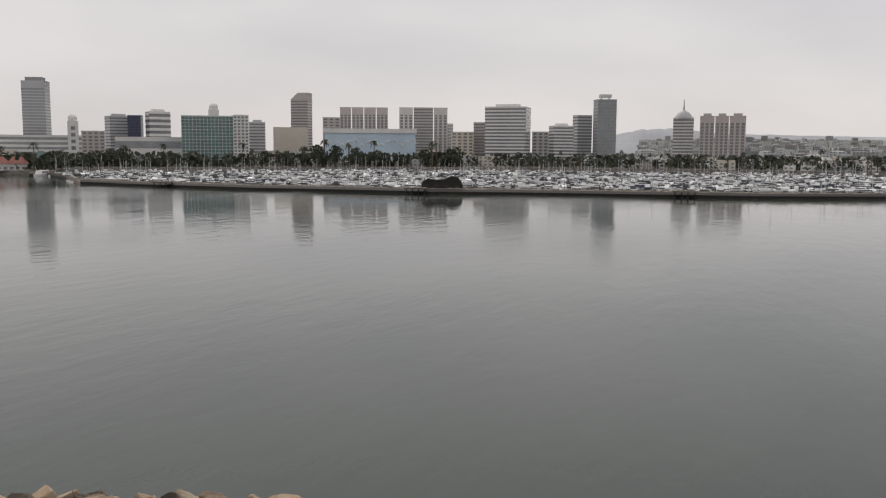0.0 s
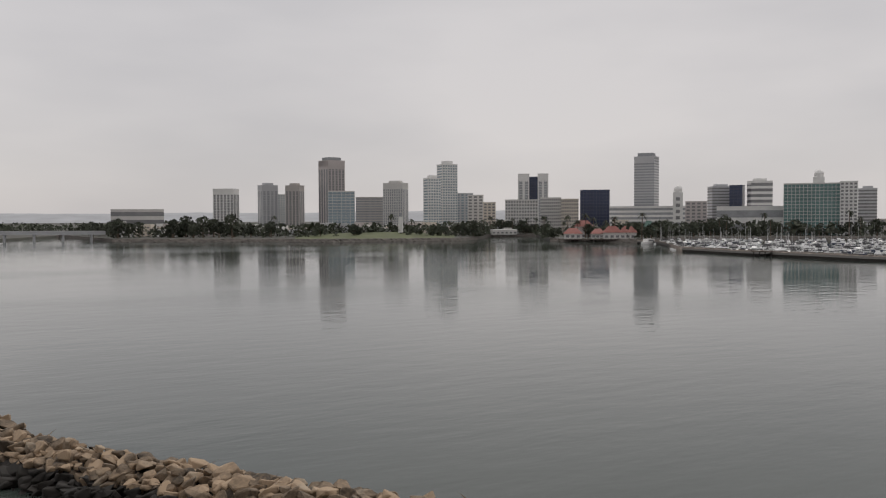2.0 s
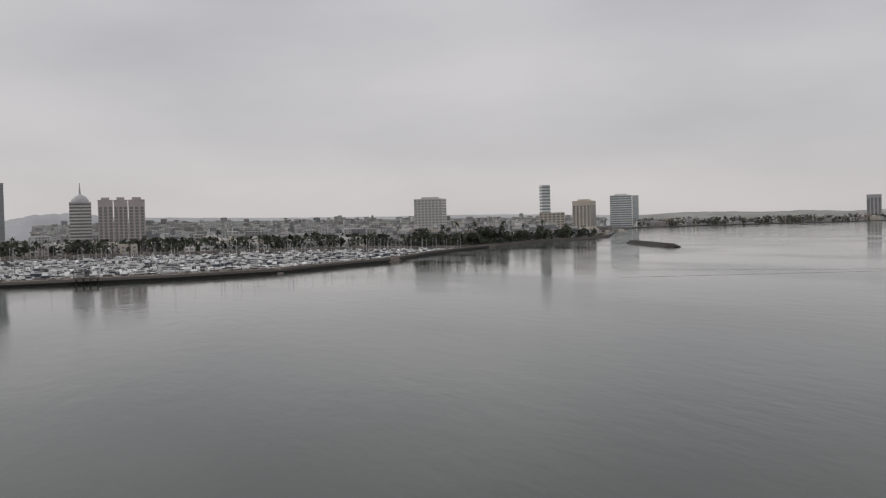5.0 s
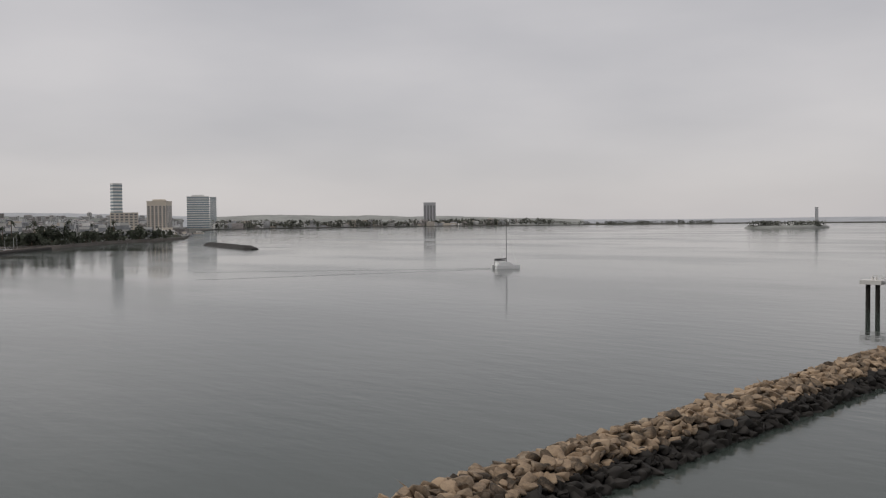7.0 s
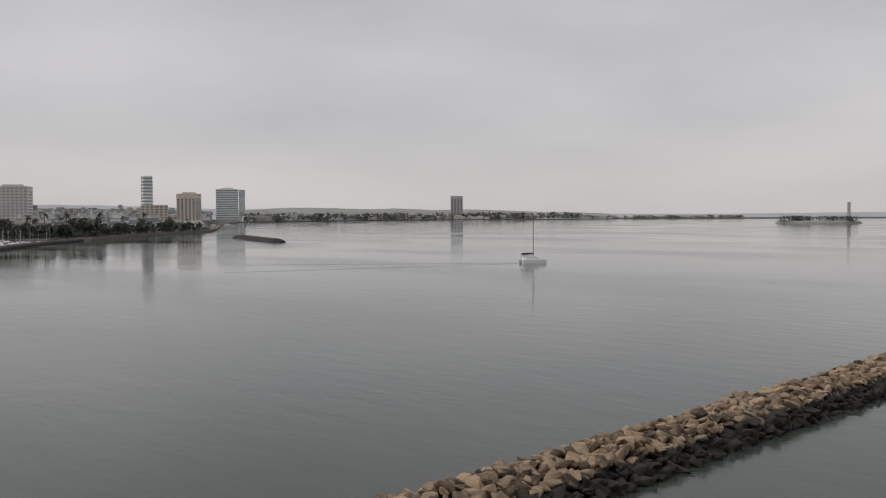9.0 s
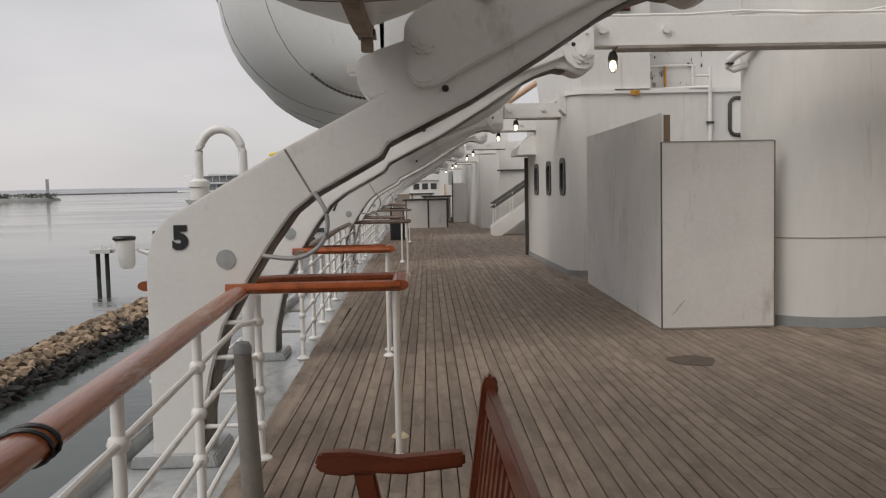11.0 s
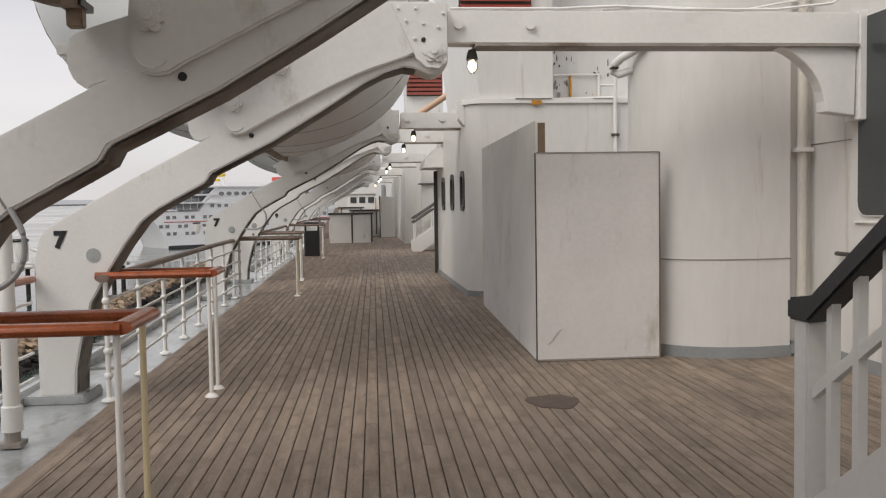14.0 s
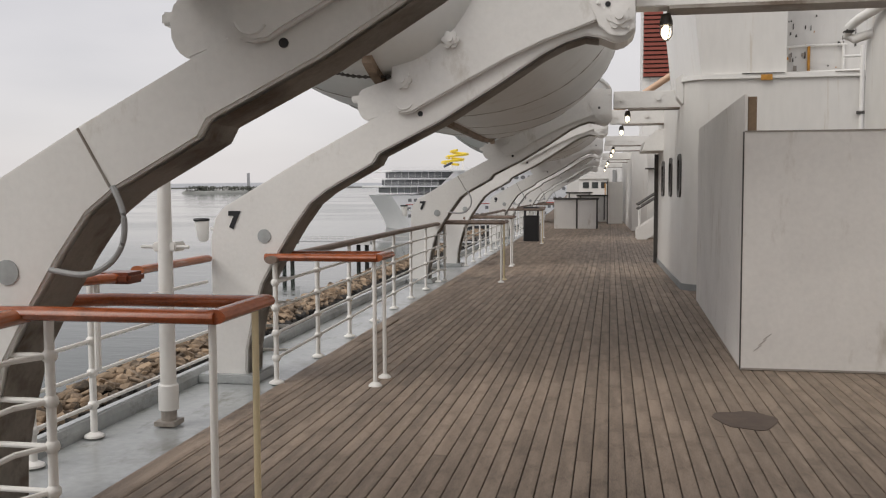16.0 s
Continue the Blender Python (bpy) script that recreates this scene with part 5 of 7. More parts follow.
# facade and glazing colours are lightened to imitate haze over the city
CONC = {k: mat("hazed_facade_" + k, c, 0.7, var=0.1, scale=0.05, fine=0.4, bump=0, by_object=0.1) for k, c in {
    "white": (0.7, 0.69, 0.67), "pale": (0.58, 0.565, 0.54), "grey": (0.47, 0.47, 0.48), "dark": (0.29, 0.3, 0.31), "brown": (0.43, 0.4, 0.38),
    "pink": (0.47, 0.425, 0.41), "tan": (0.6, 0.54, 0.46), "navy": (0.045, 0.055, 0.1), "blue": (0.5, 0.61, 0.7), "green": (0.2, 0.32, 0.3)}.items()}
PANE = {k: mat("hazed_glazing_" + k, c, 0.15, var=0.2, scale=0.15, fine=0.8, bump=0, by_object=0.3) for k, c in {
    "dark": (0.2, 0.2, 0.205), "blue": (0.24, 0.3, 0.33), "green": (0.1, 0.185, 0.18), "grey": (0.3, 0.31, 0.32), "navy": (0.025, 0.035, 0.075)}.items()}


def shared(name, me, parent, m):
    ob = new(name, me)
    ob.parent = parent
    ob.matrix_basis = m
    return ob


def building(az0, az1, elev, d, style, wall, pane, label, floors=0, crown="", turn=0.0, depth=0.0, cols=0):
    """A building with its bearings, roof elevation and distance; style: bands, grid, fins, glass or plain."""
    az = (az0 + az1) / 2
    w = 2 * d * math.tan(radians(abs(az0 - az1) / 2))
    h = height(elev, d)
    dp = depth or max(8.0, w * 0.7)
    base = spot(az, d + dp / 2)
    ob = thing("building", base, label, "building", "city buildings", ship=False)
    ob.matrix_world = Matrix.Translation(base) @ pose(0, 0, 0, 0, 0, az + turn)
    if turn:
        c, s = math.cos(radians(turn)), abs(math.sin(radians(turn)))
        w = max(4.0, (w - dp * s) / c)
    bm = B()
    box(bm, -w / 2, w / 2, -dp / 2, dp / 2, 0, h)
    part("wall", bm, CONC[wall], ob)
    bm = B()
    box(bm, -w / 2 - 0.2, w / 2 + 0.2, -dp / 2 - 0.2, dp / 2 + 0.2, h, h + 0.9)
    part("roof", bm, CONC[wall], ob)
    floors = floors or max(2, int(h / 3.3))
    fh = h / floors
    if style == "bands" or style == "glass":
        k = 0.52 if style == "bands" else 0.86
        bm = B()
        box(bm, -w / 2 - 0.12, w / 2 + 0.12, -dp / 2 - 0.12, dp / 2 + 0.12, 0, fh * k)
        me = mesh_of("window_band", bm, PANE[pane])
        for i in range(floors):
            shared("window_band", me, ob, Matrix.Translation((0, 0, fh * (i + 0.5 - k / 2))))
        if style == "glass":
            bm = B()
            box(bm, -0.2, 0.2, -dp / 2 - 0.3, -dp / 2, 0.5, h - 0.4)
            me = mesh_of("mullion", bm, CONC[wall])
            m = cols or max(3, int(w / 7))
            for i in range(m + 1):
                shared("mullion", me, ob, Matrix.Translation((-w / 2 + w * i / m, 0, 0)))
    elif style == "grid":
        m = cols or max(3, int(w / 5.5))
        cw = w / m
        bm = B()
        box(bm, -cw * 0.3, cw * 0.3, -0.15, 0.3, 0, fh * 0.55)
        me = mesh_of("window", bm, PANE[pane])
        for i in range(floors):
            for j in range(m):
                shared("window", me, ob, Matrix.Translation((-w / 2 + cw * (j + 0.5), -dp / 2, fh * (i + 0.25))))
        if turn:
            bm = B()
            box(bm, -0.15, 0.15, -dp * 0.4, dp * 0.4, 0, fh * 0.5)
            me = mesh_of("side_window_band", bm, PANE[pane])
            for i in range(floors):
                shared("side_window_band", me, ob, Matrix.Translation((math.copysign(w / 2, -turn), 0, fh * (i + 0.25))))
    elif style == "fins":
        m = cols or max(4, int(w / 5))
        cw = w / m
        bm = B()
        box(bm, -cw * 0.3, cw * 0.3, -0.15, 0.3, h * 0.03, h * 0.88)
        me = mesh_of("window_strip", bm, PANE[pane])
        for j in range(m):
            shared("window_strip", me, ob, Matrix.Translation((-w / 2 + cw * (j + 0.5), -dp / 2, 0)))
        if turn:
            m2 = max(3, int(dp / 5))
            bm = B()
            box(bm, -0.15, 0.15, -dp / m2 * 0.3, dp / m2 * 0.3, h * 0.03, h * 0.88)
            me = mesh_of("side_window_strip", bm, PANE[pane])
            for j in range(m2):
                shared("side_window_strip", me, ob, Matrix.Translation((math.copysign(w / 2, -turn), -dp / 2 + dp * (j + 0.5) / m2, 0)))
        bm = B()
        box(bm, -w / 2, w / 2, -0.2, 0.0, 0, 0.7)
        me = mesh_of("spandrel", bm, CONC[wall])
        for i in range(1, floors):
            shared("spandrel", me, ob, Matrix.Translation((0, -dp / 2 - 0.02, fh * i)))
    if crown == "box":
        bm = B()
        box(bm, -w * 0.28, w * 0.28, -dp * 0.25, dp * 0.25, h + 0.9, h + 0.9 + max(2.5, h * 0.05))
        part("plant_room", bm, CONC[wall], ob)
    elif crown == "slant":
        bm = B()
        prism(bm, [(-w / 2, h + 0.9), (w / 2, h + 0.9), (w / 2, h + 9), (-w * 0.1, h + 9)], "y", -dp / 2, dp / 2)
        part("crown", bm, CONC[wall], ob)
    elif crown == "step":
        bm = B()
        box(bm, -w * 0.36, w * 0.36, -dp * 0.36, dp * 0.36, h + 0.9, h + 5)
        part("crown", bm, CONC["dark"], ob)
        bm = B()
        box(bm, -w * 0.5, w * 0.5, -dp * 0.5 - 0.25, dp * 0.5, h * 0.93, h + 0.3)
        part("crown_band", bm, CONC[wall], ob)
    elif crown == "dome":
        bm = B()
        tube(bm, [(0, 0, h), (0, 0, h + w * 0.12), (0, 0, h + w * 0.3), (0, 0, h + w * 0.42)], 1, 14, radii=[w * 0.46, w * 0.42, w * 0.28, w * 0.08])
        part("dome", bm, CONC["grey"], ob, smooth=True)
        bm = B()
        tube(bm, [(0, 0, h + w * 0.4), (0, 0, h + w * 0.55), (0, 0, h + w * 1.0)], 1, 8, radii=[w * 0.06, w * 0.045, w * 0.01])
        part("spire", bm, CONC["grey"], ob, smooth=True)
    elif crown == "rim":
        bm = B()
        box(bm, -w / 2 - 1, w / 2 + 1, -dp / 2 - 1, dp / 2 + 1, h - 3, h + 1.5)
        part("roof_rim", bm, CONC["white"], ob)
        for k in range(14):
            bm = B()
            wd, x = w * 0.06, -w / 2 + w * (k + 0.3) / 14
            tube(bm, [(x, -dp / 2 + 0.2, h * (0.62 + 0.08 * math.sin(2.1 * k))), (x + wd * 0.5, -dp / 2 + 0.2, h * (0.68 + 0.08 * math.sin(2.1 * k))), (x + wd, -dp / 2 + 0.2, h * (0.63 + 0.08 * math.sin(2.1 * k + 1)))], 0.9, 8, radii=[0.4, 1.1, 0.4])
            part("mural_cloud", bm, CONC["white"], ob)
    elif crown == "bar":
        bm = B()
        box(bm, -w * 0.3, w * 0.3, -dp * 0.2, dp * 0.2, h + 3, h + 6.5)
        for s in (-0.25, 0.2):
            box(bm, w * s, w * s + 1, -1, 1, h + 0.9, h + 3)
        part("roof_tank", bm, CONC["pale"], ob)
    return ob


building(167.63, 164.54, 0.53, 1050, "bands", "pale", "dark", "long low pale concrete hall behind trees", floors=3)
building(161.59, 159.97, 1.82, 1150, "fins", "white", "dark", "white office block with dark vertical window strips", turn=-18, cols=6)
building(158.84, 157.56, 2.06, 1250, "fins", "grey", "grey", "grey concrete office tower downtown", turn=20, cols=4, crown="box")
building(157.57, 157.12, 1.48, 1350, "grid", "pale", "blue", "pale office block between two towers")
building(157.11, 155.89, 2.05, 1250, "fins", "brown", "dark", "brown office tower with dark glass corner", turn=-24, cols=4, crown="box")
building(155.00, 153.30, 3.66, 1200, "fins", "pink", "dark", "tall pinkish granite office tower with grey crown", turn=32, cols=5, crown="step")
building(154.38, 152.68, 1.67, 1050, "glass", "pale", "blue", "pale blue glass hotel block", cols=6)
building(152.61, 150.86, 1.29, 1200, "bands", "brown", "grey", "wide low brown office building")
building(150.85, 149.20, 2.2, 1150, "fins", "pale", "grey", "pale concrete hotel tower", turn=-20, cols=9, crown="box")
building(148.24, 147.08, 2.51, 1050, "grid", "white", "blue", "white residential tower with balconies", turn=24, cols=5, crown="box")
building(147.36, 146.01, 3.4, 1120, "grid", "white", "blue", "tall white residential tower with blue glass", turn=24, cols=6, crown="box")
building(146.10, 145.00, 1.52, 1150, "grid", "grey", "blue", "grey glass office building")
building(145.36, 144.33, 1.4, 1000, "grid", "pale", "dark", "beige stepped apartment building")
building(144.34, 143.54, 0.92, 980, "grid", "tan", "dark", "small tan apartment building downtown")
building(142.10, 141.37, 2.75, 1150, "fins", "white", "grey", "white concrete hotel tower wing", cols=2)
building(140.83, 140.15, 2.75, 1150, "fins", "white", "grey", "white concrete hotel tower wing", cols=2)
building(141.42, 140.78, 2.55, 1165, "glass", "navy", "navy", "dark navy glass hotel tower core", cols=3)
building(142.92, 140.81, 1.08, 950, "grid", "pale", "dark", "low pale terraced building with bay windows", cols=12)
building(140.66, 139.32, 1.2, 960, "grid", "pale", "dark", "low beige terraced building", cols=11)
building(139.32, 138.21, 1.11, 950, "grid", "tan", "dark", "low tan terraced building", cols=10)
building(138.10, 136.26, 1.67, 980, "glass", "navy", "navy", "dark navy glass office cube", cols=9)
building(134.73, 133.20, 3.75, 1080, "bands", "grey", "grey", "tall grey striped office tower", turn=-16, crown="step", floors=27)
building(136.26, 131.58, 0.6, 900, "bands", "white", "grey", "long white low waterfront centre", floors=6)
building(131.58, 130.27, 0.89, 1000, "grid", "pink", "dark", "low brown brick building downtown")
building(130.27, 128.69, 1.8, 1050, "bands", "grey", "dark", "grey stepped office building", turn=16, crown="box")
building(128.95, 128.06, 1.86, 1030, "glass", "navy", "navy", "navy glass office block downtown", turn=-14, cols=3)
building(127.94, 126.46, 2.1, 1020, "bands", "white", "dark", "white office block with dark window bands", turn=14, crown="box", floors=9)
building(129.70, 125.84, 0.55, 880, "bands", "white", "grey", "long low white exhibition hall", floors=2)
building(125.82, 122.70, 1.9, 860, "glass", "pale", "green", "wide green glass hotel", floors=15, cols=14)
building(122.70, 121.75, 1.98, 855, "grid", "white", "dark", "white concrete end of the green hotel", floors=15, cols=4)
building(121.74, 120.74, 1.55, 1050, "bands", "grey", "dark", "grey banded office building downtown", crown="box")
building(119.13, 117.79, 3.0, 1100, "bands", "pink", "dark", "brown tower with a slanted roof", turn=-18, crown="slant", floors=22)
building(120.24, 118.05, 1.24, 950, "plain", "tan", "dark", "windowless tan theatre block downtown")
building(117.13, 116.03, 1.9, 1050, "grid", "brown", "dark", "brown apartment block behind palms")
for a0, a1 in ((116.03, 115.33), (115.28, 114.54), (114.49, 113.75), (113.70, 112.98)):
    building(a0, a1, 2.55, 1050, "fins", "pink", "dark", "pinkish apartment tower of a linked group", cols=3)
for a0, a1, w in ((112.25, 111.37, "pale"), (111.32, 110.08, "brown"), (110.03, 109.15, "pale")):
    building(a0, a1, 2.57, 1040, "bands" if w == "brown" else "fins", w, "dark", "brown and pale apartment tower of a linked group", cols=3)
building(117.02, 111.19, 1.15, 900, "plain", "blue", "blue", "round arena with a pale blue ocean mural", depth=110, crown="rim")
building(109.15, 108.78, 1.56, 1000, "grid", "pale", "dark", "narrow pale apartment block")
building(108.89, 107.45, 1.04, 980, "grid", "tan", "dark", "low apartment block behind palms")
building(107.45, 106.73, 1.65, 1000, "bands", "brown", "dark", "brown apartment block behind palms")
building(106.73, 103.76, 2.65, 950, "bands", "white", "dark", "broad white apartment tower with balcony bands", turn=-10, floors=17, crown="box")
building(103.69, 102.63, 1.07, 980, "grid", "pale", "dark", "low pale apartment block")
building(102.63, 101.06, 1.45, 960, "bands", "white", "dark", "white terraced apartment block", turn=18, crown="box")
building(101.13, 99.92, 2.12, 1000, "bands", "grey", "dark", "grey banded apartment tower downtown", turn=22)
building(99.86, 98.40, 3.1, 980, "grid", "dark", "grey", "dark apartment tower with a roof tank", turn=18, cols=6, crown="bar", floors=20)
building(94.91, 93.69, 1.95, 1000, "bands", "pale", "dark", "pale tower with a domed copper roof and spire", crown="dome")
for a0, a1 in ((93.31, 92.46), (92.41, 91.61), (91.57, 90.62)):
    building(a0, a1, 2.05, 990, "fins", "pink", "dark", "brown slab apartment tower of a joined row", cols=3, crown="box")
building(73.84, 71.71, 1.75, 1350, "grid", "pale", "grey", "pale slab apartment tower", turn=-12, cols=8, crown="box", floors=14)
building(65.69, 65.01, 2.43, 1250, "bands", "white", "blue", "slim blue and white striped tower", turn=20, floors=16)
building(65.73, 64.11, 0.65, 1230, "grid", "tan", "dark", "cream low apartment house by the shore")
building(63.62, 62.12, 1.36, 1450, "fins", "tan", "dark", "tan apartment tower near the shore", turn=-20, cols=5, crown="box")
building(61.25, 59.88, 1.66, 2950, "bands", "white", "blue", "pale blue-green glass shoreline tower", floors=14, cols=5, crown="box")
building(59.85, 59.46, 1.63, 2950, "bands", "white", "blue", "pale narrow shoreline tower")
building(46.32, 45.53, 1.2, 3500, "fins", "grey", "dark", "dark tower far along the coast", cols=4)

# clock tower and domed tower
for az, d, e, wd, label in ((132.03, 900, 1.5, 9.5, "white clock tower with a small dome"), (123.88, 1000, 2.3, 11, "pale tower with a domed lantern behind the hotel"), (121.02, 1300, 1.0, 12, "small pale domed rooftop above the city")):
    h = height(e, d)
    t = thing("domed_tower", spot(az, d), label, "tower", ship=False)
    t.matrix_world = Matrix.Translation(spot(az, d)) @ pose(0, 0, 0, 0, 0, az)
    bm = B()
    box(bm, -wd / 2, wd / 2, -wd / 2, wd / 2, 0, h)
    part("shaft", bm, CONC["white"], t)
    for i in range(5):
        bm = B()
        box(bm, -wd * 0.2, wd * 0.2, -wd / 2 - 0.1, -wd / 2 + 0.1, h * (0.2 + 0.15 * i), h * (0.28 + 0.15 * i))
        part("window", bm, PANE["dark"], t)
    bm = B()
    tube(bm, [(0, 0, h), (0, 0, h + wd * 0.3), (0, 0, h + wd * 0.32), (0, 0, h + wd * 0.55), (0, 0, h + wd * 0.75)], 1, 12, radii=[wd * 0.42, wd * 0.42, wd * 0.46, wd * 0.36, wd * 0.04])
    part("dome", bm, CONC["white"], t, smooth=True)

# ---- low houses along the shore ----
rc = random.Random(11)


def low_town(name, spots, label):
    """A joined run of low buildings with window rows, too many to count."""
    pts, fcs, mts = [], [], []

    def block(m, x0, x1, y0, y1, z0, z1, k):
        o = len(pts)
        pts.extend([m @ Vector(p) for p in ((x0, y0, z0), (x1, y0, z0), (x1, y1, z0), (x0, y1, z0), (x0, y0, z1), (x1, y0, z1), (x1, y1, z1), (x0, y1, z1))])
        for f in ((0, 1, 5, 4), (1, 2, 6, 5), (2, 3, 7, 6), (3, 0, 4, 7), (4, 5, 6, 7)):
            fcs.append([o + q for q in f])
            mts.append(k)

    for az, d, w, h in spots:
        m = Matrix.Translation(spot(az, d)) @ pose(0, 0, 0, 0, 0, az + rc.uniform(-25, 25))
        dp, k = rc.uniform(9, 18), rc.randrange(5)
        block(m, -w / 2, w / 2, -dp / 2, dp / 2, 0, h, k)
        if rc.random() < 0.5:
            block(m, -w * 0.3, w * rc.uniform(0, 0.4), -dp * 0.3, dp * 0.3, h, h + rc.uniform(1.5, 3.5), rc.randrange(5))
        nw = max(2, int(w / 4))
        for q in range(nw):
            for z in [1.2 + 3.3 * t for t in range(max(1, int(h / 3.3)))]:
                x = -w / 2 + w * (q + 0.5) / nw
                block(m, x - 1.1, x + 1.1, -dp / 2 - 0.08, -dp / 2 + 0.1, z, z + 1.5, 5)
    me = bpy.data.meshes.new(name)
    me.from_pydata(pts, [], fcs)
    for c in ("white", "pale", "tan", "grey", "pink"):
        me.materials.append(CONC[c])
    me.materials.append(PANE["dark"])
    me.polygons.foreach_set("material_index", mts)
    return tagged(new(name, me), label, "houses", kind="stuff")


low_town("shore_town", [(az, rc.uniform(845, 1080) if az > 76 else rc.uniform(1250, 1550), rc.uniform(8, 24), rc.choice((4, 5, 7, 7, 10, 14)) * (0.6 if az < 98 else 1.0)) for az in [rc.uniform(60.5, 139.5) if q % 3 else rc.uniform(76, 98) for q in range(300)]], "low white and tan buildings crowded along the city shore")
low_town("coast_town", [(az, lerp_table(SHORE, az) + rc.uniform(40, 200), rc.uniform(12, 40), rc.choice((6, 9, 12, 16, 24))) for az in [rc.uniform(40, 59.5) for _ in range(170)]], "low houses along the far shore")
low_town("park_town", [(az, rc.uniform(880, 1010), rc.uniform(8, 26), rc.choice((3, 4, 5, 7, 9, 12))) for az in [rc.uniform(141, 167) for _ in range(110)]], "low pale buildings among the waterfront park trees")
for i in range(54):
    az = rc.uniform(62.5, 75.5)
    wd = rc.uniform(0.2, 0.7)
    building(az + wd / 2, az - wd / 2, rc.uniform(-0.5, 0.2), lerp_table(SHORE, az) + rc.uniform(30, 120), "bands", rc.choice(("white", "pale", "tan", "white")), "grey", "pale low house on the headland", floors=2, depth=14)

# ---- red-roofed village on its pier ----
RED_ROOF = mat("red_roof", (0.3, 0.115, 0.095), 0.7, var=0.15, scale=0.3, fine=2, bump=0)
TEAL_ROOF = mat("teal_roof", (0.12, 0.2, 0.17), 0.7, var=0.15, scale=0.3, fine=2, bump=0)
for az, d, wd, h, rh, m in ((138.55, 712, 14, 4.0, 4.5, RED_ROOF), (137.86, 730, 14, 9.5, 5, RED_ROOF), (136.97, 712, 10, 4, 4, RED_ROOF), (136.07, 705, 14, 5, 5, RED_ROOF), (135.08, 705, 13, 5, 5, RED_ROOF), (133.80, 730, 9, 5, 9, TEAL_ROOF)):
    v = thing("harbour_house", spot(az, d), "red-roofed harbour village house" if m is RED_ROOF else "teal-roofed pavilion of the harbour village", "house", "harbour village", ship=False)
    v.matrix_world = Matrix.Translation(spot(az, d)) @ pose(0, 0, 0, 0, 0, az)
    bm = B()
    box(bm, -wd / 2, wd / 2, -5, 5, 0, h)
    part("wall", bm, CONC["pale"], v)
    bm = B()
    vv = [bm.verts.new(p) for p in ((-wd / 2 - 1, -6, h), (wd / 2 + 1, -6, h), (wd / 2 + 1, 6, h), (-wd / 2 - 1, 6, h), (-wd * 0.22, 0, h + rh), (wd * 0.22, 0, h + rh))]
    for f in ((0, 1, 5, 4), (1, 2, 5), (2, 3, 4, 5), (3, 0, 4), (3, 2, 1, 0)):
        bm.faces.new([vv[j] for j in f])
    part("roof", bm, m, v)
    bm = B()
    box(bm, -1.2, 1.2, -5.1, -4.9, 0.8, 2.8)
    me = mesh_of("window", bm, PANE["dark"])
    for j in (-0.3, 0, 0.3):
        shared("window", me, v, Matrix.Translation((wd * j, 0, 0)))

wharf = thing("village_wharf", spot(136.7, 700, SEA), "dark timber wharf on piles before the red-roofed houses", "wharf", ship=False)
wharf.matrix_world = Matrix.Translation(spot(136.7, 700, SEA)) @ pose(0, 0, 0, 0, 0, 136.7)
TIMBER = mat("wharf_timber", (0.1, 0.085, 0.07), 0.85, var=0.4, scale=0.5, fine=4, bump=0.3)
bm = B()
box(bm, -34, 30, -4, 6, 2.1, 2.7)
part("deck", bm, TIMBER, wharf)
bm = B()
tube(bm, [(0, 0, -1), (0, 0, 2.1)], 0.25, 6)
me = mesh_of("pile", bm, TIMBER)
for k in range(22):
    shared("pile", me, wharf, Matrix.Translation((-33 + 2.95 * k, -3.6, 0)))
bm = B()
box(bm, -34, 30, -3.9, -3.75, 3.6, 3.72)
for k in range(33):
    box(bm, -34 + 2 * k, -33.85 + 2 * k, -3.9, -3.75, 2.7, 3.6)
part("handrail", bm, CONC["white"], wharf)
ferry = thing("harbour_ferry", spot(133.85, 655, SEA), "small white passenger boat moored by the wharf", "boat", ship=False)
ferry.matrix_world = Matrix.Translation(spot(133.85, 655, SEA)) @ pose(0, 0, 0, 0, 0, 133.85 + 155)
bm = B()
prism(bm, [(-2.6, -9), (2.6, -9), (2.6, 4), (1.4, 8), (0, 10), (-1.4, 8), (-2.6, 4)], "z", -0.3, 1.6)
part("hull", bm, CONC["white"], ferry)
bm = B()
prism(bm, [(-7, 1.6), (4, 1.6), (3, 3.8), (-7, 3.8)], "x", -2.1, 2.1)
part("cabin", bm, CONC["white"], ferry)
bm = B()
box(bm, -2.15, 2.15, -6.4, 2.6, 2.3, 3.2)
part("window_band", bm, PANE["dark"], ferry)

# ---- bridge ----
bridge = thing("road_bridge", spot(171.52, 860), "long low concrete road bridge over the river mouth", "bridge", ship=False)
bx = spot(171.52, 860)
p0, p1 = spot(180.43, 860, SEA + 9.5), spot(167.96, 850, SEA + 8.0)
along = (p1 - p0).normalized()
side = Vector((-along.y, along.x, 0))
bm = B()
for s0, s1, z0, z1 in ((-7, 7, -2.2, 0), (-7.2, -6.8, 0, 1.1), (6.8, 7.2, 0, 1.1)):
    v = []
    for p in (p0, p1):
        for s, z in ((s0, z0), (s1, z0), (s1, z1), (s0, z1)):
            v.append(bm.verts.new(p + side * s + Vector((0, 0, z))))
    for f in ((0, 1, 2, 3), (7, 6, 5, 4), (0, 4, 5, 1), (1, 5, 6, 2), (2, 6, 7, 3), (3, 7, 4, 0)):
        bm.faces.new([v[j] for j in f])
part("span", bm, CONC["grey"], bridge, at=bx)
for i in range(8):
    p = p0.lerp(p1, (i + 0.5) / 8)
    for s in (-5, 5):
        bm = B()
        q = p + side * s
        tube(bm, [(q.x, q.y, SEA - 1), (q.x, q.y, p.z - 2)], 1.1, 10)
        part("pier", bm, CONC["grey"], bridge, at=bx)

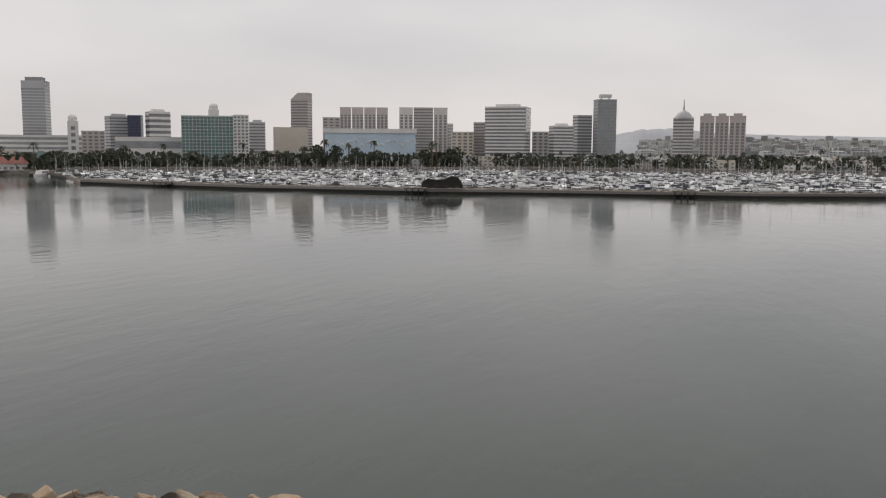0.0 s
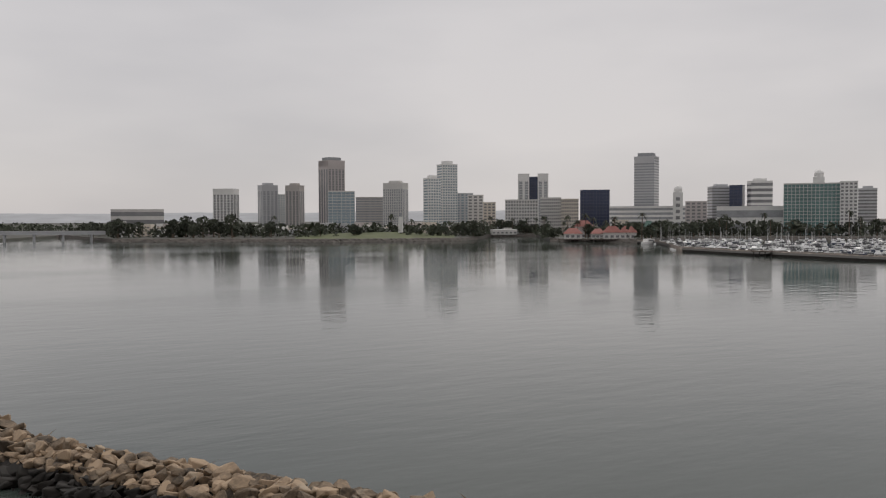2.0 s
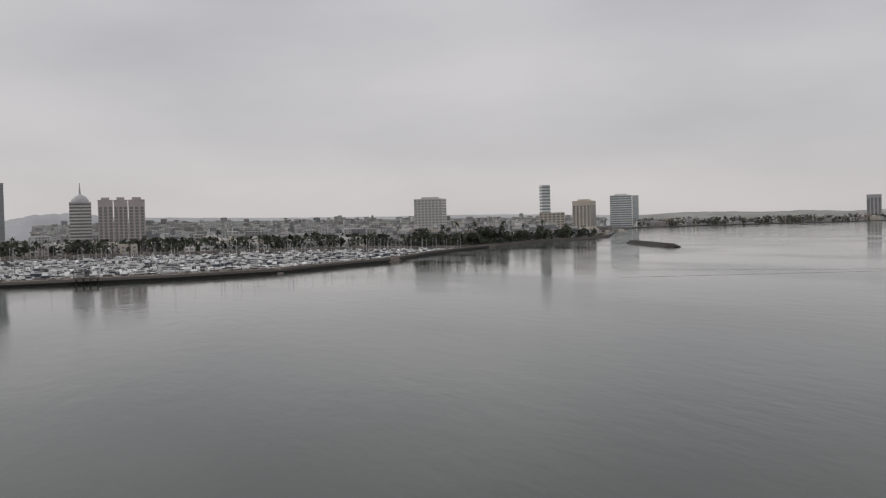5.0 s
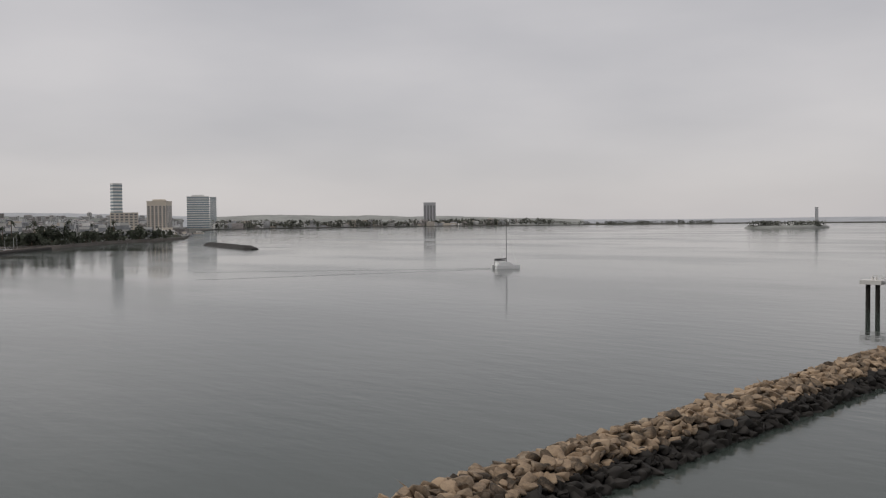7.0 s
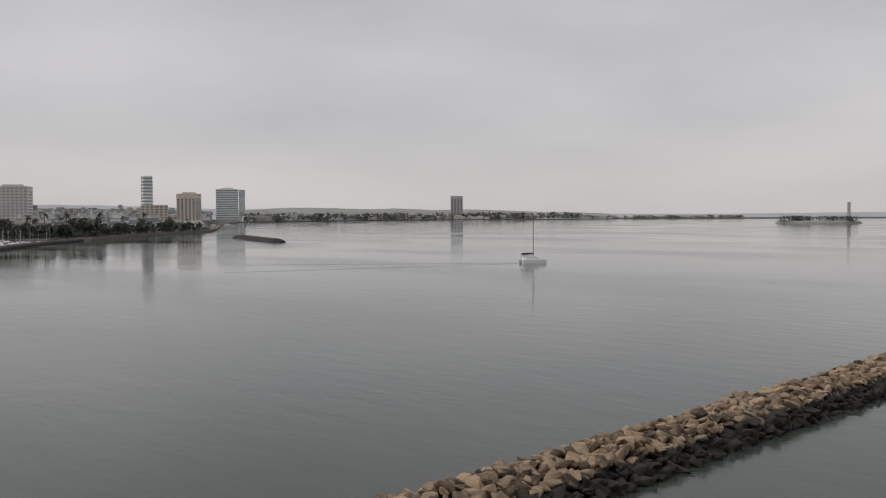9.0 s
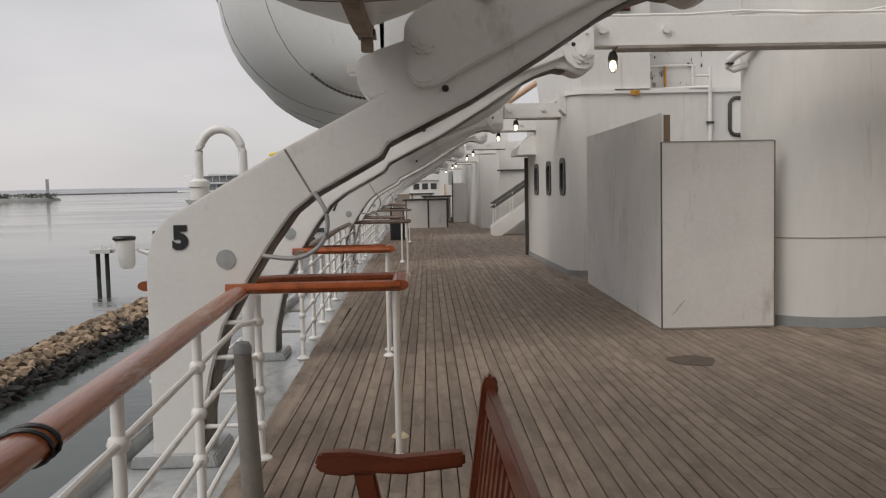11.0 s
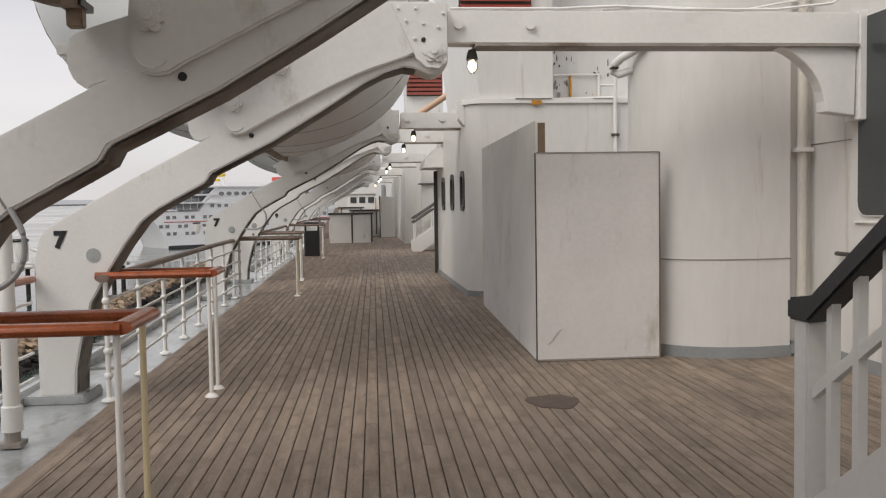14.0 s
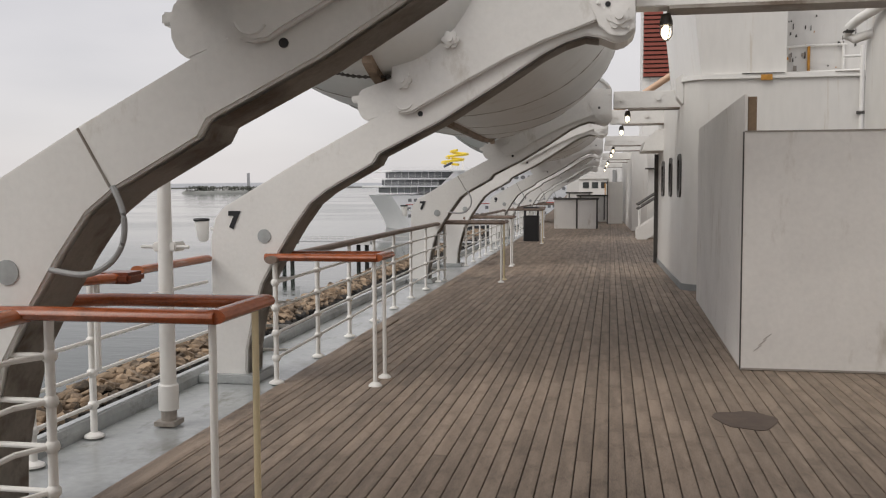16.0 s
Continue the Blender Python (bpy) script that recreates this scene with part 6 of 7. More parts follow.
# ---- far breakwater of the marina ----
bm = B()
prev = None
rb = random.Random(3)
azs = [134.5 - 65.5 * i / 420 for i in range(421)]
for a in azs:
    d = lerp_table(BREAK, a)
    j = lambda s: rb.uniform(-s, s)
    q = [bm.verts.new(spot(a, d + x + j(0.5), SEA + z + j(0.35))) for x, z in ((-1, -1), (0, 0.2), (2.0, 1.2), (4.2, 2.2), (5.5, 2.6), (9.5, 2.6), (13, 1.0), (16, -1))]
    if prev:
        for k in range(7):
            bm.faces.new((prev[k], prev[k + 1], q[k + 1], q[k]))
    prev = q
far_bw = solid("marina_breakwater", bm, BW_STONE, "long low rubble breakwater in front of the marina", "breakwater", ship=False)
bm = B()
prev = None
for a in azs[::6]:
    d = lerp_table(BREAK, a)
    q = [bm.verts.new(spot(a, d + x, SEA + z)) for x, z in ((-1.0, -0.5), (-0.9, 1.2), (2.6, 2.1), (5.0, -0.5))]
    if prev:
        for k in range(3):
            bm.faces.new((prev[k], prev[k + 1], q[k + 1], q[k]))
    prev = q
tb = new("tide_band", mesh_of("tide_band", bm, ROCK_WET))
tb.parent = far_bw
tagged(tb, "dark wet band at the waterline")
# path on the crest
bm = B()
prev = None
for a in azs[::6]:
    d = lerp_table(BREAK, a)
    q = [bm.verts.new(spot(a, d + x, SEA + 2.95)) for x in (6, 9)]
    if prev:
        bm.faces.new((prev[0], prev[1], q[1], q[0]))
    prev = q
bmesh.ops.solidify(bm, geom=bm.faces[:], thickness=0.5)
ob = new("crest_path", mesh_of("crest_path", bm, BW_STONE))
ob.parent = far_bw
# fishing platforms
for az in (126.96, 111.12, 93.99):
    d = lerp_table(BREAK, az)
    p = thing("fishing_platform", spot(az, d - 4, SEA), "small dark timber platform on piles at the breakwater", "platform", "fishing platforms", ship=False)
    p.matrix_world = Matrix.Translation(spot(az, d - 4, SEA)) @ pose(0, 0, 0, 0, 0, az)
    bm = B()
    box(bm, -5, 5, -3, 3, 2.4, 3.0)
    part("deck", bm, BW_STONE, p)
    bm = B()
    tube(bm, [(0, 0, -1), (0, 0, 2.4)], 0.3, 6)
    me = mesh_of("pile", bm, ROCK_WET)
    for x in (-4, -1.3, 1.3, 4):
        shared("pile", me, p, Matrix.Translation((x, -2.6, 0)))
    bm = B()
    box(bm, -5, 5, -3, -2.9, 3.9, 4.0)
    for x in (-5, -2.5, 0, 2.5, 4.9):
        box(bm, x, x + 0.1, -3, -2.9, 3.0, 3.9)
    part("handrail", bm, ROCK_WET, p)

# dark covered landing on the breakwater
sh = thing("covered_landing", spot(109.4, 398, SEA + 2.5), "dark weathered covered landing on the breakwater", "shed", ship=False)
sh.matrix_world = Matrix.Translation(spot(109.4, 398, SEA + 2.5)) @ pose(0, 0, 0, 0, 0, 109.4)
bm = B()
prism(bm, [(-9.5, 0), (9.5, 0), (9.0, 2.2), (7.5, 4.6), (4.5, 5.4), (1, 3.9), (-3, 3.6), (-6.5, 4.2), (-9, 2.4)], "y", -2.5, 3)
part("roof", bm, ROCK_WET, sh)
for x in (-7, -2.5, 2, 6.5):
    bm = B()
    box(bm, x - 1.2, x + 1.2, -2.65, -2.52, 0.3, 1.5)
    part("opening", bm, BLACK, sh)

# ---- trees ----
LEAF = mat("tree_leaves", (0.055, 0.063, 0.042), 0.85, var=0.4, scale=0.3, fine=2, bump=0, by_island=0.5, by_object=0.4)
# leaves of far shore and island, paled by haze in the base colour
LEAF_FAR = mat("hazed_coast_leaves", (0.1, 0.105, 0.085), 0.9, var=0.4, scale=0.02, fine=0.2, bump=0, by_island=0.5)
BARK = mat("tree_bark", (0.13, 0.1, 0.075), 0.9, var=0.3)


def tree_meshes(seed, palm):
    r = random.Random(seed)
    bt, bc = B(), B()
    if palm:
        h = r.uniform(9, 13)
        tube(bt, [(0, 0, 0), (0.2, 0, h * 0.5), (0.3, 0.1, h)], 0.25, 6, radii=[0.35, 0.25, 0.2])
        for k in range(16):
            a, lift = r.uniform(0, 6.28), r.uniform(-0.5, 0.9)
            pts = [Vector((0.3, 0.1, h))]
            for s in (1, 2, 3):
                pts.append(Vector((0.3 + math.cos(a) * 0.95 * s, 0.1 + math.sin(a) * 0.95 * s, h + lift * s - 0.28 * s * s)))
            sd = Vector((-math.sin(a), math.cos(a), 0)) * 0.42
            for p, q, w0, w1 in zip(pts, pts[1:], (0.4, 1, 0.8), (1, 0.8, 0.1)):
                bc.faces.new([bc.verts.new(v) for v in (p - sd * w0, p + sd * w0, q + sd * w1, q - sd * w1)])
    else:
        h = r.uniform(6, 10)
        tube(bt, [(0, 0, 0), (0.2, 0.1, h * 0.35), (0.1, 0.3, h * 0.7)], 0.3, 6, radii=[0.4, 0.28, 0.1])
        for k in range(5):
            a = r.uniform(0, 6.28)
            tube(bt, [(0.2, 0.1, h * 0.35), (math.cos(a) * h * 0.2, math.sin(a) * h * 0.2, h * 0.62)], 0.1, 5, radii=[0.16, 0.05])
        for k in range(170):
            a, rr, zz = r.uniform(0, 6.28), r.random() ** 0.5, r.uniform(-1, 1)
            rad = h * 0.42 * math.sqrt(max(0.05, 1 - zz * zz)) * rr * r.uniform(0.8, 1.15)
            c = Vector((math.cos(a) * rad, math.sin(a) * rad, h * 0.66 + zz * h * 0.33))
            s = r.uniform(0.45, 0.95)
            u, v = Vector((r.gauss(0, 1), r.gauss(0, 1), r.gauss(0, 1))).normalized() * s, Vector((r.gauss(0, 1), r.gauss(0, 1), r.gauss(0, 1))).normalized() * s
            bc.faces.new([bc.verts.new(p) for p in (c - u, c + v, c + u, c - v)])
    return mesh_of("trunk", bt, BARK), mesh_of("crown", bc, LEAF)


BROAD = [tree_meshes(s, False) for s in range(5)]
PALM = [tree_meshes(s + 20, True) for s in range(4)]
rt = random.Random(8)


def tree(az, d, palm, scale=1.0, z=GROUND):
    trunk, crown = rt.choice(PALM if palm else BROAD)
    t = thing("palm_tree" if palm else "tree", spot(az, d, z), "tall palm with a shaggy dark crown" if palm else "dark green broadleaf tree near the shore", "tree", "palms" if palm else "shore trees", ship=False)
    m = Matrix.Translation(spot(az, d, z)) @ pose(0, 0, 0, 0, 0, rt.uniform(0, 360)) @ Matrix.Scale(scale, 4)
    t.matrix_world = m
    shared("trunk", trunk, t, Matrix())
    shared("crown", crown, t, Matrix())


for i in range(95):
    az = rt.uniform(78, 134)
    tree(az, lerp_table(SHORE, az) + rt.uniform(10, 75), rt.random() < 0.3, rt.uniform(0.6, 1.5))
for i in range(58):
    az = rt.uniform(119, 139)
    tree(az, lerp_table(SHORE, az) + rt.uniform(8, 90), rt.random() < 0.3, rt.uniform(1.0, 1.7))
for i in range(14):
    az = rt.uniform(159, 168)
    tree(az, lerp_table(SHORE, az) + rt.uniform(30, 90), False, rt.uniform(1.7, 2.4))
for i in range(60):
    az = rt.uniform(144.5, 170)
    tree(az, lerp_table(SHORE, az) + rt.uniform(40, 170), rt.random() < 0.15, rt.uniform(0.6, 1.7))
for i in range(44):
    az = rt.uniform(139.8, 145)
    tree(az, lerp_table(SHORE, az) + rt.uniform(6, 26), rt.random() < 0.3, rt.uniform(0.9, 1.5))
for i in range(26):
    az = rt.uniform(134.5, 141)
    tree(az, lerp_table(SHORE, az) + rt.uniform(50, 120), rt.random() < 0.3, rt.uniform(0.8, 1.2))
for i in range(66):
    az = rt.uniform(62.2, 74.5)
    tree(az, lerp_table(SHORE, az) + rt.uniform(8, 60), rt.random() < 0.2, rt.uniform(0.8, 1.7))
for i in range(60):
    az = rt.uniform(76, 110)
    tree(az, rt.uniform(640, 800), True, rt.uniform(0.7, 0.95))
for i in range(46):
    az = rt.uniform(108.5, 118.5)
    tree(az, rt.uniform(815, 870), rt.random() < 0.15, rt.uniform(1.2, 2.1))


def leaf_mass(name, spots, label, leaf=None):
    """A joined run of trees too far off to count."""
    pts, fcs = [], []
    for az, d, h in spots:
        c0 = spot(az, d)
        for k in range(26):
            c = c0 + Vector((rt.gauss(0, h * 0.5), rt.gauss(0, h * 0.5), rt.uniform(0.1, 1) * h))
            s = h * rt.uniform(0.12, 0.26)
            u = Vector((rt.gauss(0, 1), rt.gauss(0, 1), rt.gauss(0, 1))).normalized() * s
            v = Vector((rt.gauss(0, 1), rt.gauss(0, 1), rt.gauss(0, 1))).normalized() * s
            o = len(pts)
            pts.extend([c - u, c + v, c + u, c - v])
            fcs.append((o, o + 1, o + 2, o + 3))
    me = bpy.data.meshes.new(name)
    me.from_pydata(pts, [], fcs)
    me.materials.append(leaf or LEAF)
    return tagged(new(name, me), label, "trees", kind="stuff")


leaf_mass("far_trees", [(a, lerp_table(SHORE, a) + rt.uniform(20, 160), rt.uniform(12, 26) * (1 if a > 38 else 0.5)) for a in [rt.uniform(28, 59.5) for _ in range(330)]], "grey-green line of trees on the far shore", LEAF_FAR)
leaf_mass("city_trees", [(a, lerp_table(SHORE, a) + rt.uniform(20, 120), rt.choice((3, 4, 6, 9, 12))) for a in [rt.uniform(76, 139.5) for _ in range(620)]], "trees between the low city buildings")
leaf_mass("cove_trees", [(a, lerp_table(SHORE, a) + rt.uniform(6, 24), rt.choice((4, 6, 8))) for a in [rt.uniform(139.8, 145) for _ in range(90)]], "dark shrubs along the cove")
leaf_mass("river_trees", [(a, rt.uniform(1080, 1350), rt.uniform(6, 13)) for a in [rt.uniform(164, 183) for _ in range(160)]], "trees beyond the river bridge")
leaf_mass("park_trees", [(a, lerp_table(SHORE, a) + rt.uniform(40, 220), rt.choice((3, 4, 5, 7, 10, 12))) for a in [rt.uniform(142.5, 169) for _ in range(260)]], "trees in the waterfront park")
leaf_mass("shore_scrub", [(a, lerp_table(SHORE, a) + rt.uniform(6, 60), rt.choice((2, 3, 4, 6, 10))) for a in [rt.uniform(61.6, 76.5) for _ in range(210)]], "scrub along the rocky headland")

# lawn mound with its lighthouse
bm = B()
prev = None
for i in range(41):
    a = 156.5 - 10.3 * i / 40
    d = lerp_table(SHORE, a)
    hh = 4.5 * math.sin(math.pi * i / 40) ** 0.7
    q = [bm.verts.new(spot(a, d + x, GROUND + z)) for x, z in ((8, 0.05), (30, 0.1 + hh * 0.35), (70, hh), (110, hh * 0.8), (150, 0))]
    if prev:
        for k in range(4):
            bm.faces.new((prev[k], prev[k + 1], q[k + 1], q[k]))
    prev = q
solid("lawn_mound", bm, GRASS, "green lawn on the waterfront point", "lawn", ship=False, smooth=True)
lh = thing("lighthouse", spot(149.70, 790, GROUND + 4), "small white lighthouse with a dark lantern", "lighthouse", ship=False)
bm = B()
tube(bm, [(0, 0, 0), (0, 0, 14)], 2, 14, radii=[2.4, 1.7])
part("tower", bm, CONC["white"], lh, smooth=True)
bm = B()
tube(bm, [(0, 0, 14), (0, 0, 14.4), (0, 0, 16.5), (0, 0, 18)], 1, 10, radii=[2.4, 1.4, 1.4, 0.1])
part("lantern", bm, CONC["dark"], lh, smooth=True)

# ---- marina boats ----
HULL_W = mat("boat_white", (0.8, 0.8, 0.79), 0.35, var=0.08, bump=0, by_object=0.15)
HULL_B = mat("boat_blue", (0.045, 0.055, 0.09), 0.4, var=0.2, bump=0, by_object=0.3)
SPAR = mat("mast_alloy", (0.6, 0.6, 0.6), 0.4, var=0.1, bump=0)
CANVAS = mat("boat_canvas", (0.055, 0.055, 0.058), 0.8, var=0.4, bump=0, by_object=0.5)


def boat_parts(seed, sail):
    r = random.Random(seed)
    ln, bw, fb = r.uniform(8, 14), r.uniform(2.8, 4.0), r.uniform(0.7, 1.2)
    bh = B()
    prism(bh, [(-bw / 2, -ln / 2), (bw / 2, -ln / 2), (bw / 2, ln * 0.1), (bw * 0.3, ln * 0.36), (0, ln / 2), (-bw * 0.3, ln * 0.36), (-bw / 2, ln * 0.1)], "z", -0.3, fb)
    bc = B()
    ch = 0.55 if sail else r.uniform(0.9, 1.6)
    prism(bc, [(-ln * 0.35, fb), (ln * 0.22, fb), (ln * 0.1, fb + ch), (-ln * 0.3, fb + ch)], "x", -bw * 0.33, bw * 0.33)
    bs = None
    bv = None
    if sail:
        bs = B()
        hh = r.uniform(10, 14)
        tube(bs, [(0, ln * 0.06, fb), (0, ln * 0.06, hh)], 0.085, 5)
        tube(bs, [(0, ln * 0.06, fb + 1.7), (0, -ln * 0.36, fb + 1.6)], 0.1, 5)
        bv = B()
        tube(bv, [(0, ln * 0.05, fb + 1.95), (0, -ln * 0.36, fb + 1.85)], 0.25, 6)
    else:
        bv = B()
        box(bv, -bw * 0.34, bw * 0.34, -ln * 0.28, ln * 0.02, fb + ch + 0.5, fb + ch + 0.72)
        for xx in (-bw * 0.3, bw * 0.3 - 0.1):
            for yy in (-ln * 0.27, 0.0):
                box(bv, xx, xx + 0.1, yy, yy + 0.1, fb + ch, fb + ch + 0.5)
        for xx in (-bw * 0.335, bw * 0.335):
            box(bv, xx - 0.02, xx + 0.02, -ln * 0.28, ln * 0.12, fb + ch * 0.45, fb + ch * 0.8)
    out = [("hull", mesh_of("hull", bh, HULL_B if seed % 5 == 3 else HULL_W)), ("cabin", mesh_of("cabin", bc, CANVAS if seed % 3 == 1 else HULL_W))]
    if bs:
        out.append(("mast", mesh_of("mast", bs, SPAR)))
    out.append(("canvas", mesh_of("canvas", bv, CANVAS)))
    return out


FLEET = [boat_parts(s, s % 5 < 2) for s in range(12)]
rm = random.Random(21)
pts, fcs, mts = [], [], []


def marina_spots():
    for row in range(30):
        a = 133.0
        while a > 70.5:
            d = lerp_table(BREAK, a) + 22 + row * 13 + rm.uniform(-3, 3)
            if d < lerp_table(SHORE, a) - 6:
                yield row, a, d
            a -= math.degrees(6.5 / d) * rm.choice((1, 1, 1, 1.3, 1.9, 3.0))


near_boats = 0
for row, a, d in marina_spots():
    kind = FLEET[rm.choice((2, 3, 4, 7, 8, 9))] if row > 4 and rm.random() < 0.5 else rm.choice(FLEET)
    m = Matrix.Translation(spot(a, d, SEA)) @ pose(0, 0, 0, 0, 0, a + rm.choice((0, 180, 0, 90)) + rm.uniform(-8, 8))
    if row < 5 and near_boats < 295 and rm.random() < 0.62:
        t = thing("moored_boat", spot(a, d, SEA), "white sailing yacht in its marina berth" if len(kind) == 4 else "white motor cruiser in its marina berth", "boat", "marina boats", ship=False)
        t.matrix_world = m
        for nm, me in kind:
            shared(nm, me, t, Matrix())
        near_boats += 1
    elif rm.random() < 0.8:
        for nm, me in kind:
            o = len(pts)
            pts.extend([m @ v.co for v in me.vertices])
            k = {"boat_white": 0, "boat_blue": 1, "mast_alloy": 2, "boat_canvas": 3}[me.materials[0].name]
            for p in me.polygons:
                fcs.append([o + i for i in p.vertices])
                mts.append(k)
me = bpy.data.meshes.new("marina_fleet")
me.from_pydata(pts, [], fcs)
for m in (HULL_W, HULL_B, SPAR, CANVAS):
    me.materials.append(m)
me.polygons.foreach_set("material_index", mts)
tagged(new("marina_fleet", me), "hundreds of white yachts moored in rows with bare masts", "boats", kind="stuff")

# ---- sailing catamaran, barge, jetty, island, cruise ship ----
cat = thing("catamaran", spot(41.01, 370, SEA), "white sailing catamaran under bare mast", "catamaran", ship=False)
cat.matrix_world = Matrix.Translation(spot(41.01, 370, SEA)) @ pose(0, 0, 0, 0, 0, 41.2 - 70)
for x in (-2.6, 2.6):
    bm = B()
    prism(bm, [(x - 0.7, -5), (x + 0.7, -5), (x + 0.7, 2), (x, 5.5), (x - 0.7, 2)], "z", -0.3, 1.5)
    part("hull", bm, HULL_W, cat)
bm = B()
prism(bm, [(-4, 1.1), (2.5, 1.1), (1.5, 2.6), (-3.5, 2.9)], "x", -2.6, 2.6)
part("cabin", bm, HULL_W, cat)
bm = B()
prism(bm, [(-4.2, 3.3), (-0.5, 3.3), (-0.5, 3.5), (-4.2, 3.5)], "x", -2.2, 2.2)
box(bm, -2.2, -2.1, -4, -3.9, 1.5, 3.3)
box(bm, 2.1, 2.2, -4, -3.9, 1.5, 3.3)
part("bimini", bm, CANVAS, cat)
bm = B()
tube(bm, [(0, 0.6, 2.4), (0, 0.6, 18)], 0.13, 8)
part("mast", bm, CANVAS, cat)
bm = B()
tube(bm, [(0, 0.5, 4.0), (0, -4.6, 3.9)], 0.3, 8)
part("furled_sail", bm, CANVAS, cat)
bm = B()
for q in ((0, 5.2, 1.6), (-2.6, -2, 1.5), (2.6, -2, 1.5)):
    tube(bm, [(0, 0.6, 17.6), q], 0.035, 4)
part("stay", bm, SPAR, cat)

FOAM = mat("wake_ripples", (0.3, 0.31, 0.31), 0.35, var=0.3, scale=0.2, fine=1.2, bump=0.3)
for side in (-1, 1):
    bm = B()
    prev = None
    for i in range(25):
        u = i / 24
        y, x = -5 - 120 * u, side * (2.2 + 22 * u)
        w = 0.7 * (1 - u) ** 0.5 + 0.05
        wob = 0.5 * math.sin(9 * u + side)
        q = [bm.verts.new((x + wob - w, y, 0.03)), bm.verts.new((x + wob, y, 0.09)), bm.verts.new((x + wob + w, y, 0.03))]
        if prev:
            for k in range(2):
                bm.faces.new((prev[k], prev[k + 1], q[k + 1], q[k]))
        prev = q
    wk = solid("wake", bm, FOAM, "low rippled wake trailing behind the catamaran", "wake", ship=False, smooth=True)
    wk.matrix_world = cat.matrix_world
p0, p1 = spot(59.93, 835, SEA), spot(57.25, 669, SEA)
brg = thing("detached_breakwater", (p0 + p1) / 2, "low dark detached rock breakwater in the bay", "breakwater", ship=False)
ln = (p1 - p0).length / 2
ang = math.degrees(math.atan2((p1 - p0).y, (p1 - p0).x))
brg.matrix_world = Matrix.Translation((p0 + p1) / 2) @ pose(0, 0, 0, 0, 0, ang)
bm = B()
prev = None
for i in range(61):
    u = -ln + 2 * ln * i / 60
    tp = min(1, (ln - abs(u)) / 8 + 0.15)
    q = [bm.verts.new((u, y * tp + rb.uniform(-0.5, 0.5), z * tp + rb.uniform(-0.3, 0.3))) for y, z in ((-8, -0.8), (-5, 1.2), (-2.5, 2.6), (2.5, 2.6), (5, 1.2), (8, -0.8))]
    if prev:
        for k in range(5):
            bm.faces.new((prev[k], prev[k + 1], q[k + 1], q[k]))
    prev = q
part("rubble", bm, ROCK_WET, brg)

jet = thing("jetty", Vector((-70, 201, SEA)), "small timber mooring jetty on dark piles", "jetty", ship=False)
for x in (-0.7, 1.3, 17.5, 19.5):
    bm = B()
    tube(bm, [(x, 0, -2), (x, 0, 5.6)], 0.5, 10)
    part("pile", bm, ROCK_WET, jet, smooth=True)
for x in (0.3, 18.5):
    bm = B()
    box(bm, x - 2.2, x + 2.2, -1.6, 1.6, 5.6, 6.5)
    part("cap", bm, CONC["pale"], jet)
bm = B()
box(bm, 0.3, 60, -0.7, 0.7, 6.1, 6.4)
part("walkway", bm, CONC["grey"], jet)
bm = B()
for k in range(30):
    tube(bm, [(2 * k + 0.5, -0.7, 6.4), (2 * k + 0.5, -0.7, 7.5)], 0.05, 5)
tube(bm, [(0.5, -0.7, 7.5), (60, -0.7, 7.5)], 0.05, 5)
tube(bm, [(0.5, -0.7, 7.0), (60, -0.7, 7.0)], 0.04, 5)
part("handrail", bm, CONC["pale"], jet)
for x in (0.1, 0.9):
    bm = B()
    tube(bm, [(x, 0.4, 6.5), (x, 0.4, 7.2)], 0.25, 10, radii=[0.3, 0.2])
    part("bollard", bm, CONC["pale"], jet)

isl = thing("oil_island", spot(23.78, 1870, SEA), "low rocky island with trees and a tall drilling tower", "island", ship=False)
isl.matrix_world = Matrix.Translation(spot(23.78, 1870, SEA)) @ pose(0, 0, 0, 0, 0, 23.8)
bm = B()
prev = None
for i in range(50):
    a = 2 * math.pi * i / 50
    q = [bm.verts.new((math.cos(a) * r * 80, math.sin(a) * r * 45, z + rb.uniform(-0.3, 0.3))) for r, z in ((1.0, -1), (0.95, 3.5), (0.9, 5.5))]
    if prev:
        for k in range(2):
            bm.faces.new((prev[k], prev[k + 1], q[k + 1], q[k]))
    else:
        first = q
    prev = q
for k in range(2):
    bm.faces.new((prev[k], prev[k + 1], first[k + 1], first[k]))
bmesh.ops.holes_fill(bm, edges=bm.edges[:])
part("rock", bm, SHORE_HAZE, isl)
bm = B()
box(bm, 52, 58, -3, 3, 5, 41)
part("tower", bm, CONC["grey"], isl)
for k in range(26):
    bm = B()
    x = rb.uniform(-70, 70)
    y = rb.uniform(-30, -5)
    for j in range(30):
        c = Vector((x + rb.gauss(0, 4), y + rb.gauss(0, 4), 5 + rb.uniform(0, 9)))
        u = Vector((rb.gauss(0, 1), rb.gauss(0, 1), rb.gauss(0, 1))).normalized() * 2
        v = Vector((rb.gauss(0, 1), rb.gauss(0, 1), rb.gauss(0, 1))).normalized() * 2
        bm.faces.new([bm.verts.new(p) for p in (c - u, c + v, c + u, c - v)])
    part("tree_clump", bm, LEAF_FAR, isl, tag="stuff")
for k in range(5):
    bm = B()
    box(bm, -50 + 18 * k, -40 + 18 * k, -20, -12, 5, 10 + 2 * (k % 2))
    part("shed", bm, CONC["white"], isl)

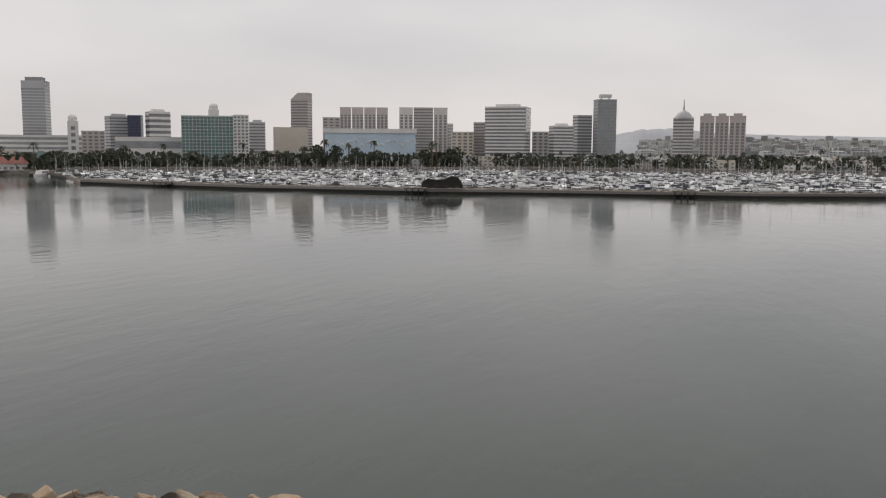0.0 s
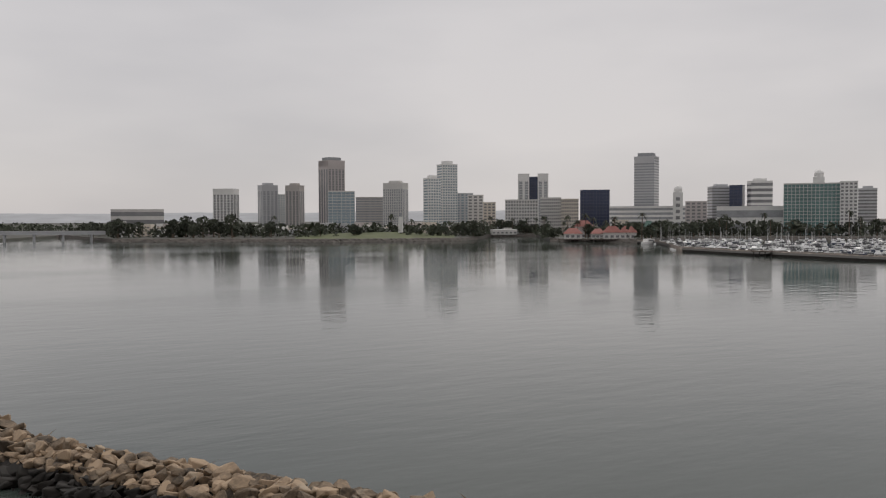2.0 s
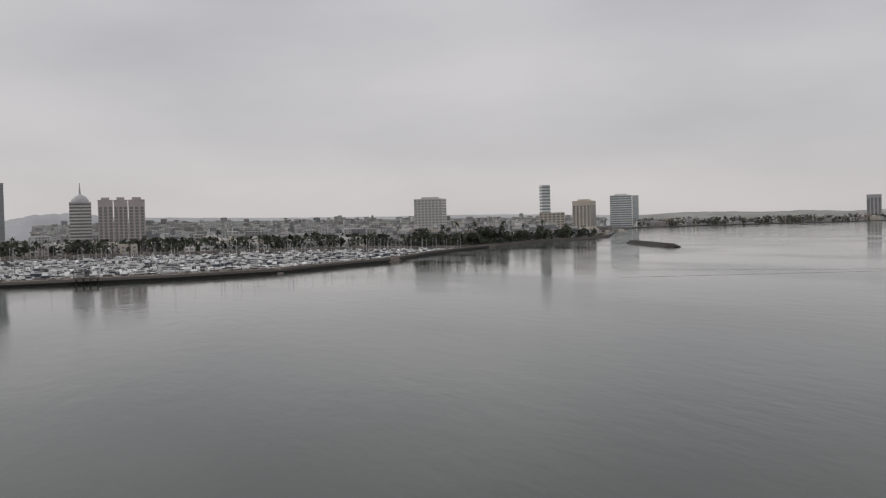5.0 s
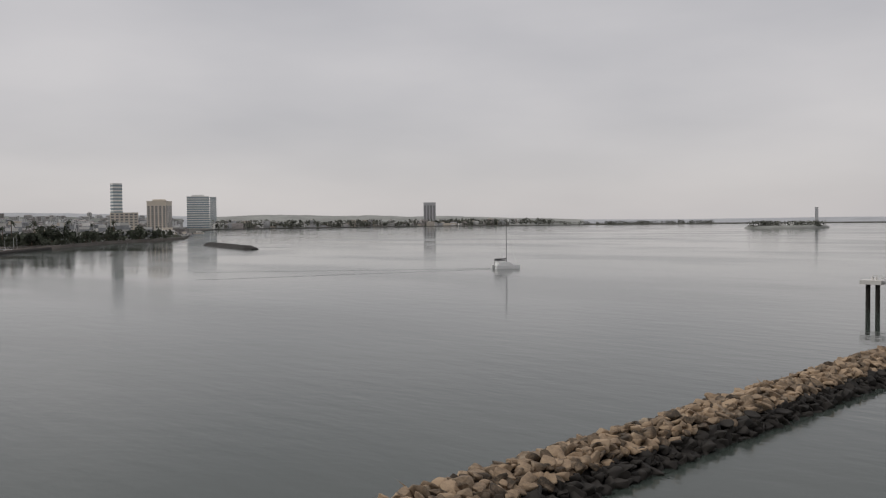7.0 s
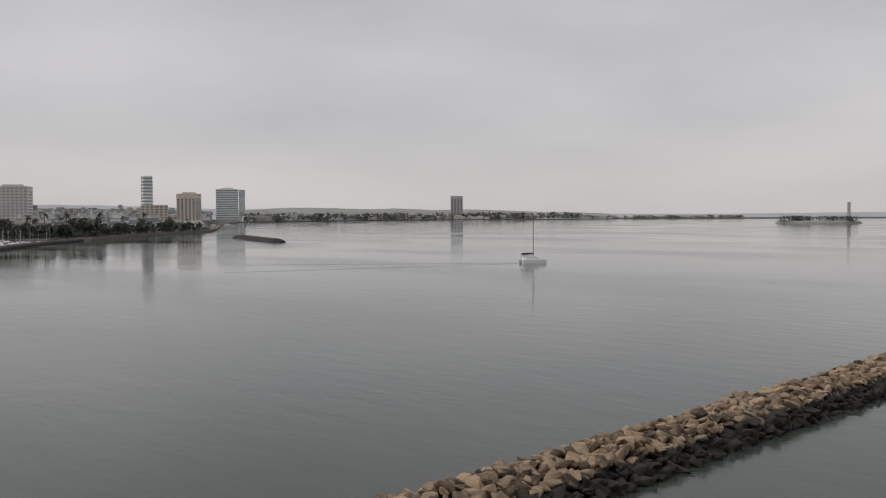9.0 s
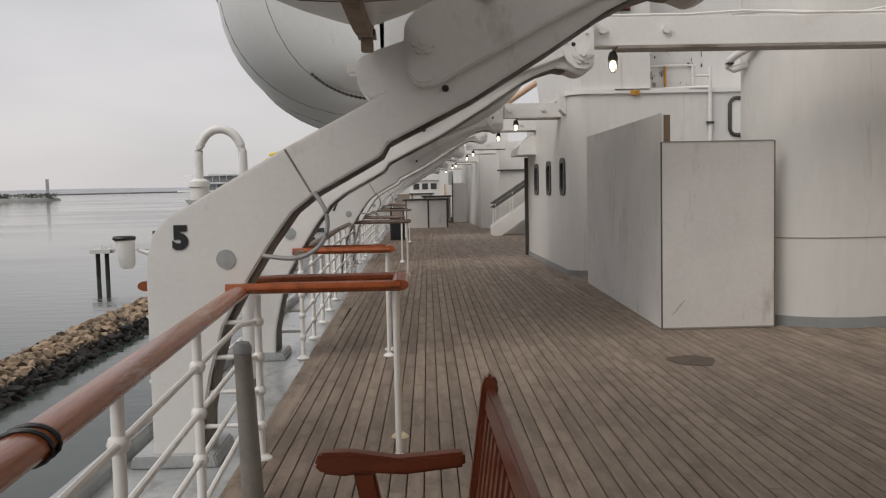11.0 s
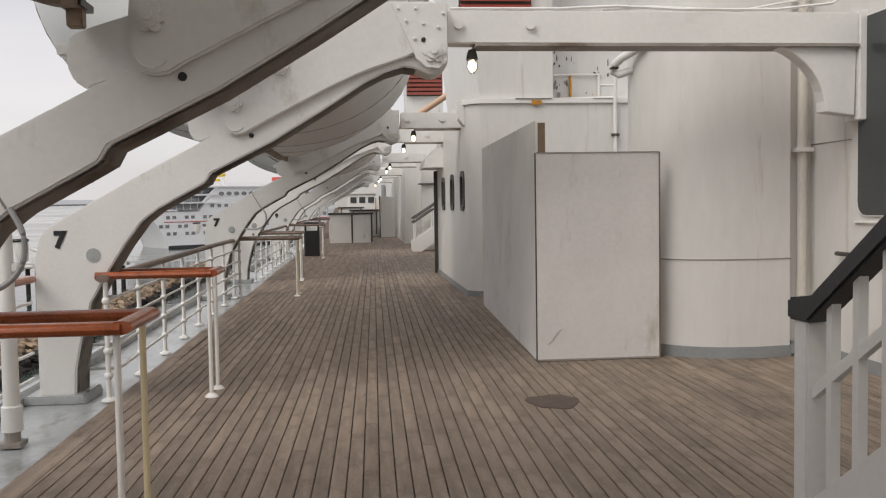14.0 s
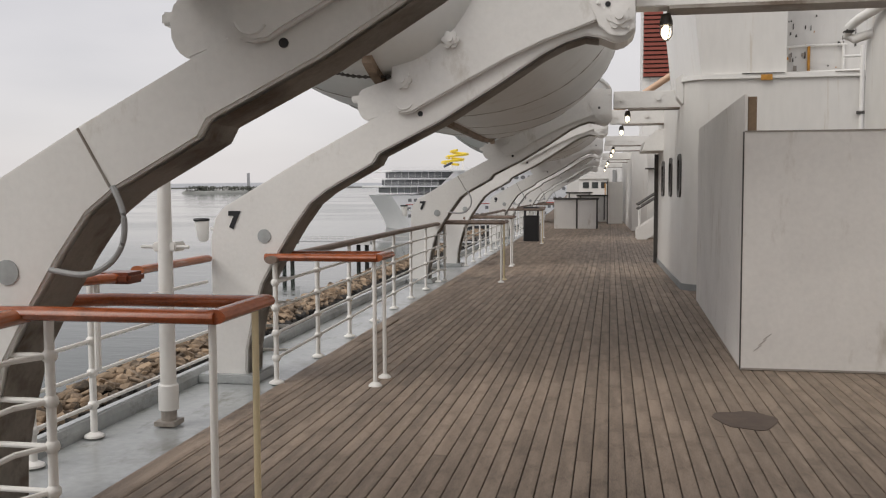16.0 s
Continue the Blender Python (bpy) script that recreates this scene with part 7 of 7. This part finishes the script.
# cruise ship moored ahead, stern quarter towards us
SHIP_W = mat("cruise_white", (0.9, 0.9, 0.9), 0.4, var=0.05, scale=0.05, fine=0.5, bump=0)
SLIDE = mat("slide_yellow", (0.75, 0.55, 0.03), 0.4, var=0.1, bump=0)
SHIP_RED = mat("ship_red", (0.5, 0.06, 0.04), 0.4, var=0.1, bump=0)
cs = thing("cruise_ship", spot(12.8, 370, SEA), "white cruise ship moored with open railed stern decks", "ship", ship=False)
cs.matrix_world = Matrix.Translation(spot(12.8, 370, SEA)) @ pose(0, 0, 0, 0, 0, 32.8)
bm = B()
rings = []
for z, x0, x1 in ((-1, 8.0, 158), (4, 6.2, 160), (9, 3.2, 164), (14.6, -0.6, 170)):
    rings.append([bm.verts.new(p) for p in ((x0 + 1.2, 0, z), (x0, 1.4, z), (x0 - 1.6, 14, z), (x0, 26.6, z), (x0 + 1.2, 28, z), (x1 - 40, 28, z), (x1 - 12, 21, z), (x1, 14, z), (x1 - 12, 7, z), (x1 - 40, 0, z))])
for lo, hi in zip(rings, rings[1:]):
    for i in range(10):
        bm.faces.new((lo[i], lo[(i + 1) % 10], hi[(i + 1) % 10], hi[i]))
bm.faces.new(rings[-1])
bm.faces.new(list(reversed(rings[0])))
part("hull", bm, SHIP_W, cs, smooth=True)
bm = B()
box(bm, 8.6, 118, -0.2, 0.0, -1, 1.0)
part("boot_top", bm, HULL_BLACK, cs)
bm = B()
prism(bm, [(22, 14.6), (130, 14.6), (122, 24.8), (30, 24.8), (26, 19.5)], "y", 0.1, 27.9)
part("superstructure", bm, SHIP_W, cs)
for z, x0 in ((18.6, -3.0), (21.8, -1.4), (25.1, 0.4)):
    bm = B()
    box(bm, x0, 30 if z < 25 else 124, -0.5, 28.5, z - 0.65, z)
    part("deck_slab", bm, SHIP_W, cs)
    # set-back house in a dark colour that stands for shade between the decks
    bm = B()
    box(bm, x0 + 6.5, 29, 3, 25, z - 3.1, z - 0.65)
    part("deck_house", bm, CONC["dark"], cs)
bm = B()
box(bm, -0.07, 0.07, -0.07, 0.07, 0, 2.9)
post = mesh_of("deck_post", bm, SHIP_W)
bm = B()
box(bm, 0, 1, -0.03, 0.03, 0, 0.06)
bar = mesh_of("deck_rail", bm, SHIP_W)
for z, x0 in ((14.6, -0.2), (18.6, -2.8), (21.8, -1.2), (25.1, 0.6)):
    for i in range(9):
        if z < 25:
            shared("deck_post", post, cs, Matrix.Translation((x0 + 0.4 + i * 3.0, -0.2, z)) @ Matrix.Diagonal((1, 1, 1.25 if z < 15 else 1, 1)))
    for h in (0.4, 0.8, 1.2):
        shared("deck_rail", bar, cs, Matrix.Translation((x0, -0.4, z + h)) @ Matrix.Diagonal((25 if z < 25 else 110, 1, 1, 1)))
bm = B()
prism(bm, [(23, 18.6), (24.6, 18.6), (31, 24.8), (29.4, 24.8)], "y", -0.3, 0.08)
part("side_strut", bm, SHIP_W, cs)
bm = B()
box(bm, 0, 1.5, -0.12, 0.05, 0, 1.3)
pane_me = mesh_of("hull_window", bm, PANE["dark"])
for z, x0, x1, step in ((5.2, 8, 118, 5.2), (8.2, 5, 120, 5.2), (11.8, 8, 122, 5.2), (16.3, 27, 122, 3.1)):
    x = x0
    k = 0
    while x < x1:
        shared("hull_window", pane_me, cs, Matrix.Translation((x, 0, z)))
        k += 1
        x += step * (0.5 if k % 2 and z < 15 else 1)
bm = B()
tube(bm, [(0, -0.12, 0), (0, 0.15, 0)], 1.0, 12)
oval = mesh_of("oval_window", bm, PANE["dark"])
for k in range(26):
    shared("oval_window", oval, cs, Matrix.Translation((32 + 3.4 * k, 0, 21.9)) @ Matrix.Diagonal((1.15, 1, 0.85, 1)))
bm = B()
box(bm, 7, 118, -0.16, 0.02, 10.45, 10.75)
part("red_stripe", bm, SHIP_RED, cs)
bm = B()
tube(bm, [(31 + 4.2 * math.cos(a) + 0.35 * a, 9 + 4.5 * math.sin(a), 27.6 + 0.38 * a) for a in [i * 0.4 for i in range(42)]], 0.55, 8)
part("water_slide", bm, SLIDE, cs, smooth=True)
for x, y in ((29, 7), (33, 12), (37, 8)):
    bm = B()
    tube(bm, [(x, y, 25), (x, y, 31)], 0.25, 6)
    part("slide_post", bm, SHIP_W, cs)
bm = B()
tube(bm, [(27, 6, 26.6), (29, 5.6, 27.6), (31, 6.5, 28.4)], 0.5, 8)
part("blue_slide", bm, HULL_B, cs, smooth=True)
bm = B()
box(bm, 66, 78, 9, 19, 25.1, 27.6)
part("deck_bar", bm, SHIP_W, cs)
bm = B()
box(bm, 65.5, 78.5, 8.5, 19.5, 27.6, 29.2)
part("red_canopy", bm, SHIP_RED, cs)

# ---- near rubble breakwater ----
CREST = [(-6, -90), (-8, -78), (-18, -59), (-27, -44), (-35.2, -22.5), (-38.5, 5), (-40.3, 30), (-40.5, 60), (-40.3, 100), (-40, 150), (-39.5, 240), (-39, 330)]
rs = random.Random(9)
rock_forms = []
for k in range(10):
    bm = B()
    for j in range(18):
        v = Vector((rs.gauss(0, 1), rs.gauss(0, 1), rs.gauss(0, 1))).normalized()
        v = Vector((max(-0.74, min(0.74, v.x)), max(-0.74, min(0.74, v.y)), max(-0.66, min(0.66, v.z)) * 0.85)) * rs.uniform(0.92, 1.04)
        bm.verts.new(v)
    bmesh.ops.convex_hull(bm, input=bm.verts[:])
    for v in [v for v in bm.verts if not v.link_faces]:
        bm.verts.remove(v)
    bmesh.ops.dissolve_limit(bm, angle_limit=radians(22), verts=bm.verts[:], edges=bm.edges[:])
    bmesh.ops.bevel(bm, geom=bm.edges[:], offset=0.07, segments=1, affect="EDGES")
    rock_forms.append(bm)
DRY = [mesh_of("stone", b.copy(), ROCK, smooth=True) for b in rock_forms]
WET = [mesh_of("stone", b.copy(), ROCK_WET, smooth=True) for b in rock_forms]
bm = B()
prev = None
path = [Vector((x, y, 0)) for x, y in CREST]
fine = []
for a, b in zip(path, path[1:]):
    m = max(1, int((b - a).length / 5))
    fine += [a.lerp(b, i / m) for i in range(m)]
fine.append(path[-1])
for i, p in enumerate(fine):
    d = (fine[min(i + 1, len(fine) - 1)] - fine[max(i - 1, 0)]).normalized()
    s = Vector((d.y, -d.x, 0))
    q = [bm.verts.new(p + s * o + Vector((0, 0, SEA + z))) for o, z in ((2.2, -1), (0.6, 0.9), (-0.8, 1.6), (-3.2, 1.6), (-6, -1))]
    if prev:
        for k in range(4):
            bm.faces.new((prev[k], prev[k + 1], q[k + 1], q[k]))
    prev = q
# core sheet near-black up to the crest, so gaps between boulders are dark
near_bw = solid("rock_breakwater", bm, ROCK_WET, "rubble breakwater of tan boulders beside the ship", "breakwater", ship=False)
pts, fcs, mts = [], [], []
placed = 0
for i, p in enumerate(fine[:-1]):
    q = fine[i + 1]
    d = (q - p).normalized()
    s = Vector((d.y, -d.x, 0))
    span = (q - p).length
    for off, z, wet in ((2.4, 0.0, True), (2.0, 0.35, True), (1.6, 0.65, True), (1.15, 0.95, True), (0.7, 1.25, False), (0.25, 1.5, False), (-0.35, 1.75, False), (-1.0, 1.9, False), (-1.8, 2.0, False), (-2.6, 1.95, False), (-3.4, 1.7, False), (-4.3, 1.1, False), (-5.2, 0.3, True)):
        u = rs.uniform(0, 1.0)
        while u < span:
            size = rs.choice((0.45, 0.6, 0.7, 0.8, 1.0)) * rs.uniform(0.85, 1.1)
            c = p + d * u + s * (off + rs.uniform(-0.25, 0.25)) + Vector((0, 0, SEA + z + rs.uniform(-0.2, 0.25)))
            m = Matrix.Translation(c) @ Euler((rs.uniform(-0.5, 0.5), rs.uniform(-0.5, 0.5), rs.uniform(0, 6.28))).to_matrix().to_4x4() @ Matrix.Diagonal((size * rs.uniform(0.9, 1.35), size, size * rs.uniform(0.75, 1.0), 1))
            k = rs.randrange(10)
            if 40 < c.y < 72 and 1.7 > off > -2 and placed < 300:
                ob = new("stone", (WET if wet else DRY)[k])
                ob.parent = near_bw
                ob.matrix_basis = m
                placed += 1
            else:
                me = DRY[k]
                o = len(pts)
                pts.extend([m @ v.co for v in me.vertices])
                for f in me.polygons:
                    fcs.append([o + j for j in f.vertices])
                    mts.append(1 if wet else 0)
            u += size * 1.25
me = bpy.data.meshes.new("rubble")
me.from_pydata(pts, [], fcs)
me.materials.append(ROCK_FAR)
me.materials.append(ROCK_WET)
me.polygons.foreach_set("material_index", mts)
ob = new("rubble", me)
ob.parent = near_bw
tagged(ob, "tumbled tan boulders along the breakwater", kind="stuff")


# ---- teak planks (last, many pieces) ----
PITCH, GAP, LEAN, SHIFT = 0.0906, 0.0062, 0.0175, 0.0603
rnd = random.Random(5)
plank_meshes = {}


def plank_mesh(length):
    key = round(length, 2)
    if key not in plank_meshes:
        bm = B()
        w = PITCH - GAP
        prism(bm, [(-w / 2, -0.035), (w / 2, -0.035), (w / 2, -0.003), (w / 2 - 0.003, 0), (-w / 2 + 0.003, 0), (-w / 2, -0.003)], "y", 0.0015, key - 0.0015)
        plank_meshes[key] = mesh_of("plank", bm, TEAK)
    return plank_meshes[key]


verts, faces = [], []
# margin boards along the waterway
for k in range(14):
    bm = B()
    y0 = -9 + 6.0 * k
    prism(bm, [(-0.665, -0.03), (-0.52, -0.03), (-0.52, 0.0), (-0.523, 0.003), (-0.662, 0.003), (-0.665, 0.0)], "y", y0 + 0.002, y0 + 5.998)
    part("margin_board", bm, TEAK, floor)


def far_plank(x, y0, y1):
    w = (PITCH - GAP) / 2
    o = len(verts)
    for yy in (y0 + 0.002, y1 - 0.002):
        xx = x + LEAN * yy
        verts.extend([(xx - w, yy, -0.035), (xx + w, yy, -0.035), (xx + w, yy, 0), (xx - w, yy, 0)])
    faces.extend([(o + 3, o + 2, o + 6, o + 7), (o, o + 3, o + 7, o + 4), (o + 2, o + 1, o + 5, o + 6), (o, o + 1, o + 2, o + 3), (o + 4, o + 7, o + 6, o + 5)])


count = 0
for i in range(-18, 76):
    x = PITCH * i + SHIFT
    y = -6.0 - rnd.random() * 3.0
    while y < 60:
        ln = round(rnd.choice((3.2, 3.8, 4.4, 5.0)), 2)
        xm = x + LEAN * (y + ln / 2)
        if min(x + LEAN * y, x + LEAN * (y + ln)) > -0.61 and not (xm > 5.8):
            near = -0.66 < xm < 4.0 and y > 0.5 and y < 13 and count < 300
            if x + LEAN * y < -0.62 or x + LEAN * (y + ln) < -0.62:
                near = False
            if near:
                ob = new("plank", plank_mesh(ln))
                ob.parent = floor
                ob.matrix_basis = Matrix.Translation((x + LEAN * y, y, 0)) @ pose(0, 0, 0, 0, 0, -math.degrees(LEAN))
                count += 1
            else:
                far_plank(x, y, y + ln)
        y += ln
me = bpy.data.meshes.new("planking")
me.from_pydata(verts, [], faces)
me.materials.append(TEAK_FAR)
run = new("planking", me)
run.parent = floor
tagged(run, "weathered teak planking further along the deck", kind="stuff")
